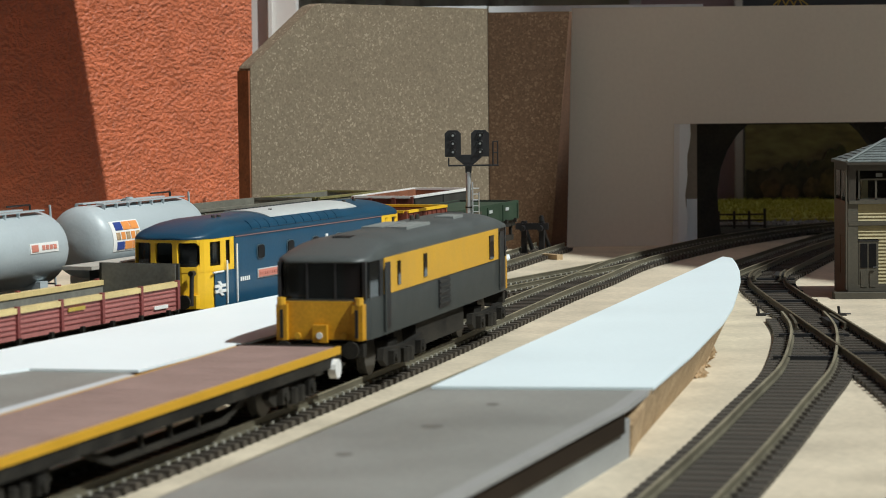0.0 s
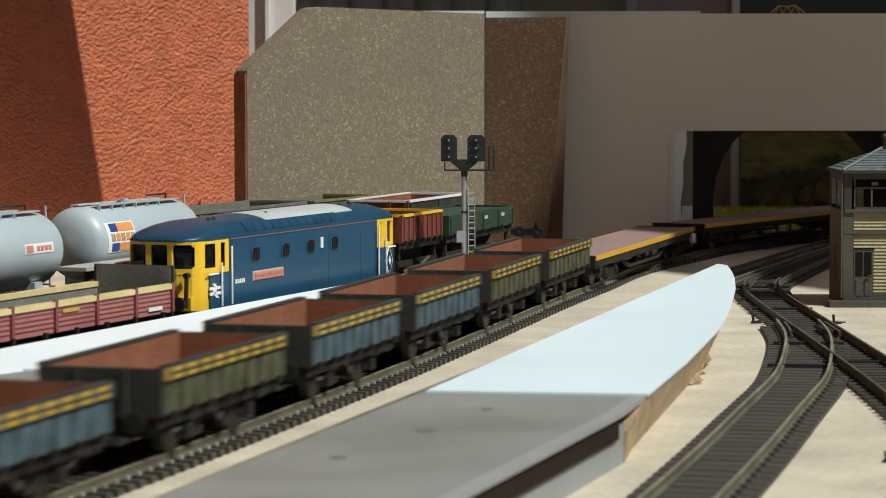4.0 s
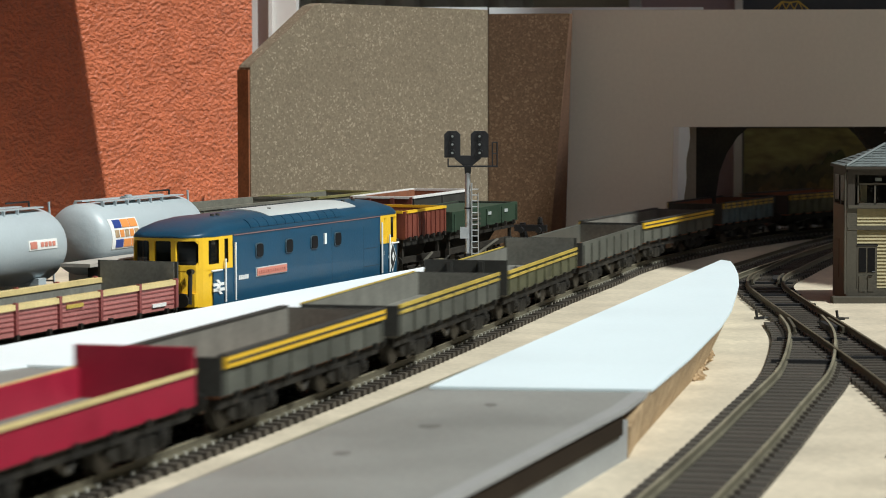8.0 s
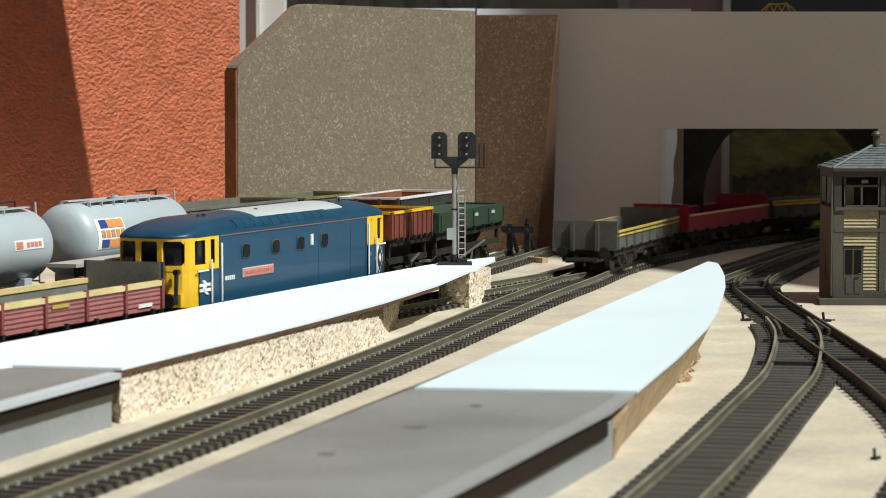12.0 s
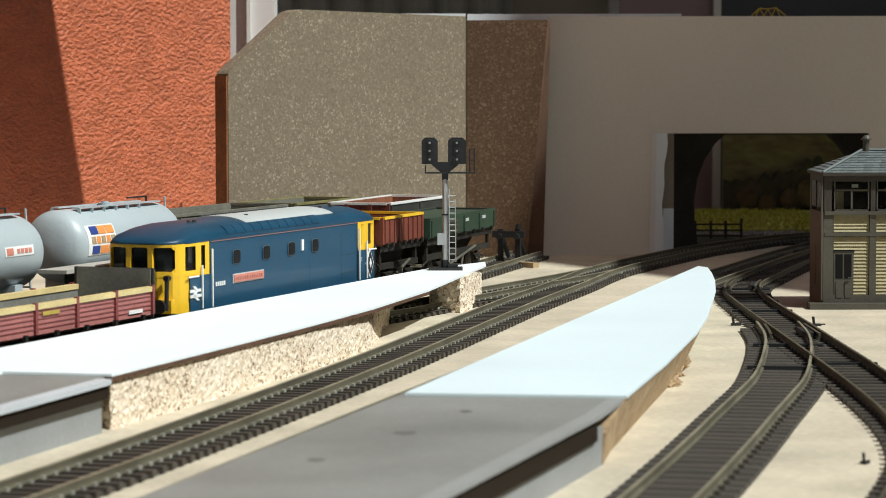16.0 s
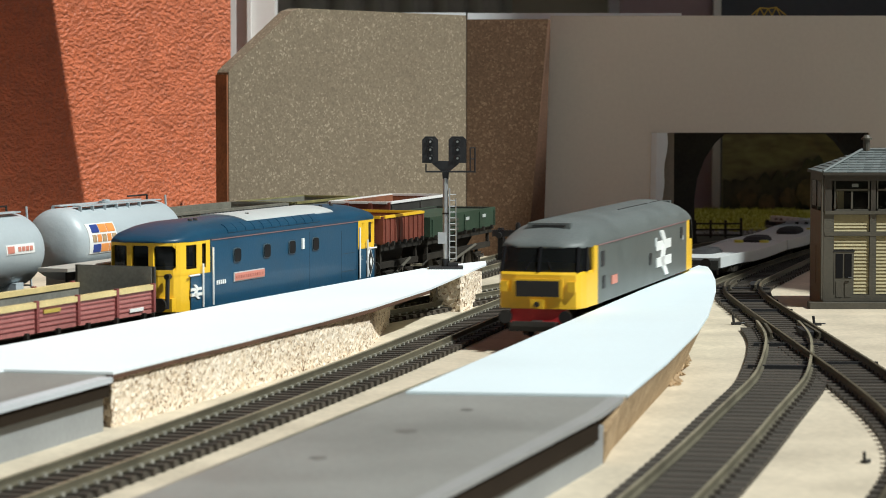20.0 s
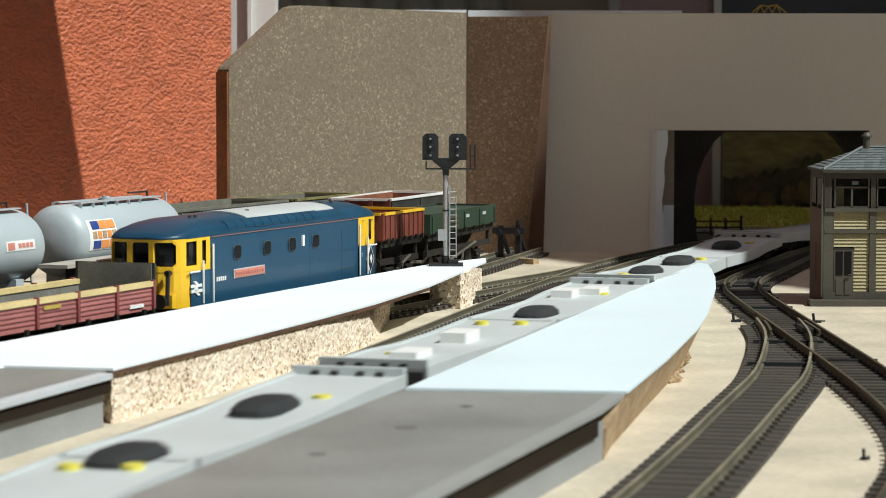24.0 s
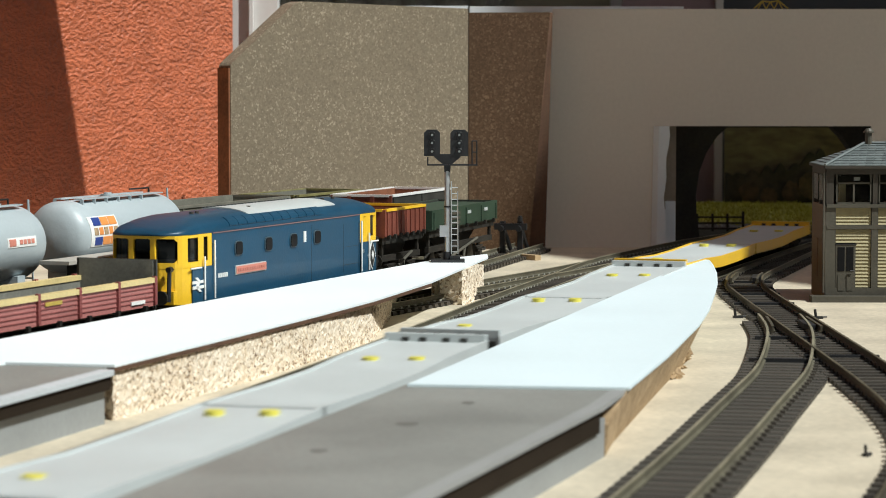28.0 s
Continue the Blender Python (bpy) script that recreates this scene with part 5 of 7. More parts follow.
        buffers(ob, end * (L / 2), end, 0.0112)
        coupling(ob, end * (L / 2 - 0.002), end)
    bm = new_bm()
    arched_roof(bm, L + 0.0015, w * 1.01, taper, ze, 0.0068, 0.032, 16, 0.55)
    roof = part("roof", bm, ROOF_GREY, ob, "mid grey rounded roof", smooth=True)
    for y0, y1, x in ((-0.030, 0.004, 0.002), (0.040, 0.056, 0.002), (-0.030, 0.004, -0.007)):
        bm = new_bm()
        slab(bm, x - 0.0005, x + 0.007, y0, y1, ze + 0.0052, ze + 0.0071)
        part("roof_hatch", bm, HATCH_GREY, roof, "slightly raised paler roof hatch", bevel=0.0004)
    for y in (-0.078, 0.078):
        bm = new_bm()
        slab(bm, -0.003, 0.003, y - 0.004, y + 0.004, ze + 0.0048, ze + 0.0068)
        part("roof_vent", bm, BLACK, roof)
    for y in (0.02, 0.028):
        bm = new_bm()
        rod(bm, (-0.002, y, ze + 0.0060), (-0.002, y, ze + 0.0086), 0.0009, 8)
        part("horn", bm, STEEL, roof)
    bm = new_bm()
    slab(bm, -0.0135, 0.0135, -0.036, 0.036, 0.0045, zb)
    part("equipment_case", bm, DARK_FRAME, ob)
    for y in (-0.064, 0.064):
        bogie(ob, y, 0.036, 0.033)
    return ob


# ======== grey express diesel that brings in the second train ========
def express_diesel(m):
    L, w = 0.254, 0.0176
    ob = thing("express_diesel_locomotive", m, "slate grey diesel locomotive with yellow cab ends and large white emblem", "locomotive")
    zb, zw, ze = 0.0121, 0.0262, 0.0355
    cab = 0.028
    bm = new_bm()
    slab(bm, -w, w, -L / 2 + cab, L / 2 - cab, zb, ze)
    part("body_side", bm, EXPRESS_GREY, ob)
    low = [(cab, 1.0), (0.010, 0.97), (0.0040, 0.91), (0.0012, 0.84), (0.0, 0.5)]
    for end in (-1, 1):
        # lower nose
        q = plan_end(L, w, end, low)
        bm = new_bm()
        loft(bm, [[(x, y, zb) for x, y in q], [(x, y, zw - 0.001) for x, y in q], [(x * 0.99, y - end * 0.0006, zw) for x, y in q]])
        part("nose", bm, YELLOW, ob, "warm yellow cab nose")
        # raked glazing: the top is set back
        bm = new_bm()
        loft(bm, [[(x * 0.975, y - end * 0.0010, zw - 0.0002) for x, y in q], [(x * 0.955, y - end * 0.0050 * (1 if abs(y) > L / 2 - 0.006 else 0.6), ze) for x, y in q]])
        part("glazing", bm, GLASS_DARK, ob, "dark wrapped cab windscreens")
        for sx in (-1, 1):
            bm = new_bm()
            slab(bm, *sorted((sx * w * 0.94, sx * w)), *sorted((end * (L / 2 - cab), end * (L / 2 - 0.0205))), zw - 0.001, ze)
            part("pillar", bm, YELLOW, ob)
            bm = new_bm()
            loft(bm, [[(sx * w * 0.985, end * (L / 2 - 0.0090), zw), (sx * w * 0.995, end * (L / 2 - 0.0115), zw), (sx * w * 0.93, end * (L / 2 - 0.0115), zw), (sx * w * 0.92, end * (L / 2 - 0.009), zw)],
                      [(sx * w * 0.965, end * (L / 2 - 0.0110), ze), (sx * w * 0.975, end * (L / 2 - 0.0135), ze), (sx * w * 0.91, end * (L / 2 - 0.0135), ze), (sx * w * 0.90, end * (L / 2 - 0.011), ze)]])
            part("pillar", bm, PANE_BLACK, ob)
            bm = new_bm()
            rod(bm, (sx * w * 0.86, end * (L / 2 - 0.0022), zw), (sx * w * 0.83, end * (L / 2 - 0.0062), ze), 0.0008, 6)
            part("pillar", bm, PANE_BLACK, ob)
            bm = new_bm()
            rod(bm, (sx * w * 0.30, end * (L / 2 - 0.0008), zw + 0.0006), (sx * w * 0.12, end * (L / 2 - 0.0042), ze - 0.003), 0.0003, 5)
            part("wiper", bm, PANE_BLACK, ob)
        bm = new_bm()
        rod(bm, (0, end * (L / 2 - 0.0006), zw), (0, end * (L / 2 - 0.0046), ze), 0.0007, 6)
        part("pillar", bm, PANE_BLACK, ob)
        # headcode panel with frame
        bm = new_bm()
        slab(bm, -0.0098, 0.0098, *sorted((end * (L / 2 - 0.002), end * (L / 2 + 0.0006))), zw - 0.0102, zw - 0.0025)
        hp = part("headcode_frame", bm, YELLOW, ob, bevel=0.0004)
        bm = new_bm()
        slab(bm, -0.0085, 0.0085, *sorted((end * (L / 2), end * (L / 2 + 0.0009))), zw - 0.0094, zw - 0.0033)
        part("headcode_glass", bm, BLACK, hp, "black headcode panel")
        for sx in (-1, 1):
            bm = new_bm()
            slab(bm, *sorted((sx * 0.0118, sx * 0.0148)), *sorted((end * (L / 2 - 0.003), end * (L / 2 + 0.0006))), zw - 0.0075, zw - 0.0035)
            part("tail_lamp", bm, YELLOW, ob, bevel=0.0004)
        bm = new_bm()
        slab(bm, -0.0026, 0.0026, *sorted((end * L / 2, end * (L / 2 + 0.0016))), zb + 0.0001, zb + 0.0036)
        hl = part("headlamp_box", bm, YELLOW, ob, bevel=0.0004)
        bm = new_bm()
        rod(bm, (0, end * (L / 2 + 0.0014), zb + 0.0018), (0, end * (L / 2 + 0.0021), zb + 0.0018), 0.0011, 10)
        part("lens", bm, BLACK, hl)
        bm = new_bm()
        slab(bm, -w * 0.62, w * 0.62, *sorted((end * (L / 2 - 0.006), end * (L / 2 - 0.0008))), 0.0062, zb - 0.0002)
        part("buffer_beam", bm, RED_PAINT, ob, "bright red buffer beam", bevel=0.0004)
        buffers(ob, end * (L / 2 - 0.001), end, 0.0092, 0.0118, BLACK, 0.0026)
        coupling(ob, end * (L / 2 - 0.003), end)
        bm = new_bm()
        slab(bm, -w * 0.7, w * 0.7, *sorted((end * (L / 2 - 0.010), end * (L / 2 - 0.003))), 0.0030, 0.0062)
        part("valance", bm, BLACK, ob)
    bm = new_bm()
    up = [(cab, 1.0), (0.016, 0.985), (0.010, 0.95), (0.0062, 0.87), (0.0050, 0.5)]
    arched_roof(bm, L - 0.0085, w * 1.003, [(max(d - 0.0042, 0), k) for d, k in up], ze, 0.0100, 0.032, 14, 0.78)
    roof = part("roof", bm, EXPRESS_ROOF, ob, "mid grey rounded roof", smooth=True)
    for end in (-1, 1):
        bm = new_bm()
        slab(bm, -0.0085, 0.0085, *sorted((end * (L / 2 - 0.0185), end * (L / 2 - 0.0225))), ze + 0.0062, ze + 0.0088)
        part("roof_vent", bm, EXPRESS_ROOF, roof, bevel=0.0006)
        bm = new_bm()
        slab(bm, -0.0066, 0.0066, *sorted((end * (L / 2 - 0.0180), end * (L / 2 - 0.0188))), ze + 0.0072, ze + 0.0080)
        part("vent_slot", bm, BLACK, roof)
    for y0, y1 in ((-0.005, 0.060), (0.068, 0.090)):
        bm = new_bm()
        slab(bm, 0.0060, 0.0066, y0, y1, ze + 0.0080, ze + 0.0096)
        part("roof_seam", bm, BLACK, roof)
    for sx in (-1, 1):
        side_panel("waist_line", ob, sx * w, -L / 2 + cab, L / 2 - cab, ze - 0.0005, ze, LINE_DULL, 0.0003)
        double_arrow(ob, sx * w, 0.0405, 0.0240, 0.0202, WHITE, "large white emblem")
        side_panel("nameplate", ob, sx * w, -0.073, -0.062, 0.0180, 0.0215, PINK, 0.0004, "small pinkish red badge")
        for y, z, s_ in ((-0.090, 0.0295, 0.006), (-0.088, 0.0200, 0.005), (0.010, 0.0230, 0.005), (0.085, 0.0305, 0.005)):
            side_panel("side_grille", ob, sx * w, y - s_ / 2, y + s_ / 2, z - s_ / 2, z + s_ / 2, BLACK, 0.0003)
        side_panel("data_panel", ob, sx * w, 0.0205, 0.0245, 0.0275, 0.0315, ROOF_WHITE, 0.0003)
        side_panel("data_panel", ob, sx * w, 0.0870, 0.0900, 0.0270, 0.0290, ROOF_WHITE, 0.0003)
    bm = new_bm()
    slab(bm, -0.0140, 0.0140, -0.038, 0.038, 0.0035, zb)
    part("fuel_tank", bm, DARK_FRAME, ob)
    for y in (-0.083, 0.083):
        bogie(ob, y, 0.050, 0.033)
    return ob


# ======== wagons ========
def tall_gear(ob, L, w, z, base):
    """Four-wheeled gear under a deep hopper: chassis rails, sloping hopper feet, springs, boxes and a long brake lever."""
    for sx in (-1, 1):
        bm = new_bm()
        slab(bm, *sorted((sx * w * 0.74, sx * w * 0.86)), -L / 2 + 0.002, L / 2 - 0.002, 0.0122, 0.0150)
        part("chassis_rail", bm, GEAR_BROWN, ob)
        for y in (-L / 2 + 0.004, L / 2 - 0.004):
            bm = new_bm()
            slab(bm, *sorted((sx * w * 0.76, sx * w * 0.84)), y - 0.0012, y + 0.0012, 0.0150, z - 0.002)
            part("corner_post", bm, GEAR_BROWN, ob)
        for y in (-base / 2, base / 2):
            x0 = sx * 0.0118
            bm = new_bm()
            extrude_x(bm, [(y - 0.0060, 0.0124), (y - 0.0020, 0.0042), (y + 0.0020, 0.0042), (y + 0.0060, 0.0124), (y + 0.0036, 0.0124), (y + 0.0012, 0.0085), (y - 0.0012, 0.0085), (y - 0.0036, 0.0124)], *sorted((x0, x0 + sx * 0.0012)))
            part("axle_guard", bm, GEAR_BROWN, ob)
            bm = new_bm()
            for q in range(3):
                h = 0.0064 - q * 0.0018
                slab(bm, *sorted((x0 + sx * 0.0012, x0 + sx * 0.0028)), y - h, y + h, 0.0100 - q * 0.0009, 0.0107 - q * 0.0009)
            part("leaf_spring", bm, GEAR_BROWN, ob)
            bm = new_bm()
            slab(bm, *sorted((x0 + sx * 0.0012, x0 + sx * 0.0034)), y - 0.0020, y + 0.0020, 0.0046, 0.0078)
            part("axle_box", bm, GEAR_BROWN, ob, bevel=0.0003)
        bm = new_bm()
        x = sx * 0.0148
        rod(bm, (x, -L * 0.34, 0.0052), (x, L * 0.24, 0.0150), 0.0007, 6)
        rod(bm, (x, -L * 0.34, 0.0052), (x, -L * 0.42, 0.0056), 0.0009, 6)
        rod(bm, (x, L * 0.05, 0.0122), (x, L * 0.02, 0.0050), 0.0006, 6)
        part("brake_lever", bm, LEVER_GREY, ob, "dusty grey long brake lever")
    bm = new_bm()
    extrude_x(bm, [(-L * 0.40, z - 0.002), (-L * 0.12, 0.0075), (L * 0.12, 0.0075), (L * 0.40, z - 0.002)], -w * 0.55, w * 0.55)
    part("hopper_foot", bm, DARK_FRAME, ob)
    for y in (-base / 2, base / 2):
        axle(ob, y, 0.0062)


def underframe(ob, L, w, z, bog=None, base=None):
    bm = new_bm()
    slab(bm, -w * 0.80, w * 0.80, -L / 2 + 0.001, L / 2 - 0.001, z - 0.0022, z + 0.0002)
    part("underframe", bm, DARK_FRAME, ob)
    for sx in (-1, 1):
        bm = new_bm()
        slab(bm, *sorted((sx * w * 0.80, sx * w * 0.90)), -L / 2 + 0.001, L / 2 - 0.001, z - 0.0030, z)
        part("solebar", bm, DARK_FRAME, ob)
    if bog:
        for y in (-bog, bog):
            bogie(ob, y, 0.023, 0.029)
    elif z > 0.018:
        tall_gear(ob, L, w, z, base)
    else:
        bm = new_bm()
        slab(bm, -0.0100, 0.0100, -L / 2 + 0.008, L / 2 - 0.008, 0.0060, z - 0.0022)
        for y in (-base * 0.24, base * 0.24):
            slab(bm, -0.0125, 0.0125, y - 0.003, y + 0.003, 0.0034, 0.0100)
        part("running_gear", bm, DARK_FRAME, ob)
        for y in (-base / 2, base / 2):
            axle(ob, y, 0.0062)
            for sx in (-1, 1):
                bm = new_bm()
                x0 = sx * 0.0118
                extrude_x(bm, [(y - 0.0075, z - 0.003), (y - 0.0022, 0.0040), (y + 0.0022, 0.0040), (y + 0.0075, z - 0.003)], *sorted((x0, x0 + sx * 0.0014)))
                slab(bm, *sorted((x0 + sx * 0.0008, x0 + sx * 0.0034)), y - 0.0022, y + 0.0022, 0.0042, 0.0078)
                extrude_x(bm, [(y - 0.0078, z - 0.0028), (y, 0.0080), (y + 0.0078, z - 0.0028), (y + 0.004, z - 0.0016), (y - 0.004, z - 0.0016)], *sorted((x0 + sx * 0.0012, x0 + sx * 0.0026)))
                part("axle_guard", bm, DARK_FRAME, ob)
    for end in (-1, 1):
        buffers(ob, end * (L / 2 - 0.0006), end, z - 0.0006)
        coupling(ob, end * (L / 2 - 0.004), end)


def brake_gear(ob, L, z):
    for sx in (-1, 1):
        bm = new_bm()
        x = sx * 0.0138
        rod(bm, (x, -L * 0.30, z - 0.006), (x, L * 0.05, z - 0.0010), 0.0005, 6)
        rod(bm, (x, -L * 0.30, z - 0.006), (x, -L * 0.36, z - 0.0055), 0.0007, 6)
        rod(bm, (x, L * 0.05, z - 0.002), (x, L * 0.02, z - 0.0072), 0.0006, 6)
        rod(bm, (x, -L * 0.05, z - 0.002), (x, L * 0.02, z - 0.0072), 0.0006, 6)
        part("brake_lever", bm, STEEL if sx > 0 else DARK_FRAME, ob)


def open_wagon(name, label, L, w, zf, zs, ze, side, inner, endm, band=None, band_mat=None, ribs=8, base=0.04, bog=None, floor=None, dropped=False, rim=False):
    """An open wagon: floor, two sides with ribs, two ends, a lining and a coloured top band."""
    ob = thing(name, Matrix.Identity(4), label, "railway wagon", "wagons of the leaving train")
    t = 0.0012
    bm = new_bm()
    slab(bm, -w + 0.0012, w - 0.0012, -L / 2 + 0.001, L / 2 - 0.001, zf - 0.0008, zf + 0.0012)
    part("floor", bm, floor or inner, ob)
    for sx in (-1, 1):
        bm = new_bm()
        slab(bm, *sorted((sx * (w - t), sx * w)), -L / 2 + 0.0014, L / 2 - 0.0014, zf, zs)
        sd = part("side", bm, side, ob, bevel=0.0002)
        bm = new_bm()
        slab(bm, *sorted((sx * (w - t - 0.0004), sx * (w - t + 0.0001))), -L / 2 + 0.0016, L / 2 - 0.0016, zf + 0.0012, zs - 0.0002)
        part("lining", bm, inner, sd)
        for k in range(ribs):
            y = -L / 2 + 0.003 + (L - 0.006) * k / max(ribs - 1, 1)
            bm = new_bm()
            slab(bm, *sorted((sx * (w - 0.0001), sx * (w + 0.0006))), y - 0.0007, y + 0.0007, zf + 0.0003, zs - (0.0034 if band == "thick" else 0.0012))
            part("rib", bm, side, sd)
        if band == "thick":
            bm = new_bm()
            slab(bm, *sorted((sx * (w - 0.0002), sx * (w + 0.0011))), -L / 2 + 0.0012, L / 2 - 0.0012, zs - 0.0031, zs + 0.0001)
            part("top_band", bm, band_mat, sd, "yellow painted top band", bevel=0.0003)
            bm = new_bm()
            slab(bm, *sorted((sx * (w - t - 0.0004), sx * (w + 0.0012))), -L / 2 + 0.0012, L / 2 - 0.0012, zs + 0.0001, zs + 0.0007)
            part("top_capping", bm, endm, sd)
            if base:
                for k in range(ribs):
                    y = -L / 2 + 0.003 + (L - 0.006) * k / max(ribs - 1, 1)
                    bm = new_bm()
                    slab(bm, *sorted((sx * (w + 0.0010), sx * (w + 0.0016))), y - 0.0006, y + 0.0006, zs - 0.0034, zs)
                    part("band_rib", bm, side, sd)
            bm = new_bm()
            slab(bm, *sorted((sx * (w + 0.0010), sx * (w + 0.0014))), -L / 2 + 0.002, L / 2 - 0.002, zs - 0.0017, zs - 0.0012)
            part("band_shadow_groove", bm, WAGON_DARK, sd)
        elif band == "thin":
            bm = new_bm()
            slab(bm, *sorted((sx * (w - (t + 0.0002 if rim else 0.0002)), sx * (w + 0.0006))), -L / 2 + 0.0012, L / 2 - 0.0012, zs - 0.0008, zs + 0.0004)
            part("top_band", bm, band_mat, sd, "thin painted top rail", bevel=0.0002)
            if dropped:
                bm = new_bm()
                slab(bm, *sorted((sx * w, sx * (w + 0.0006))), -L / 2 + 0.0012, L / 2 - 0.0012, zs - 0.0028, zs - 0.0019)
                part("second_rail", bm, band_mat, sd)
        # door hinges below the side
        for k in range(7):
            y = -L / 2 + L * (k + 0.5) / 7
            bm = new_bm()
            slab(bm, *sorted((sx * (w - 0.0004), sx * (w + 0.0012))), y - 0.0011, y + 0.0008, zf - 0.0014, zf + 0.0006)
            part("hinge", bm, DARK_FRAME, sd)
    for end in (-1, 1):
        bm = new_bm()
        slab(bm, -w, w, *sorted((end * (L / 2 - t), end * L / 2)), zf, ze)
        en = part("end", bm, endm, ob, bevel=0.0002)
        bm = new_bm()
        slab(bm, -w + 0.0012, w - 0.0012, *sorted((end * (L / 2 - t - 0.0004), end * (L / 2 - t + 0.0001))), zf + 0.0012, ze - 0.0002)
        part("lining", bm, inner, en)
        if rim and ze < zs + 0.0001:
            bm = new_bm()
            slab(bm, -w + 0.0014, w - 0.0014, *sorted((end * (L / 2 - t - 0.0005), end * (L / 2 + 0.0004))), ze - 0.0008, ze + 0.0004)
            part("end_rail", bm, band_mat, en, bevel=0.0002)
        for x in (-0.0065, 0.0065):
            bm = new_bm()
            slab(bm, x - 0.0010, x + 0.0010, *sorted((end * (L / 2 - 0.0001), end * (L / 2 + 0.0012))), zf - 0.001, ze - 0.0005)
            part("stanchion", bm, endm, en)
    underframe(ob, L, w, zf - 0.0008, bog, base)
    if zf < 0.019 or bog:
        brake_gear(ob, L, zf)
    return ob


def flat_wagon():
    L, w, z = 0.270, 0.0170, 0.0155
    ob = thing("flat_wagon", Matrix.Identity(4), "brown-decked bogie flat wagon with yellow edge stripe", "railway wagon", "wagons of the leaving train")
    n = 30
    for k in range(n):
        bm = new_bm()
        y0 = -L / 2 + L * k / n
        slab(bm, -w + 0.0013, w - 0.0013, y0 + 0.00008, y0 + L / n - 0.00008, z - 0.0012, z)
        part("deck_plank", bm, DECK_BROWN, ob)
    for sx in (-1, 1):
        bm = new_bm()
        slab(bm, *sorted((sx * (w - 0.0006), sx * (w + 0.0004))), -L / 2, L / 2, z - 0.0020, z + (0.0003 if sx > 0 else -0.0002))
        part("edge_stripe", bm, AMBER, ob, "yellow painted side rail", bevel=0.0002)
        bm = new_bm()
        slab(bm, *sorted((sx * (w - 0.0012), sx * (w - 0.0001))), -L / 2, L / 2, z - 0.0056, z - 0.0020)
        part("solebar", bm, DARK_FRAME, ob)
        bm = new_bm()
        x0, x1 = sorted((sx * (w - 0.004), sx * (w - 0.0025)))
        extrude_x(bm, [(-0.062, z - 0.0055), (-0.040, 0.0040), (0.040, 0.0040), (0.062, z - 0.0055), (0.056, z - 0.0055), (0.038, 0.0055), (-0.038, 0.0055), (-0.056, z - 0.0055)], x0, x1)
        for y in (-0.02, 0.0, 0.02):
            slab(bm, x0, x1, y - 0.0006, y + 0.0006, 0.0050, z - 0.0050)
        part("truss", bm, DARK_FRAME, ob, "trussed underframe girder")
        for y in (-L / 2 + 0.006, L / 2 - 0.006):
            bm = new_bm()
            rod(bm, (sx * (w - 0.001), y, z - 0.006), (sx * (w + 0.0015), y, z - 0.006), 0.0030, 12)
            part("brake_wheel", bm, WHITE if sx * y > 0 else DARK_FRAME, ob)
    bm = new_bm()
    slab(bm, -w + 0.003, w - 0.003, -L / 2, L / 2, z - 0.0034, z - 0.0012)
    part("underframe", bm, DARK_FRAME, ob)
    for end in (-1, 1):
        bm = new_bm()
        slab(bm, -w, w, *sorted((end * L / 2, end * (L / 2 + 0.0012))), z - 0.0060, z + 0.0004)
        part("headstock", bm, DARK_FRAME, ob)
        buffers(ob, end * (L / 2 + 0.001), end, z - 0.0034)
        coupling(ob, end * (L / 2 - 0.003), end)
    for y in (-0.097, 0.097):
        bogie(ob, y, 0.024, 0.029)
    return ob


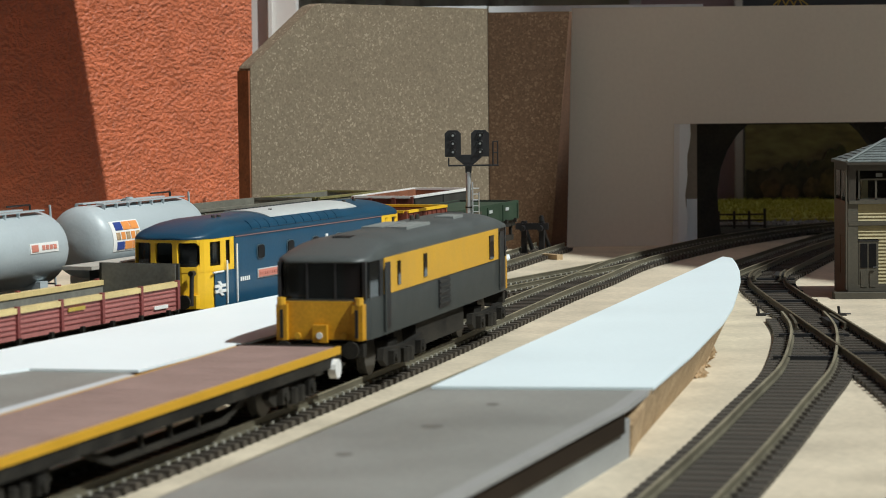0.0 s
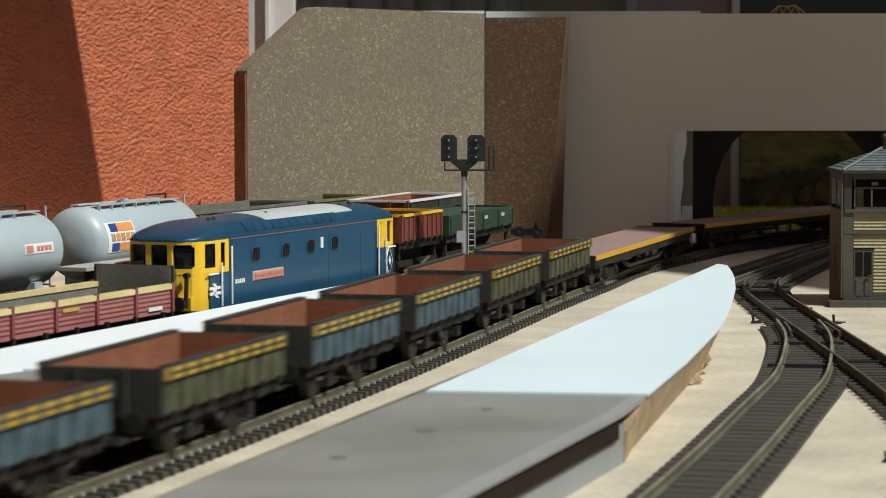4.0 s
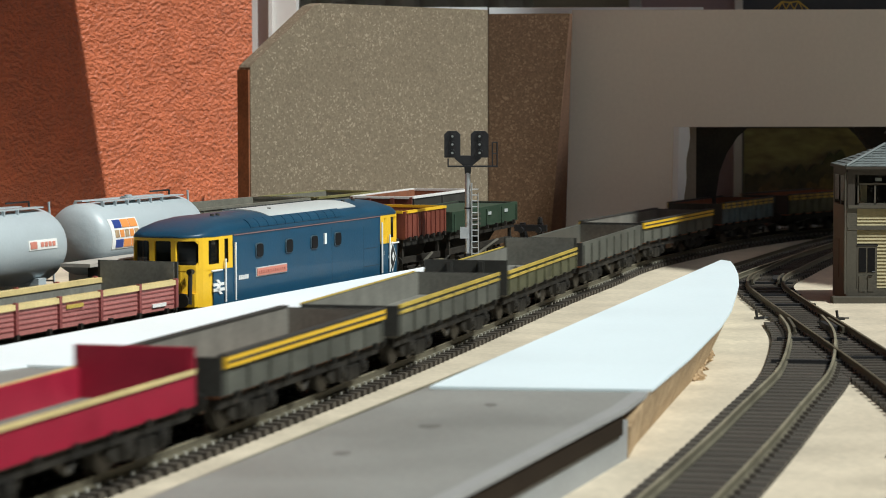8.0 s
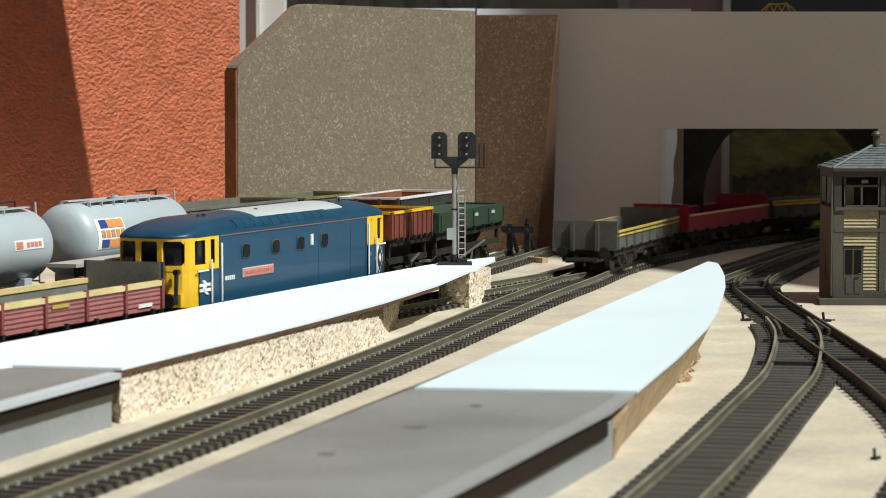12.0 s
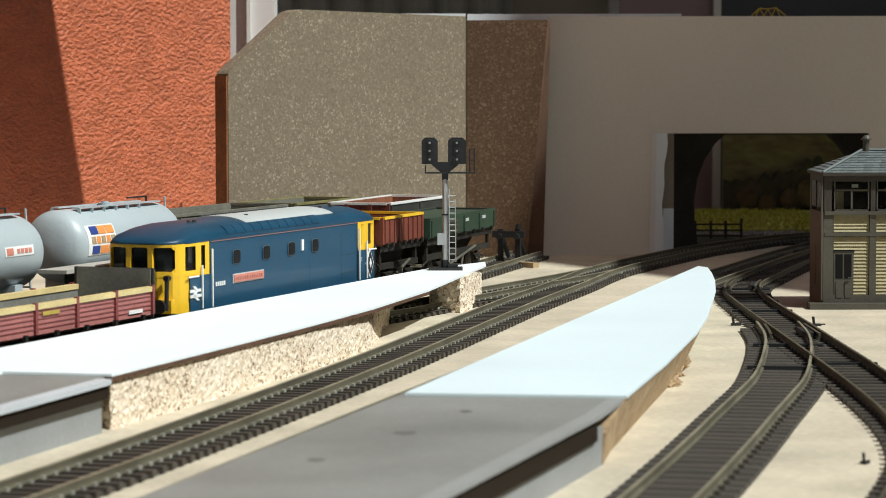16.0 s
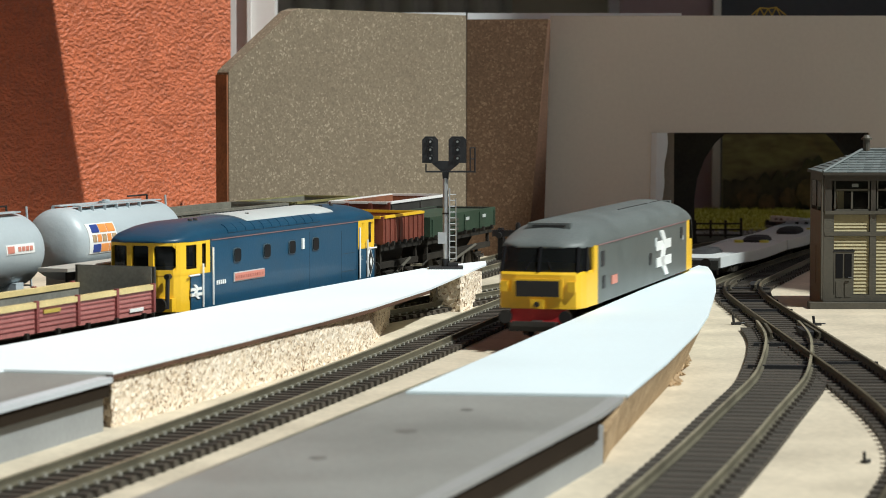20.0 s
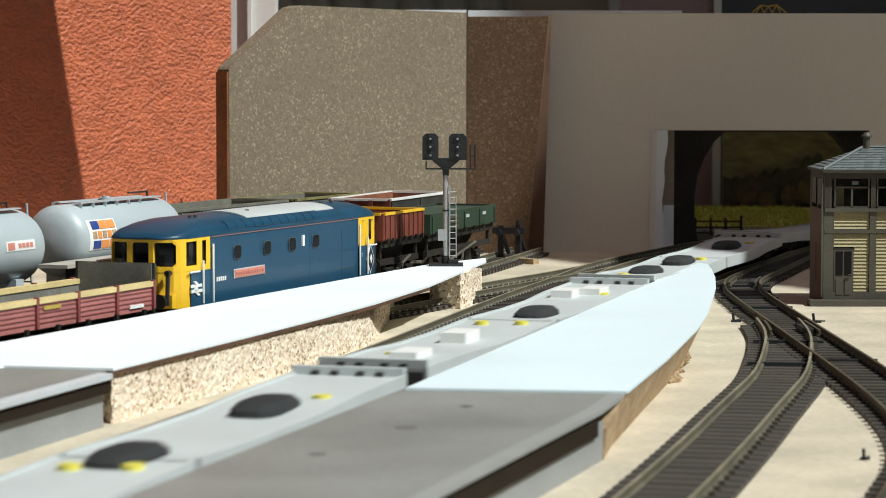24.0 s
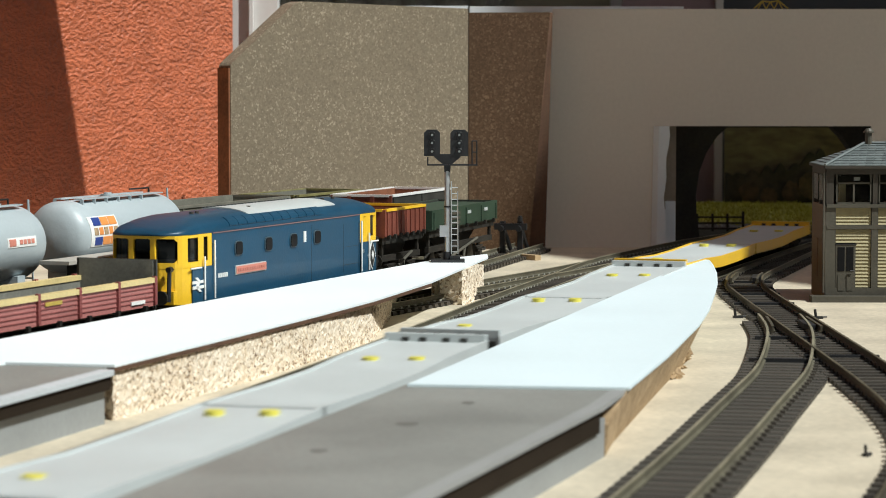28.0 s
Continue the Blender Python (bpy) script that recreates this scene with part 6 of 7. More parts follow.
def carrier_wagon(name, label, spots, pads, blocks, side_mat, plates=(-1, 1)):
    """A long low carrier in two halves, with raised end plates; fittings by (share of the length, x)."""
    L, w, z = 0.352, 0.0165, 0.0104
    ob = thing(name, Matrix.Identity(4), label, "railway wagon", "wagons of the arriving train")
    for k, (y0, y1) in enumerate(((-L / 2, -0.0012), (0.0012, L / 2))):
        # each half: raised over the wheels, dished towards the middle
        up = [(y0, z + 0.0004), (y0 + 0.050, z), (y0 + 0.085, z - 0.0012), (y1 - 0.05, z - 0.0012), (y1, z - 0.0004)]
        if k:
            up = [(y0, z - 0.0004), (y0 + 0.05, z - 0.0012), (y1 - 0.085, z - 0.0012), (y1 - 0.050, z), (y1, z + 0.0004)]
        prof = up + [(y, q - 0.0014) for y, q in reversed(up)]
        bm = new_bm()
        extrude_x(bm, prof, -w, w)
        dk = part("deck", bm, PALE_DECK, ob, "pale grey dished wagon deck")
        for sx in (-1, 1):
            bm = new_bm()
            prof2 = [(y, q + 0.0006) for y, q in up] + [(y, q - 0.0048) for y, q in reversed(up)]
            extrude_x(bm, prof2, *sorted((sx * (w - 0.0002), sx * (w + 0.0010))))
            part("side_rail", bm, side_mat, dk)
        bm = new_bm()
        slab(bm, -w * 0.6, w * 0.6, y0 + 0.004, y1 - 0.004, z - 0.0055, z - 0.0030)
        part("centre_sill", bm, DARK_FRAME, ob)
    for end in (-1, 1):
        bm = new_bm()
        slab(bm, -w - 0.0008, w + 0.0008, *sorted((end * (L / 2 - 0.0030), end * L / 2)), z - 0.004, z + (0.0030 if end in plates else 0.0006))
        hs = part("end_plate", bm, PALE_DECK if side_mat is not YELLOW else YELLOW, ob, "raised end plate", bevel=0.0004)
        for x in (-0.010, -0.004, 0.004, 0.010) if end in plates else ():
            bm = new_bm()
            slab(bm, x - 0.0012, x + 0.0012, *sorted((end * (L / 2 - 0.0034), end * (L / 2 + 0.0004))), z + 0.0004, z + 0.0018)
            part("end_slot", bm, WAGON_DARK, hs)
        bm = new_bm()
        slab(bm, -w, w, *sorted((end * L / 2, end * (L / 2 + 0.0012))), z - 0.0055, z - 0.0006)
        part("headstock", bm, WAGON_DARK, ob)
        buffers(ob, end * (L / 2 + 0.001), end, z - 0.002)
        coupling(ob, end * (L / 2 - 0.002), end)
    bm = new_bm()
    slab(bm, -w, w, -0.0030, 0.0030, z - 0.0040, z - 0.0020)
    part("hinge_plate", bm, INNER_GREY, ob)
    for u, x in spots:
        bm = new_bm()
        rod(bm, (x, (u - 0.5) * L, z - 0.0014), (x, (u - 0.5) * L, z + 0.0007), 0.0026, 12)
        part("chock", bm, LEMON, ob, "small yellow wheel chock")
    for u, x in pads:
        bm = new_bm()
        rings = []
        for r, h in ((1.0, -0.0015), (0.97, 0.0006), (0.76, 0.0022), (0.45, 0.0026), (0.05, 0.0027)):
            rings.append([(x + 0.0070 * r * math.copysign(abs(math.cos(a)) ** 0.6, math.cos(a)), (u - 0.5) * L + 0.0165 * r * math.copysign(abs(math.sin(a)) ** 0.6, math.sin(a)), z + h)
                          for a in [2 * math.pi * i / 20 for i in range(20)]])
        loft(bm, rings)
        part("wheel_pad", bm, FOAM_BLACK, ob, "matt black rounded pad", smooth=False)
    for u, x in blocks:
        bm = new_bm()
        slab(bm, x - 0.0045, x + 0.0045, (u - 0.5) * L - 0.009, (u - 0.5) * L + 0.009, z - 0.0015, z + 0.0024)
        part("packing_block", bm, WHITE, ob, "white packing block", bevel=0.0010)
    for y in (-0.135, 0.135):
        bogie(ob, y, 0.023, 0.028, 0.62)
    return ob


def tank_wagon(m, decal):
    ob = thing("tank_wagon", m, "pale grey four-wheeled tank wagon with coloured decal", "tank wagon", "tank wagons in the siding")
    L, r, zc = 0.097, 0.0146, 0.0335
    bm = new_bm()
    rings = []
    for y, k in ((-L / 2, 0.05), (-L / 2 + 0.0006, 0.45), (-L / 2 + 0.0018, 0.75), (-L / 2 + 0.0040, 0.93), (-L / 2 + 0.0068, 1.0),
                 (L / 2 - 0.0068, 1.0), (L / 2 - 0.0040, 0.93), (L / 2 - 0.0018, 0.75), (L / 2 - 0.0006, 0.45), (L / 2, 0.05)):
        rings.append([(r * k * math.cos(a), y, zc + r * k * math.sin(a)) for a in [2 * math.pi * i / 40 for i in range(40)]])
    loft(bm, rings)
    part("barrel", bm, TANK_GREY, ob, "smooth pale grey tank barrel", smooth=True)
    for sx in (-1, 1):
        bm = new_bm()
        slab(bm, *sorted((sx * 0.0030, sx * 0.0066)), -L / 2 + 0.014, L / 2 - 0.010, zc + r + 0.0003, zc + r + 0.0008)
        wk = part("walkway", bm, TANK_GREY, ob, "narrow walkway on the tank top")
        for k in range(6):
            y = -L / 2 + 0.014 + k * 0.0105
            bm = new_bm()
            slab(bm, *sorted((sx * 0.0056, sx * 0.0070)), y, y + 0.0006, zc + r - 0.0022, zc + r + 0.0003)
            part("bracket", bm, TANK_GREY, wk)
    bm = new_bm()
    rod(bm, (0, 0.0, zc + r - 0.001), (0, 0.0, zc + r + 0.0014), 0.0030, 16)
    rod(bm, (0, 0.0, zc + r + 0.0014), (0, 0.0, zc + r + 0.0020), 0.0016, 12)
    part("manlid", bm, TANK_GREY, ob)
    for end in (1,):
        for sx in (-1, 1):
            bm = new_bm()
            rod(bm, (sx * 0.0045, end * (L / 2 + 0.0018), 0.016), (sx * 0.0045, end * (L / 2 - 0.002), zc + r + 0.0022), 0.0005, 6)
            part("ladder_rail", bm, TANK_GREY if sx > 0 else BLACK, ob)
        for k in range(6):
            bm = new_bm()
            z = 0.019 + k * 0.0045
            rod(bm, (-0.0045, end * (L / 2 + 0.0016 - k * 0.0005), z), (0.0045, end * (L / 2 + 0.0016 - k * 0.0005), z), 0.0004, 6)
            part("rung", bm, TANK_GREY, ob)
        bm = new_bm()
        rod(bm, (-0.0045, end * (L / 2 - 0.002), zc + r + 0.0022), (-0.0045, end * (L / 2 - 0.020), zc + r + 0.0022), 0.0004, 6)
        part("handrail", bm, BLACK, ob)

    def patch(y0, y1, a0, a1, mat, lift, name="decal"):
        bm = new_bm()
        n = 8
        secs = []
        for y in (y0, y1):
            o = [(math.cos(a0 + (a1 - a0) * i / n), math.sin(a0 + (a1 - a0) * i / n)) for i in range(n + 1)]
            secs.append([((r + lift) * c, y, zc + (r + lift) * s) for c, s in o] + [((r - 0.0002) * c, y, zc + (r - 0.0002) * s) for c, s in reversed(o)])
        loft(bm, secs)
        return part(name, bm, mat, ob)
    if decal == "big":
        y0 = -L / 2 + 0.0068
        patch(y0, y0 + 0.0240, -0.26, 0.60, WHITE, 0.0002)
        for k, mt in enumerate((NAVY, ORANGE, ORANGE)):
            patch(y0 + 0.0030 + k * 0.0068, y0 + 0.0092 + k * 0.0068, 0.32, 0.56, mt, 0.0004, "decal_square")
            patch(y0 + 0.0030 + k * 0.0068, y0 + 0.0092 + k * 0.0068, -0.22, 0.00, mt, 0.0004, "decal_square")
        for k in range(5):
            patch(y0 + 0.0028 + k * 0.0042, y0 + 0.0060 + k * 0.0042, 0.06, 0.26, ORANGE if k % 2 else HARDBOARD, 0.0004, "decal_bar")
    else:
        y0 = L / 2 - 0.036
        patch(y0, y0 + 0.022, -0.02, 0.24, WHITE, 0.0002)
        patch(y0 + 0.001, y0 + 0.006, 0.02, 0.20, PINK, 0.0004, "decal_square")
        for k in range(4):
            patch(y0 + 0.009 + k * 0.0030, y0 + 0.0112 + k * 0.0030, 0.05, 0.17, PINK, 0.0004, "decal_bar")
    underframe(ob, L + 0.012, 0.0150, 0.0142, None, 0.050)
    for y in (-0.029, 0.029):
        bm = new_bm()
        slab(bm, -0.011, 0.011, y - 0.003, y + 0.003, 0.0142, 0.0215)
        part("saddle", bm, TANK_GREY, ob)
    return ob


# ======== things on the layout ========
siding_locomotive(on_line(SIDING_A, 1.3955, 0.216))


def stored(ob, line, s, L, label, category="railway wagon"):
    ob.matrix_basis = on_line(line, s, L)
    tagged(ob, label, category, "wagons stored in the sidings")
    return ob


maroon = stored(open_wagon("open_wagon", "x", 0.155, 0.0170, 0.0115, 0.0218, 0.0290, MAROON, INNER_GREY, WAGON_DARK, "thin", RIM_CREAM, 6, bog=0.050, rim=True),
                SIDING_A, 1.1905, 0.155, "weathered maroon open wagon with pale yellow rim")
for sx in (-1, 1):
    for k in range(5):
        side_panel("plank_line", maroon, sx * 0.0171, -0.074, 0.074, 0.0134 + k * 0.0017, 0.0137 + k * 0.0017, MAROON_DARK, 0.0002)
    for k in range(6):
        yy = -0.155 / 2 + 0.003 + (0.155 - 0.006) * k / 5
        bm = new_bm()
        slab(bm, *sorted((sx * 0.0166, sx * 0.0180)), yy - 0.0009, yy + 0.0009, 0.0120, 0.0228)
        part("door_post", bm, MAROON_DARK, maroon)
    bm = new_bm()
    slab(bm, *sorted((sx * 0.0149, sx * 0.0178)), -0.0758, 0.0758, 0.0204, 0.0223)
    part("rim", bm, RIM_CREAM, maroon, "deep cream rim along the side", bevel=0.0002)
    side_panel("data_bar", maroon, sx * 0.0171, 0.055, 0.066, 0.0131, 0.0144, WHITE, 0.0005)
    side_panel("data_bar", maroon, sx * 0.0171, -0.010, 0.002, 0.0180, 0.0193, PALE_YELLOW, 0.0005)
stored(open_wagon("mineral_wagon", "x", 0.060, 0.0168, 0.0243, 0.0368, 0.0368, BRICK_RED, RUST, BRICK_RED, "thin", YELLOW, 9, base=0.030, rim=True),
       SIDING_A, 1.5370, 0.060, "oxide red ribbed mineral wagon with yellow rim")
green = stored(open_wagon("mineral_wagon", "x", 0.122, 0.0170, 0.0236, 0.0334, 0.0334, GREEN, WAGON_DARK, GREEN, None, None, 5, base=0.07),
               SIDING_A, 1.636, 0.122, "dark green loaded mineral wagon with pale lettering")
bm = new_bm()
slab(bm, -0.0158, 0.0158, -0.0598, 0.0598, 0.0280, 0.0324)
part("load_sheet", bm, GREEN, green, "flat dark green cover")
for k in range(3):
    side_panel("lettering_bar", green, 0.0171, -0.030, -0.012, 0.0248 + k * 0.0024, 0.0261 + k * 0.0024, STONE_GREY, 0.0004)
for k in (0.002, 0.034):
    side_panel("data_bar", green, 0.0171, k, k + 0.006, 0.0290, 0.0306, ROOF_WHITE, 0.0004)
rimmed = stored(open_wagon("hopper_wagon", "x", 0.105, 0.0170, 0.0165, 0.0371, 0.0371, WAGON_DARK, RUST, BRICK_RED, "thin", WHITE, 3, base=0.06, rim=True),
                SIDING_B, 1.716, 0.105, "dark hopper wagon with white rim and rusty inside")
stored(open_wagon("hopper_wagon", "x", 0.150, 0.0170, 0.0170, 0.0372, 0.0372, HOPPER_GREY, HOPPER_GREY, HOPPER_GREY, "thin", HOPPER_GREY, 7, base=0.09, rim=True),
       SIDING_C, 1.578, 0.150, "weathered grey hopper wagon with dark inside")
stored(open_wagon("hopper_wagon", "x", 0.085, 0.0170, 0.0170, 0.0372, 0.0372, HOPPER_GREY, HOPPER_GREY, OLIVE, "thin", RIM_DULL, 5, base=0.05, rim=True),
       SIDING_C, 1.703, 0.085, "weathered grey hopper wagon with dull yellow rim")
tank_wagon(on_line(SIDING_B, 1.3735, 0.097), "big")
tank_wagon(on_line(SIDING_B, 1.2515, 0.097), "small")


def loading_bank():
    ob = thing("loading_bank", Matrix.Identity(4), "low grey card loading bank on dark legs", "loading bank")
    a, b = SIDING_A.side(1.268, -0.0260), SIDING_A.side(1.420, -0.0260)
    d = (b - a).normalized()
    n = Vector((d.y, -d.x, 0))
    bm = new_bm()
    prism(bm, [(a + n * 0.005)[:2], (b + n * 0.005)[:2], (b - n * 0.008)[:2], (a - n * 0.008)[:2]], 0.0308, 0.0322)
    part("top", bm, BANK_CARD, ob)
    for k in (0.08, 0.35, 0.65, 0.92):
        c = a.lerp(b, k)
        bm = new_bm()
        slab(bm, c.x - 0.002, c.x + 0.002, c.y - 0.002, c.y + 0.002, 0, 0.0308)
        part("leg", bm, WAGON_DARK, ob)


loading_bank()


def colour_light_signal():
    ob = thing("colour_light_signal", pose(0.0009, 1.224, 0.0170) @ Matrix.Diagonal((1, 1, 0.95, 1)), "twin-headed colour light signal on a silver post", "railway signal")
    bm = new_bm()
    slab(bm, -0.0078, 0.0082, -0.006, 0.006, 0.0, 0.0012)
    part("base_plate", bm, BLACK, ob, "black base plate", bevel=0.0002)
    bm = new_bm()
    slab(bm, 0.0012, 0.0060, -0.003, 0.002, 0.0012, 0.0030)
    part("base_box", bm, BLACK, ob)
    bm = new_bm()
    rod(bm, (0, 0, 0.001), (0, 0, 0.0450), 0.0013, 16)
    part("post", bm, LIGHT_STEEL, ob, "silver grey tubular post", smooth=False)
    bm = new_bm()
    rod(bm, (0, 0, 0.0010), (0, 0, 0.0050), 0.0019, 12)
    part("foot_collar", bm, BLACK, ob)
    bm = new_bm()
    rod(bm, (0, 0, 0.0270), (0, 0, 0.0278), 0.0017, 12)
    part("clamp", bm, BLACK, ob)
    bm = new_bm()
    loft(bm, [[(-0.0014, -0.001, 0.0445), (0.0014, -0.001, 0.0445), (0.0014, 0.001, 0.0445), (-0.0014, 0.001, 0.0445)],
              [(-0.0016, -0.0012, 0.0480), (0.0016, -0.0012, 0.0480), (0.0016, 0.0012, 0.0480), (-0.0016, 0.0012, 0.0480)],
              [(-0.0062, -0.0012, 0.0520), (0.0062, -0.0012, 0.0520), (0.0062, 0.0012, 0.0520), (-0.0062, 0.0012, 0.0520)],
              [(-0.0062, -0.0012, 0.0535), (0.0062, -0.0012, 0.0535), (0.0062, 0.0012, 0.0535), (-0.0062, 0.0012, 0.0535)]])
    part("bracket", bm, BLACK, ob, "black spreading bracket")
    bm = new_bm()
    slab(bm, -0.0095, 0.0142, -0.0030, 0.0030, 0.0478, 0.0485)
    part("gantry_deck", bm, BLACK, ob)
    for x, y in ((0.0116, -0.002), (0.0138, -0.002), (0.0138, 0.002), (-0.0092, -0.0026), (-0.0092, 0.0026)):
        bm = new_bm()
        rod(bm, (x, y, 0.0485), (x, y, 0.0600 if x > 0 else 0.0520), 0.00032, 6)
        part("guard_post", bm, BLACK, ob)
    for z in (0.0545, 0.0600):
        bm = new_bm()
        rod(bm, (0.0116, -0.002, z), (0.0138, -0.002, z), 0.00032, 6)
        rod(bm, (0.0138, -0.002, z), (0.0138, 0.002, z), 0.00032, 6)
        part("guard_rail", bm, BLACK, ob)
    for cx, hw in ((-0.0072, 0.0038), (0.0056, 0.0042)):
        bm = new_bm()
        o = [(-hw, 0.0525), (hw, 0.0525), (hw, 0.0640), (hw - 0.0016, 0.0656), (-hw + 0.0016, 0.0656), (-hw, 0.0640)]
        loft(bm, [[(cx + x, yy, z) for x, z in o] for yy in (-0.0014, 0.0012)])
        head = part("signal_head", bm, BLACK, ob, "black three-aspect signal head with clipped corners", bevel=0.0002)
        for z in (0.0548, 0.0590, 0.0630):
            bm = new_bm()
            rod(bm, (cx, -0.0013, z), (cx, -0.0017, z), 0.0006, 12)
            part("lens", bm, LENS_GLINT, head)
            bm = new_bm()
            for k in range(5):
                a0, a1 = math.pi * k / 5, math.pi * (k + 1) / 5
                rod(bm, (cx + 0.0015 * math.cos(a0), -0.0026, z + 0.0015 * math.sin(a0)), (cx + 0.0015 * math.cos(a1), -0.0026, z + 0.0015 * math.sin(a1)), 0.0002, 5)
                slab(bm, cx + 0.0015 * math.cos(a0) - 0.0002, cx + 0.0015 * math.cos(a0) + 0.0002, -0.0028, -0.0012, z + 0.0015 * math.sin(a0), z + 0.0015 * math.sin(a0) + 0.0003)
            part("hood", bm, BLACK, head)
    # ladder
    for y in (-0.0014, 0.0014):
        bm = new_bm()
        rod(bm, (0.0019 if y < 0 else 0.0050, -0.0014, 0.004), (0.0019 if y < 0 else 0.0048, -0.0014, 0.0400 if y < 0 else 0.0350), 0.0003, 6)
        part("ladder_rail", bm, LIGHT_STEEL, ob)
    for k in range(12):
        bm = new_bm()
        z = 0.005 + k * 0.0029
        rod(bm, (0.0019, -0.0014, z), (0.0050, -0.0014, z), 0.00026, 6)
        part("rung", bm, LIGHT_STEEL, ob)
    bm = new_bm()
    slab(bm, -0.0036, 0.0004, -0.0030, -0.0008, 0.0125, 0.0182)
    part("equipment_box", bm, LIGHT_STEEL, ob, "pale grey equipment box on the post", bevel=0.0003)


colour_light_signal()


def buffer_stop():
    c = SIDING_A.at(1.812)
    ob = thing("buffer_stop", pose(c.x, c.y, 0, rz=math.degrees(SIDING_A.heading(1.812))) @ Matrix.Diagonal((0.82, 0.82, 0.88, 1)), "dark stained timber buffer stop at the siding end", "buffer stop")
    for sx in (-1, 1):
        bm = new_bm()
        slab(bm, sx * 0.0064 - 0.0018, sx * 0.0064 + 0.0018, -0.002, 0.002, 0.002, 0.0236)
        part("post", bm, BLACK, ob, bevel=0.0003)
        bm = new_bm()
        rod(bm, (sx * 0.0064, 0.001, 0.0205), (sx * 0.0064, 0.026, 0.004), 0.0017, 6)
        part("brace", bm, BLACK, ob)
        bm = new_bm()
        rod(bm, (sx * 0.0064, -0.004, 0.0190), (sx * 0.0064, -0.008, 0.0190), 0.0020, 12)
        part("buffer", bm, BLACK, ob)
    bm = new_bm()
    slab(bm, -0.0118, 0.0118, -0.0042, -0.0018, 0.0180, 0.0224)
    part("beam", bm, BLACK, ob, bevel=0.0004)
    bm = new_bm()
    rod(bm, (0.0064, -0.001, 0.0236), (0.0064, -0.001, 0.0264), 0.0019, 10)
    rod(bm, (0.0064, -0.001, 0.0264), (0.0064, -0.001, 0.0274), 0.0014, 10)
    part("lamp", bm, BLACK, ob)
    for k in range(9):
        bm = new_bm()
        slab(bm, -0.0125, 0.0125, 0.004 + k * 0.0072, 0.0074 + k * 0.0072, 0.0008, 0.0024)
        part("sleeper", bm, SLEEPER, ob)


buffer_stop()

stick = thing("wood_offcut", pose(0.0450, 1.492, 0.0, rz=-50), "small bare softwood offcut lying on the board", "wood offcut")
bm = new_bm()
slab(bm, -0.0125, 0.0125, -0.0022, 0.0022, 0.0, 0.0030)
part("strip", bm, WOOD, stick, bevel=0.0003)

for x, y, r in ((0.1262, 1.118, 8), (0.1605, 1.115, 0), (0.1145, 0.702, 60)):
    lv = thing("point_lever", pose(x, y, 0, rz=r) @ Matrix.Scale(0.66 if y > 1 else 0.52, 4), "small black turnout switch lever", "point lever", "turnout levers")
    bm = new_bm()
    slab(bm, -0.0030, 0.0030, -0.0018, 0.0018, 0.0, 0.0016)
    part("base", bm, BLACK, lv)
    bm = new_bm()
    rod(bm, (-0.0015, 0, 0.001), (-0.0022, 0, 0.0062), 0.0009, 8)
    part("handle", bm, BLACK, lv)
    bm = new_bm()
    rod(bm, (0.002, 0, 0.0012), (0.0058, 0, 0.0012), 0.0005, 6)
    part("tie_rod", bm, BLACK, lv)


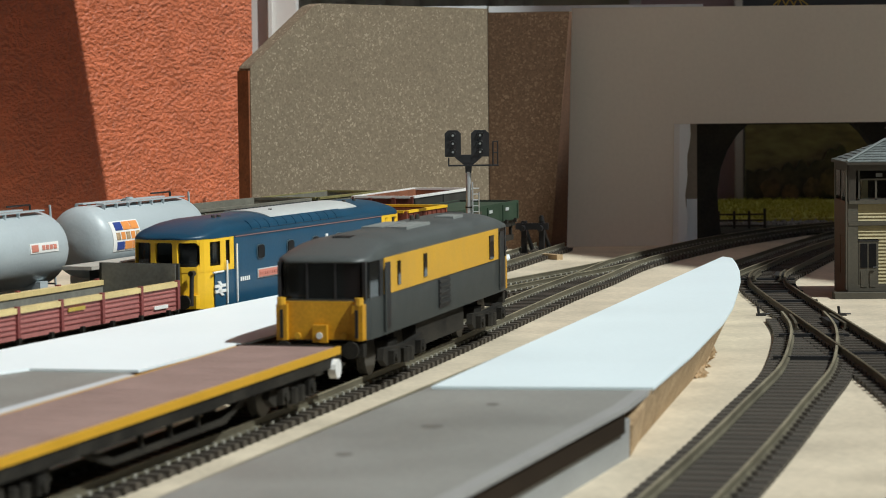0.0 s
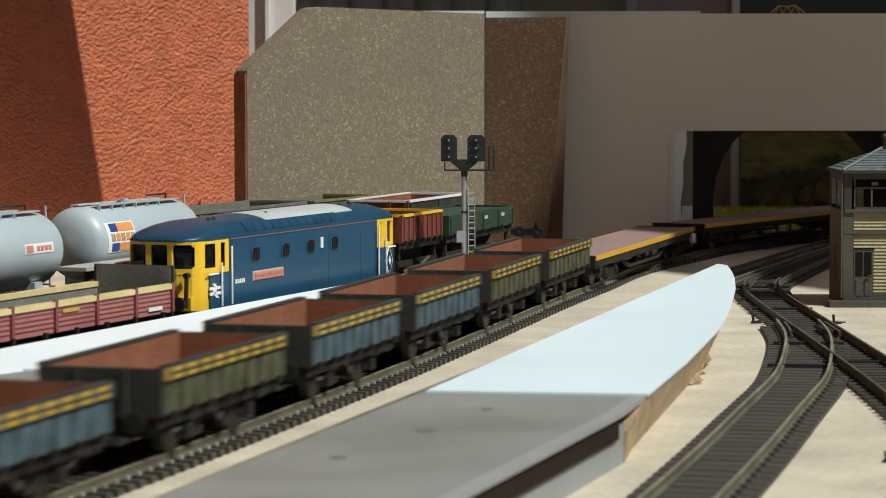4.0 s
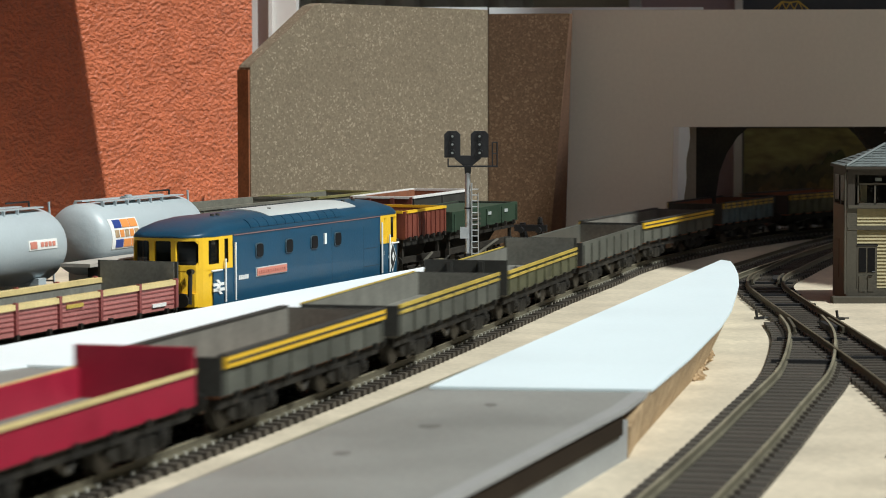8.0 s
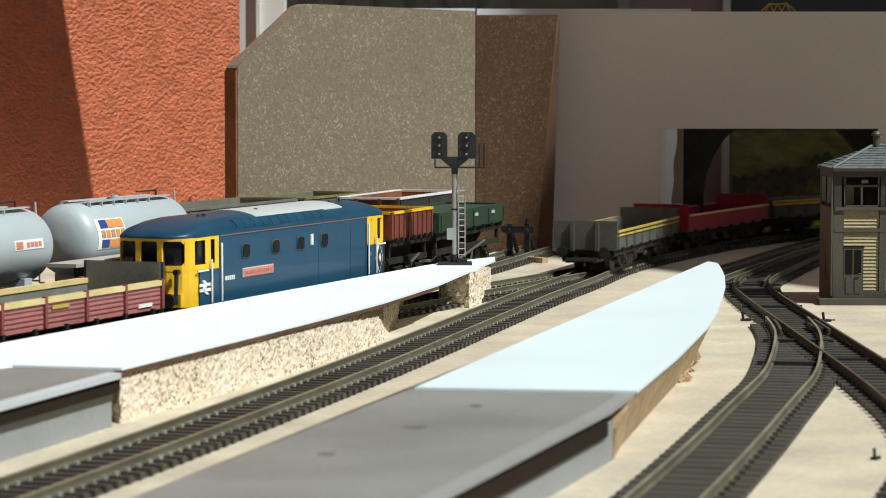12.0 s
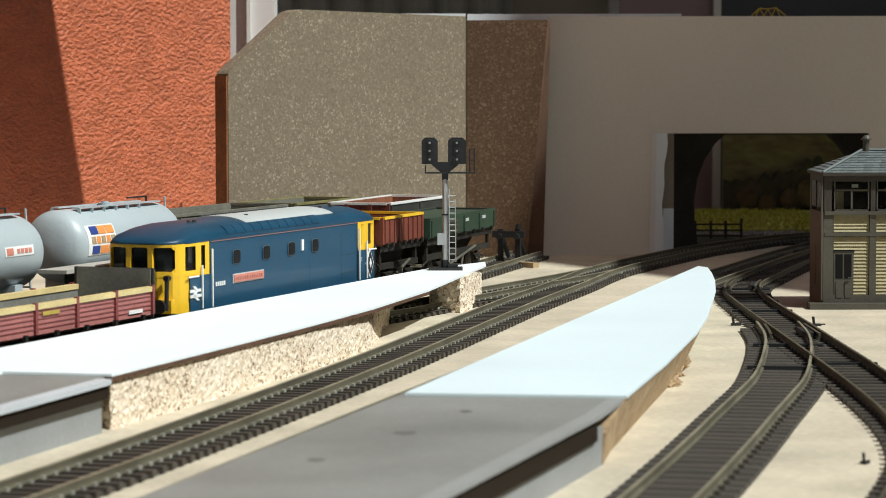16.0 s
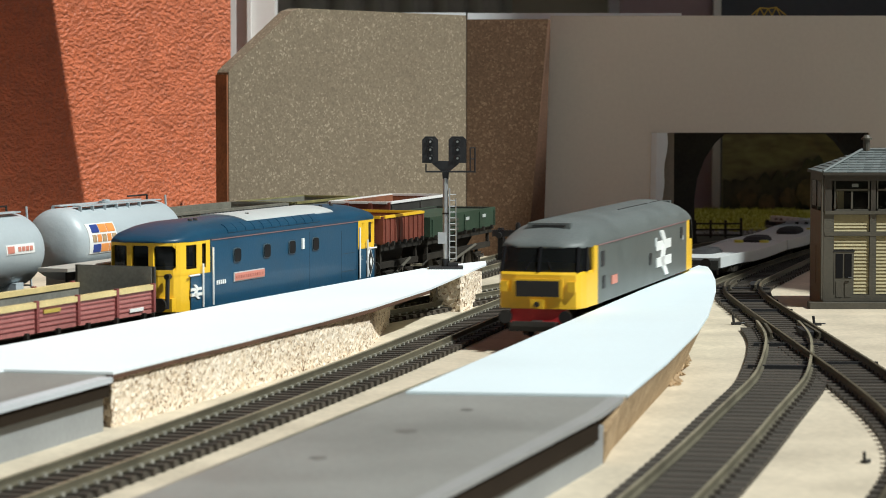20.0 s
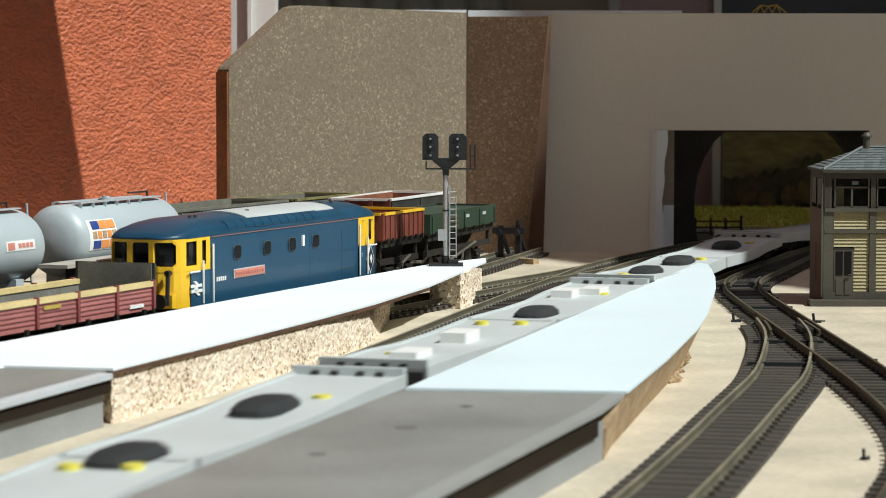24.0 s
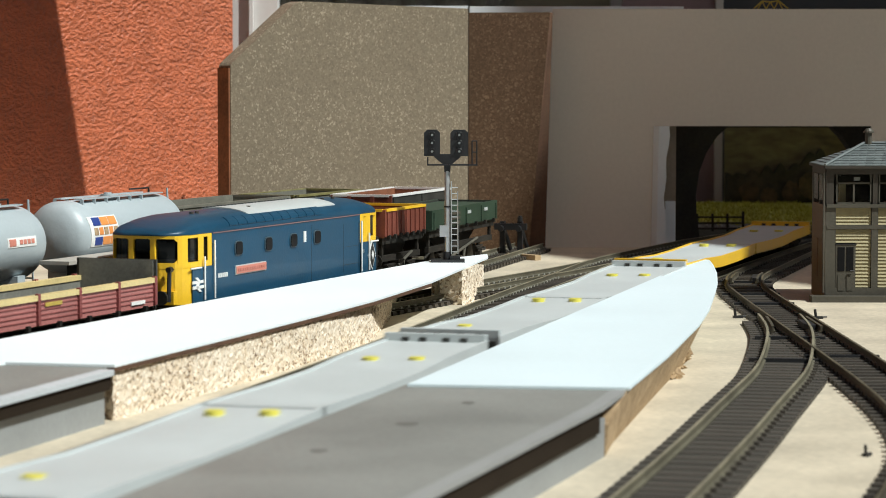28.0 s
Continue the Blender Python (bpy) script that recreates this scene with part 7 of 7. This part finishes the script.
def signal_box():
    x0, x1, y0, y1 = 0.1765, 0.2680, 1.2050, 1.2500
    ob = thing("signal_box", Matrix.Identity(4), "two-storey cream boarded signal box with slate hipped roof", "signal box")
    bm = new_bm()
    slab(bm, x0 - 0.0070, x1 + 0.006, y0 - 0.0070, y0 + 0.003, 0.0, 0.0028)
    part("plinth", bm, STONE_GREY, ob, bevel=0.0004)
    # lower storey walls, upper floor, rear and side walls
    bm = new_bm()
    slab(bm, x0, x1, y0 + 0.0031, y0 + 0.0046, 0.0, 0.0445)
    slab(bm, x0 + 0.0001, x1 - 0.0001, y0 + 0.0012, y0 + 0.0031, 0.0028, 0.0445)
    slab(bm, x0, x1, y1 - 0.0018, y1, 0.0, 0.0625)
    slab(bm, x1 - 0.0018, x1, y0 + 0.0047, y1 - 0.0018, 0.0, 0.0445)
    part("wall", bm, STONE_GREY, ob)
    # side turned from the sun: its brown is darkened as shade
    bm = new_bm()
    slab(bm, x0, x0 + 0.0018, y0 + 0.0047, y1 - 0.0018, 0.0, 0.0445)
    part("side_wall", bm, BOX_BROWN, ob, "brown side wall with its shade in the colour")
    bm = new_bm()
    slab(bm, x0 + 0.0019, x1 - 0.0019, y0 + 0.0047, y1 - 0.0020, 0.0436, 0.0446)
    part("upper_floor", bm, BOX_BROWN, ob)
    # posts and rails of the front
    px_ = [x0, x0 + 0.0215, x0 + 0.0440, x0 + 0.0665, x1 - 0.0028]
    for x in px_:
        bm = new_bm()
        slab(bm, x - 0.0002, x + (0.0046 if x == x0 else 0.0028), y0 - 0.0002, y0 + 0.0022, 0.0, 0.0445)
        part("post", bm, STONE_GREY, ob, bevel=0.0002)
        bm = new_bm()
        slab(bm, x + 0.0002, x + (0.0036 if x == x0 else 0.0024), y0 - 0.0002, y0 + 0.0020, 0.0446, 0.0602)
        part("window_post", bm, BOX_DARK, ob, bevel=0.0002)
    for z0, z1, pr in ((0.0336, 0.0354, 0.0004), (0.0436, 0.0452, 0.0010), (0.0590, 0.0625, 0.0006), (0.003, 0.0062, 0.0003)):
        bm = new_bm()
        slab(bm, x0 + 0.0004, x1 - 0.0004, y0 - pr, y0 + 0.0016, z0, z1)
        part("rail", bm, STONE_GREY if z0 < 0.058 else BOX_DARK, ob)
    # weatherboards, bay by bay
    for k in range(4):
        a, b = px_[k] + (0.0048 if k == 0 else 0.0030), px_[k + 1] - 0.0004
        for z0, z1, step in ((0.0065, 0.0334, 0.0016), (0.0356, 0.0434, 0.00156)):
            z = z0
            while z < z1 - 0.0004:
                aa = a
                if k == 0 and z < 0.0264:
                    aa = a + 0.0092
                bm = new_bm()
                loft(bm, [[(x, y0 + 0.0012, z), (x, y0 + 0.0004, z), (x, y0 + 0.0010, min(z + step, z1)), (x, y0 + 0.0012, min(z + step, z1))] for x in (aa, b)])
                part("weatherboard", bm, CREAM, ob)
                z += step
        # windows above
        bm = new_bm()
        slab(bm, a - 0.0002, b + 0.0002, y0 + 0.0010, y0 + 0.0016, 0.0452, 0.0590)
        win = part("window", bm, BOX_GLASS, ob, "clear upper window before a dark room")
        m_ = (a + b) / 2
        for bx in ((a, a + 0.0006, 0.0452, 0.059), (b - 0.0006, b, 0.0452, 0.059), (m_ - 0.0004, m_ + 0.0004, 0.0452, 0.0548), (a, b, 0.0545, 0.0553), (a, b, 0.0452, 0.0460)):
            bm = new_bm()
            slab(bm, bx[0], bx[1], y0 + 0.0002, y0 + 0.0012, bx[2], bx[3])
            part("glazing_bar", bm, STONE_GREY, win)
    # door
    dx = x0 + 0.0048
    bm = new_bm()
    slab(bm, dx, dx + 0.0092, y0 - 0.0002, y0 + 0.0010, 0.0032, 0.0262)
    door = part("door", bm, STONE_GREY, ob, "olive grey half-glazed door")
    for a in (dx + 0.0008, dx + 0.0049):
        bm = new_bm()
        slab(bm, a, a + 0.0033, y0 - 0.0004, y0 + 0.0006, 0.0140, 0.0252)
        part("pane", bm, PANE_BLACK, door)
        bm = new_bm()
        slab(bm, a + 0.0002, a + 0.0031, y0 - 0.0005, y0 + 0.0002, 0.0050, 0.0124)
        part("door_panel", bm, STONE_GREY, door)
    bm = new_bm()
    rod(bm, (dx + 0.0082, y0 - 0.0012, 0.0142), (dx + 0.0066, y0 - 0.0012, 0.0142), 0.0004, 6)
    part("door_handle", bm, BLACK, door)
    bm = new_bm()
    slab(bm, dx - 0.0003, dx + 0.0096, y0 - 0.0004, y0 + 0.001, 0.0262, 0.0267)
    part("door_head", bm, BLACK, ob)
    # side windows and drain pipe
    for z0, z1 in ((0.010, 0.028), (0.0465, 0.0585)):
        for k in range(2):
            ya = y0 + 0.006 + k * 0.018
            bm = new_bm()
            slab(bm, x0 - 0.0003, x0 + 0.0004, ya, ya + 0.013, z0, z1)
            part("window", bm, BOX_GLASS if z0 > 0.03 else BOX_BROWN, ob)
    bm = new_bm()
    slab(bm, x0, x0 + 0.0014, y0 + 0.003, y1 - 0.002, 0.0586, 0.0625)
    part("side_rail", bm, BOX_DARK, ob)
    for ya in (y0 + 0.003, y0 + 0.0205, y1 - 0.0045):
        bm = new_bm()
        slab(bm, x0, x0 + 0.0014, ya, ya + 0.0022, 0.0445, 0.0590)
        part("side_post", bm, BOX_DARK, ob)
    bm = new_bm()
    rod(bm, (x0 - 0.0010, y0 - 0.0006, 0.004), (x0 - 0.0010, y0 - 0.0006, 0.0600), 0.0005, 6)
    part("drain_pipe", bm, STONE_GREY, ob)
    bm = new_bm()
    slab(bm, x0 + 0.0135, x0 + 0.0165, y0 + 0.004, y0 + 0.0045, 0.056, 0.0576)
    part("notice", bm, WHITE, ob)
    # things seen dimly inside the upper floor
    bm = new_bm()
    slab(bm, x0 + 0.008, x0 + 0.011, y0 + 0.012, y0 + 0.015, 0.045, 0.0545)
    part("cupboard", bm, CREAM, ob)
    bm = new_bm()
    slab(bm, x0 + 0.004, x0 + 0.030, y1 - 0.0040, y1 - 0.0019, 0.0447, 0.0520)
    part("lever_frame", bm, BOX_DARK, ob)
    # hipped roof in slates
    ov = 0.0026
    ax, bx, ay, by = x0 - 0.0010, x1 + ov, y0 - ov, y1 + ov
    ze, zr = 0.0628, 0.0726
    hip = (by - ay) / 2
    r0, r1, yc = Vector((ax + hip * 0.88, (ay + by) / 2, zr)), Vector((bx - hip * 0.88, (ay + by) / 2, zr)), (ay + by) / 2
    bm = new_bm()
    v = [bm.verts.new(p) for p in ((ax, ay, ze), (bx, ay, ze), (bx, by, ze), (ax, by, ze), r0, r1)]
    for f in ((0, 1, 5, 4), (1, 2, 5), (2, 3, 4, 5), (3, 0, 4), (3, 2, 1, 0)):
        bm.faces.new([v[i] for i in f])
    roof = part("roof", bm, SLATE, ob, "pale grey slate hipped roof")
    bm = new_bm()
    slab(bm, ax, bx, ay - 0.0002, ay + 0.0010, ze - 0.0010, ze + 0.0001)
    slab(bm, ax - 0.0002, ax + 0.0010, ay + 0.0012, by, ze - 0.0010, ze + 0.0001)
    part("gutter", bm, BOX_DARK, roof)
    rows = 9
    for r in range(rows):
        f0, f1 = r / rows, (r + 1.12) / rows
        f1 = min(f1, 1.0)
        p0, p1 = Vector((ax, ay, ze)).lerp(r0, f0), Vector((bx, ay, ze)).lerp(r1, f0)
        q0, q1 = Vector((ax, ay, ze)).lerp(r0, f1), Vector((bx, ay, ze)).lerp(r1, f1)
        n = max(2, int((p1 - p0).length / 0.0036))
        for k in range(n):
            sft = 0.5 * (r % 2) / n
            u0, u1 = min(k / n + sft, 1), min((k + 0.93) / n + sft, 1)
            if u1 - u0 < 0.2 / n:
                continue
            a, b = p0.lerp(p1, u0), p0.lerp(p1, u1)
            c, d = q0.lerp(q1, u1), q0.lerp(q1, u0)
            up = Vector((0, -0.25, 1)) * 0.0005
            bm = new_bm()
            loft(bm, [[a, b, c, d], [a + up, b + up, c + up * 0.3, d + up * 0.3]])
            part("slate", bm, SLATE, roof)
        # left hip side
        p0, p1 = Vector((ax, by, ze)).lerp(r0, f0), Vector((ax, ay, ze)).lerp(r0, f0)
        q0, q1 = Vector((ax, by, ze)).lerp(r0, f1), Vector((ax, ay, ze)).lerp(r0, f1)
        n = max(1, int((p1 - p0).length / 0.0036))
        for k in range(n):
            a, b = p0.lerp(p1, k / n), p0.lerp(p1, (k + 0.93) / n)
            c, d = q0.lerp(q1, (k + 0.93) / n), q0.lerp(q1, k / n)
            up = Vector((-0.25, 0, 1)) * 0.0005
            bm = new_bm()
            loft(bm, [[a, b, c, d], [a + up, b + up, c + up * 0.3, d + up * 0.3]])
            part("slate", bm, SLATE, roof)
    for a, b in ((Vector((ax, ay, ze)), r0), (r0, r1), (Vector((bx, ay, ze)), r1)):
        bm = new_bm()
        rod(bm, a + Vector((0, 0, 0.0006)), b + Vector((0, 0, 0.0006)), 0.0007, 6)
        part("ridge_tile", bm, SLATE, roof)
    bm = new_bm()
    rod(bm, r0 + Vector((0.002, 0, -0.001)), r0 + Vector((0.002, 0, 0.0052)), 0.0016, 10)
    rod(bm, r0 + Vector((0.002, 0, 0.0052)), r0 + Vector((0.002, 0, 0.0060)), 0.0026, 12)
    rod(bm, r0 + Vector((0.002, 0, 0.0060)), r0 + Vector((0.002, 0, 0.0074)), 0.0022, 12, 0.0012)
    part("roof_vent", bm, STONE_GREY, roof, "grey round roof ventilator")


signal_box()

# ======== the two trains ========
LEAVING = [(electro_diesel(Matrix.Identity(4)), 3.247, 3.462)]
flat = flat_wagon()
LEAVING.append((flat, 2.941, 3.215))
LEAVING.append((copy_thing(flat, Matrix.Identity(4)), 2.636, 2.910))
olive = open_wagon("mineral_wagon", "olive green ribbed mineral wagon with yellow top band and rusty inside", 0.098, 0.0170, 0.0130, 0.0250, 0.0250, OLIVE, RUST, WAGON_DARK,
                   "thick", MINERAL_YELLOW, 10, base=0.048)
slate = open_wagon("mineral_wagon", "blue-grey ribbed mineral wagon with yellow top band and rusty inside", 0.098, 0.0170, 0.0130, 0.0250, 0.0250, SLATE_BLUE, RUST, WAGON_DARK,
                   "thick", MINERAL_YELLOW, 10, base=0.048)
for k, (src, u) in enumerate(((olive, 2.521), (olive, 2.399), (slate, 2.2775), (slate, 2.158), (olive, 2.035), (slate, 1.905))):
    o = src if k in (0, 2) else copy_thing(src, Matrix.Identity(4))
    LEAVING.append((o, u, u + 0.099))
ballast_a = open_wagon("ballast_wagon", "weathered grey ballast wagon with bold yellow top band", 0.157, 0.0170, 0.0120, 0.0227, 0.0227, WAGON_GREY, INNER_GREY, WAGON_DARK,
                       "thick", YELLOW, 9, base=None, bog=0.046, floor=RUST)
ballast_b = open_wagon("ballast_wagon", "plain weathered grey ballast wagon with rusty floor", 0.160, 0.0170, 0.0120, 0.0227, 0.0227, WAGON_GREY, WAGON_GREY, WAGON_DARK,
                       None, None, 9, bog=0.046, floor=RUST)
ballast_c = open_wagon("ballast_wagon", "olive grey ballast wagon with high dark ends and thin yellow rail", 0.157, 0.0170, 0.0120, 0.0213, 0.0260, OLIVE, INNER_GREY, WAGON_DARK,
                       "thin", PALE_YELLOW, 9, bog=0.046, dropped=True)
ballast_d = open_wagon("ballast_wagon", "crimson ballast wagon with high ends and thin cream rail", 0.157, 0.0170, 0.0120, 0.0213, 0.0275, MAGENTA, MAGENTA, MAGENTA,
                       "thin", RIM_CREAM, 0, bog=0.046, floor=INNER_GREY)
ballast_e = open_wagon("ballast_wagon", "grey ballast wagon with double thin yellow rail", 0.157, 0.0170, 0.0120, 0.0222, 0.0222, WAGON_GREY, INNER_GREY, WAGON_DARK,
                       "thin", PALE_YELLOW, 9, bog=0.046, dropped=True)
ballast_f = open_wagon("ballast_wagon", "olive grey last ballast wagon with stanchioned end and thin yellow rail", 0.157, 0.0170, 0.0120, 0.0213, 0.0265, WAGON_GREY, INNER_GREY, WAGON_GREY,
                       "thin", PALE_YELLOW, 9, bog=0.046, dropped=True)
LEAVING += [(ballast_a, 1.7255, 1.8825), (ballast_b, 1.547, 1.707), (ballast_c, 1.376, 1.533), (ballast_e, 1.203, 1.360),
            (copy_thing(ballast_a, Matrix.Identity(4)), 1.029, 1.186), (ballast_d, 0.853, 1.010), (ballast_f, 0.674, 0.831)]

ARRIVING = [(express_diesel(Matrix.Identity(4)), 0.095, 0.254)]
W_SPOTS = [(0.84, -0.006), (0.85, 0.008), (0.45, -0.007), (0.46, 0.007), (0.12, -0.006)]
c1 = carrier_wagon("carrier_wagon", "pale grey low carrier wagon with black pads and yellow chocks", W_SPOTS, [(0.152, -0.002), (0.50, 0.0), (0.78, 0.0)], [], PALE_DECK, (1,))
c2 = carrier_wagon("carrier_wagon", "pale grey low carrier wagon with white packing blocks", W_SPOTS, [(0.575, 0.003)],
                   [(0.83, -0.006), (0.865, 0.003), (0.29, 0.0), (0.10, 0.002)], PALE_DECK)
c3 = carrier_wagon("carrier_wagon", "pale grey low carrier wagon with three black pads", W_SPOTS, [(0.77, 0.0), (0.40, 0.0), (0.18, 0.0)], [], PALE_DECK)
c4 = carrier_wagon("carrier_wagon", "empty pale grey low carrier wagon with yellow chocks", W_SPOTS, [], [], PALE_DECK)
c5 = copy_thing(c4, Matrix.Identity(4))
c6 = carrier_wagon("carrier_wagon", "pale grey low carrier wagon with bright yellow side rails", W_SPOTS, [], [], YELLOW)
ARRIVING += [(c1, 0.478, 0.352), (c2, 0.852, 0.352), (c3, 1.2225, 0.352), (c4, 1.590, 0.352), (c5, 1.9565, 0.352), (c6, 2.320, 0.352)]


def smooth_table(rows, t):
    """A cubic through rows of (time, way)."""
    if t <= rows[0][0]:
        return rows[0][1]
    for i in range(len(rows) - 1):
        (a, p), (b, q) = rows[i], rows[i + 1]
        if t <= b:
            v0 = (q - rows[i - 1][1]) / (b - rows[i - 1][0]) if i else 0.0
            v1 = (rows[i + 2][1] - p) / (rows[i + 2][0] - a) if i + 2 < len(rows) else (q - p) / (b - a)
            h = b - a
            u = (t - a) / h
            return (2 * u**3 - 3 * u**2 + 1) * p + (u**3 - 2 * u**2 + u) * h * v0 + (-2 * u**3 + 3 * u**2) * q + (u**3 - u**2) * h * v1
    return rows[-1][1]


LEAVING_WAY = [(0.0, 0.015), (1.3, 0.348), (2.6, 0.681), (4.5, 1.179), (7.5, 1.965), (9.7, 2.529), (10.5, 2.729), (12.5, 3.230), (15.0, 3.86), (17.0, 4.30), (18.5, 4.48), (19.5, 4.50), (28.0, 4.50)]
ARRIVING_WAY = [(0.0, 4.78), (12.6, 4.78), (13.4, 4.735), (14.5, 4.555), (16.0, 4.262), (17.2, 4.020), (18.2, 3.798), (19.5, 3.544), (20.5, 3.341), (21.4, 3.139), (22.5, 2.884),
                (23.5, 2.645), (24.5, 2.393), (26.0, 2.013), (27.5, 1.630), (28.0, 1.502)]


def motions():
    for ob, u0, u1 in LEAVING:
        L = u1 - u0
        walk(ob, [(t, on_line(LEFT_MAIN, (u0 + u1) / 2 + smooth_table(LEAVING_WAY, t), L)) for t in [i * 0.2 for i in range(98)] + [28.0]])
    for ob, off, L in ARRIVING:
        walk(ob, [(0.0, on_line(RIGHT_MAIN, off + 4.78, L))] + [(t, on_line(RIGHT_MAIN, off + smooth_table(ARRIVING_WAY, t), L)) for t in [12.4 + i * 0.2 for i in range(79)]])


motions()
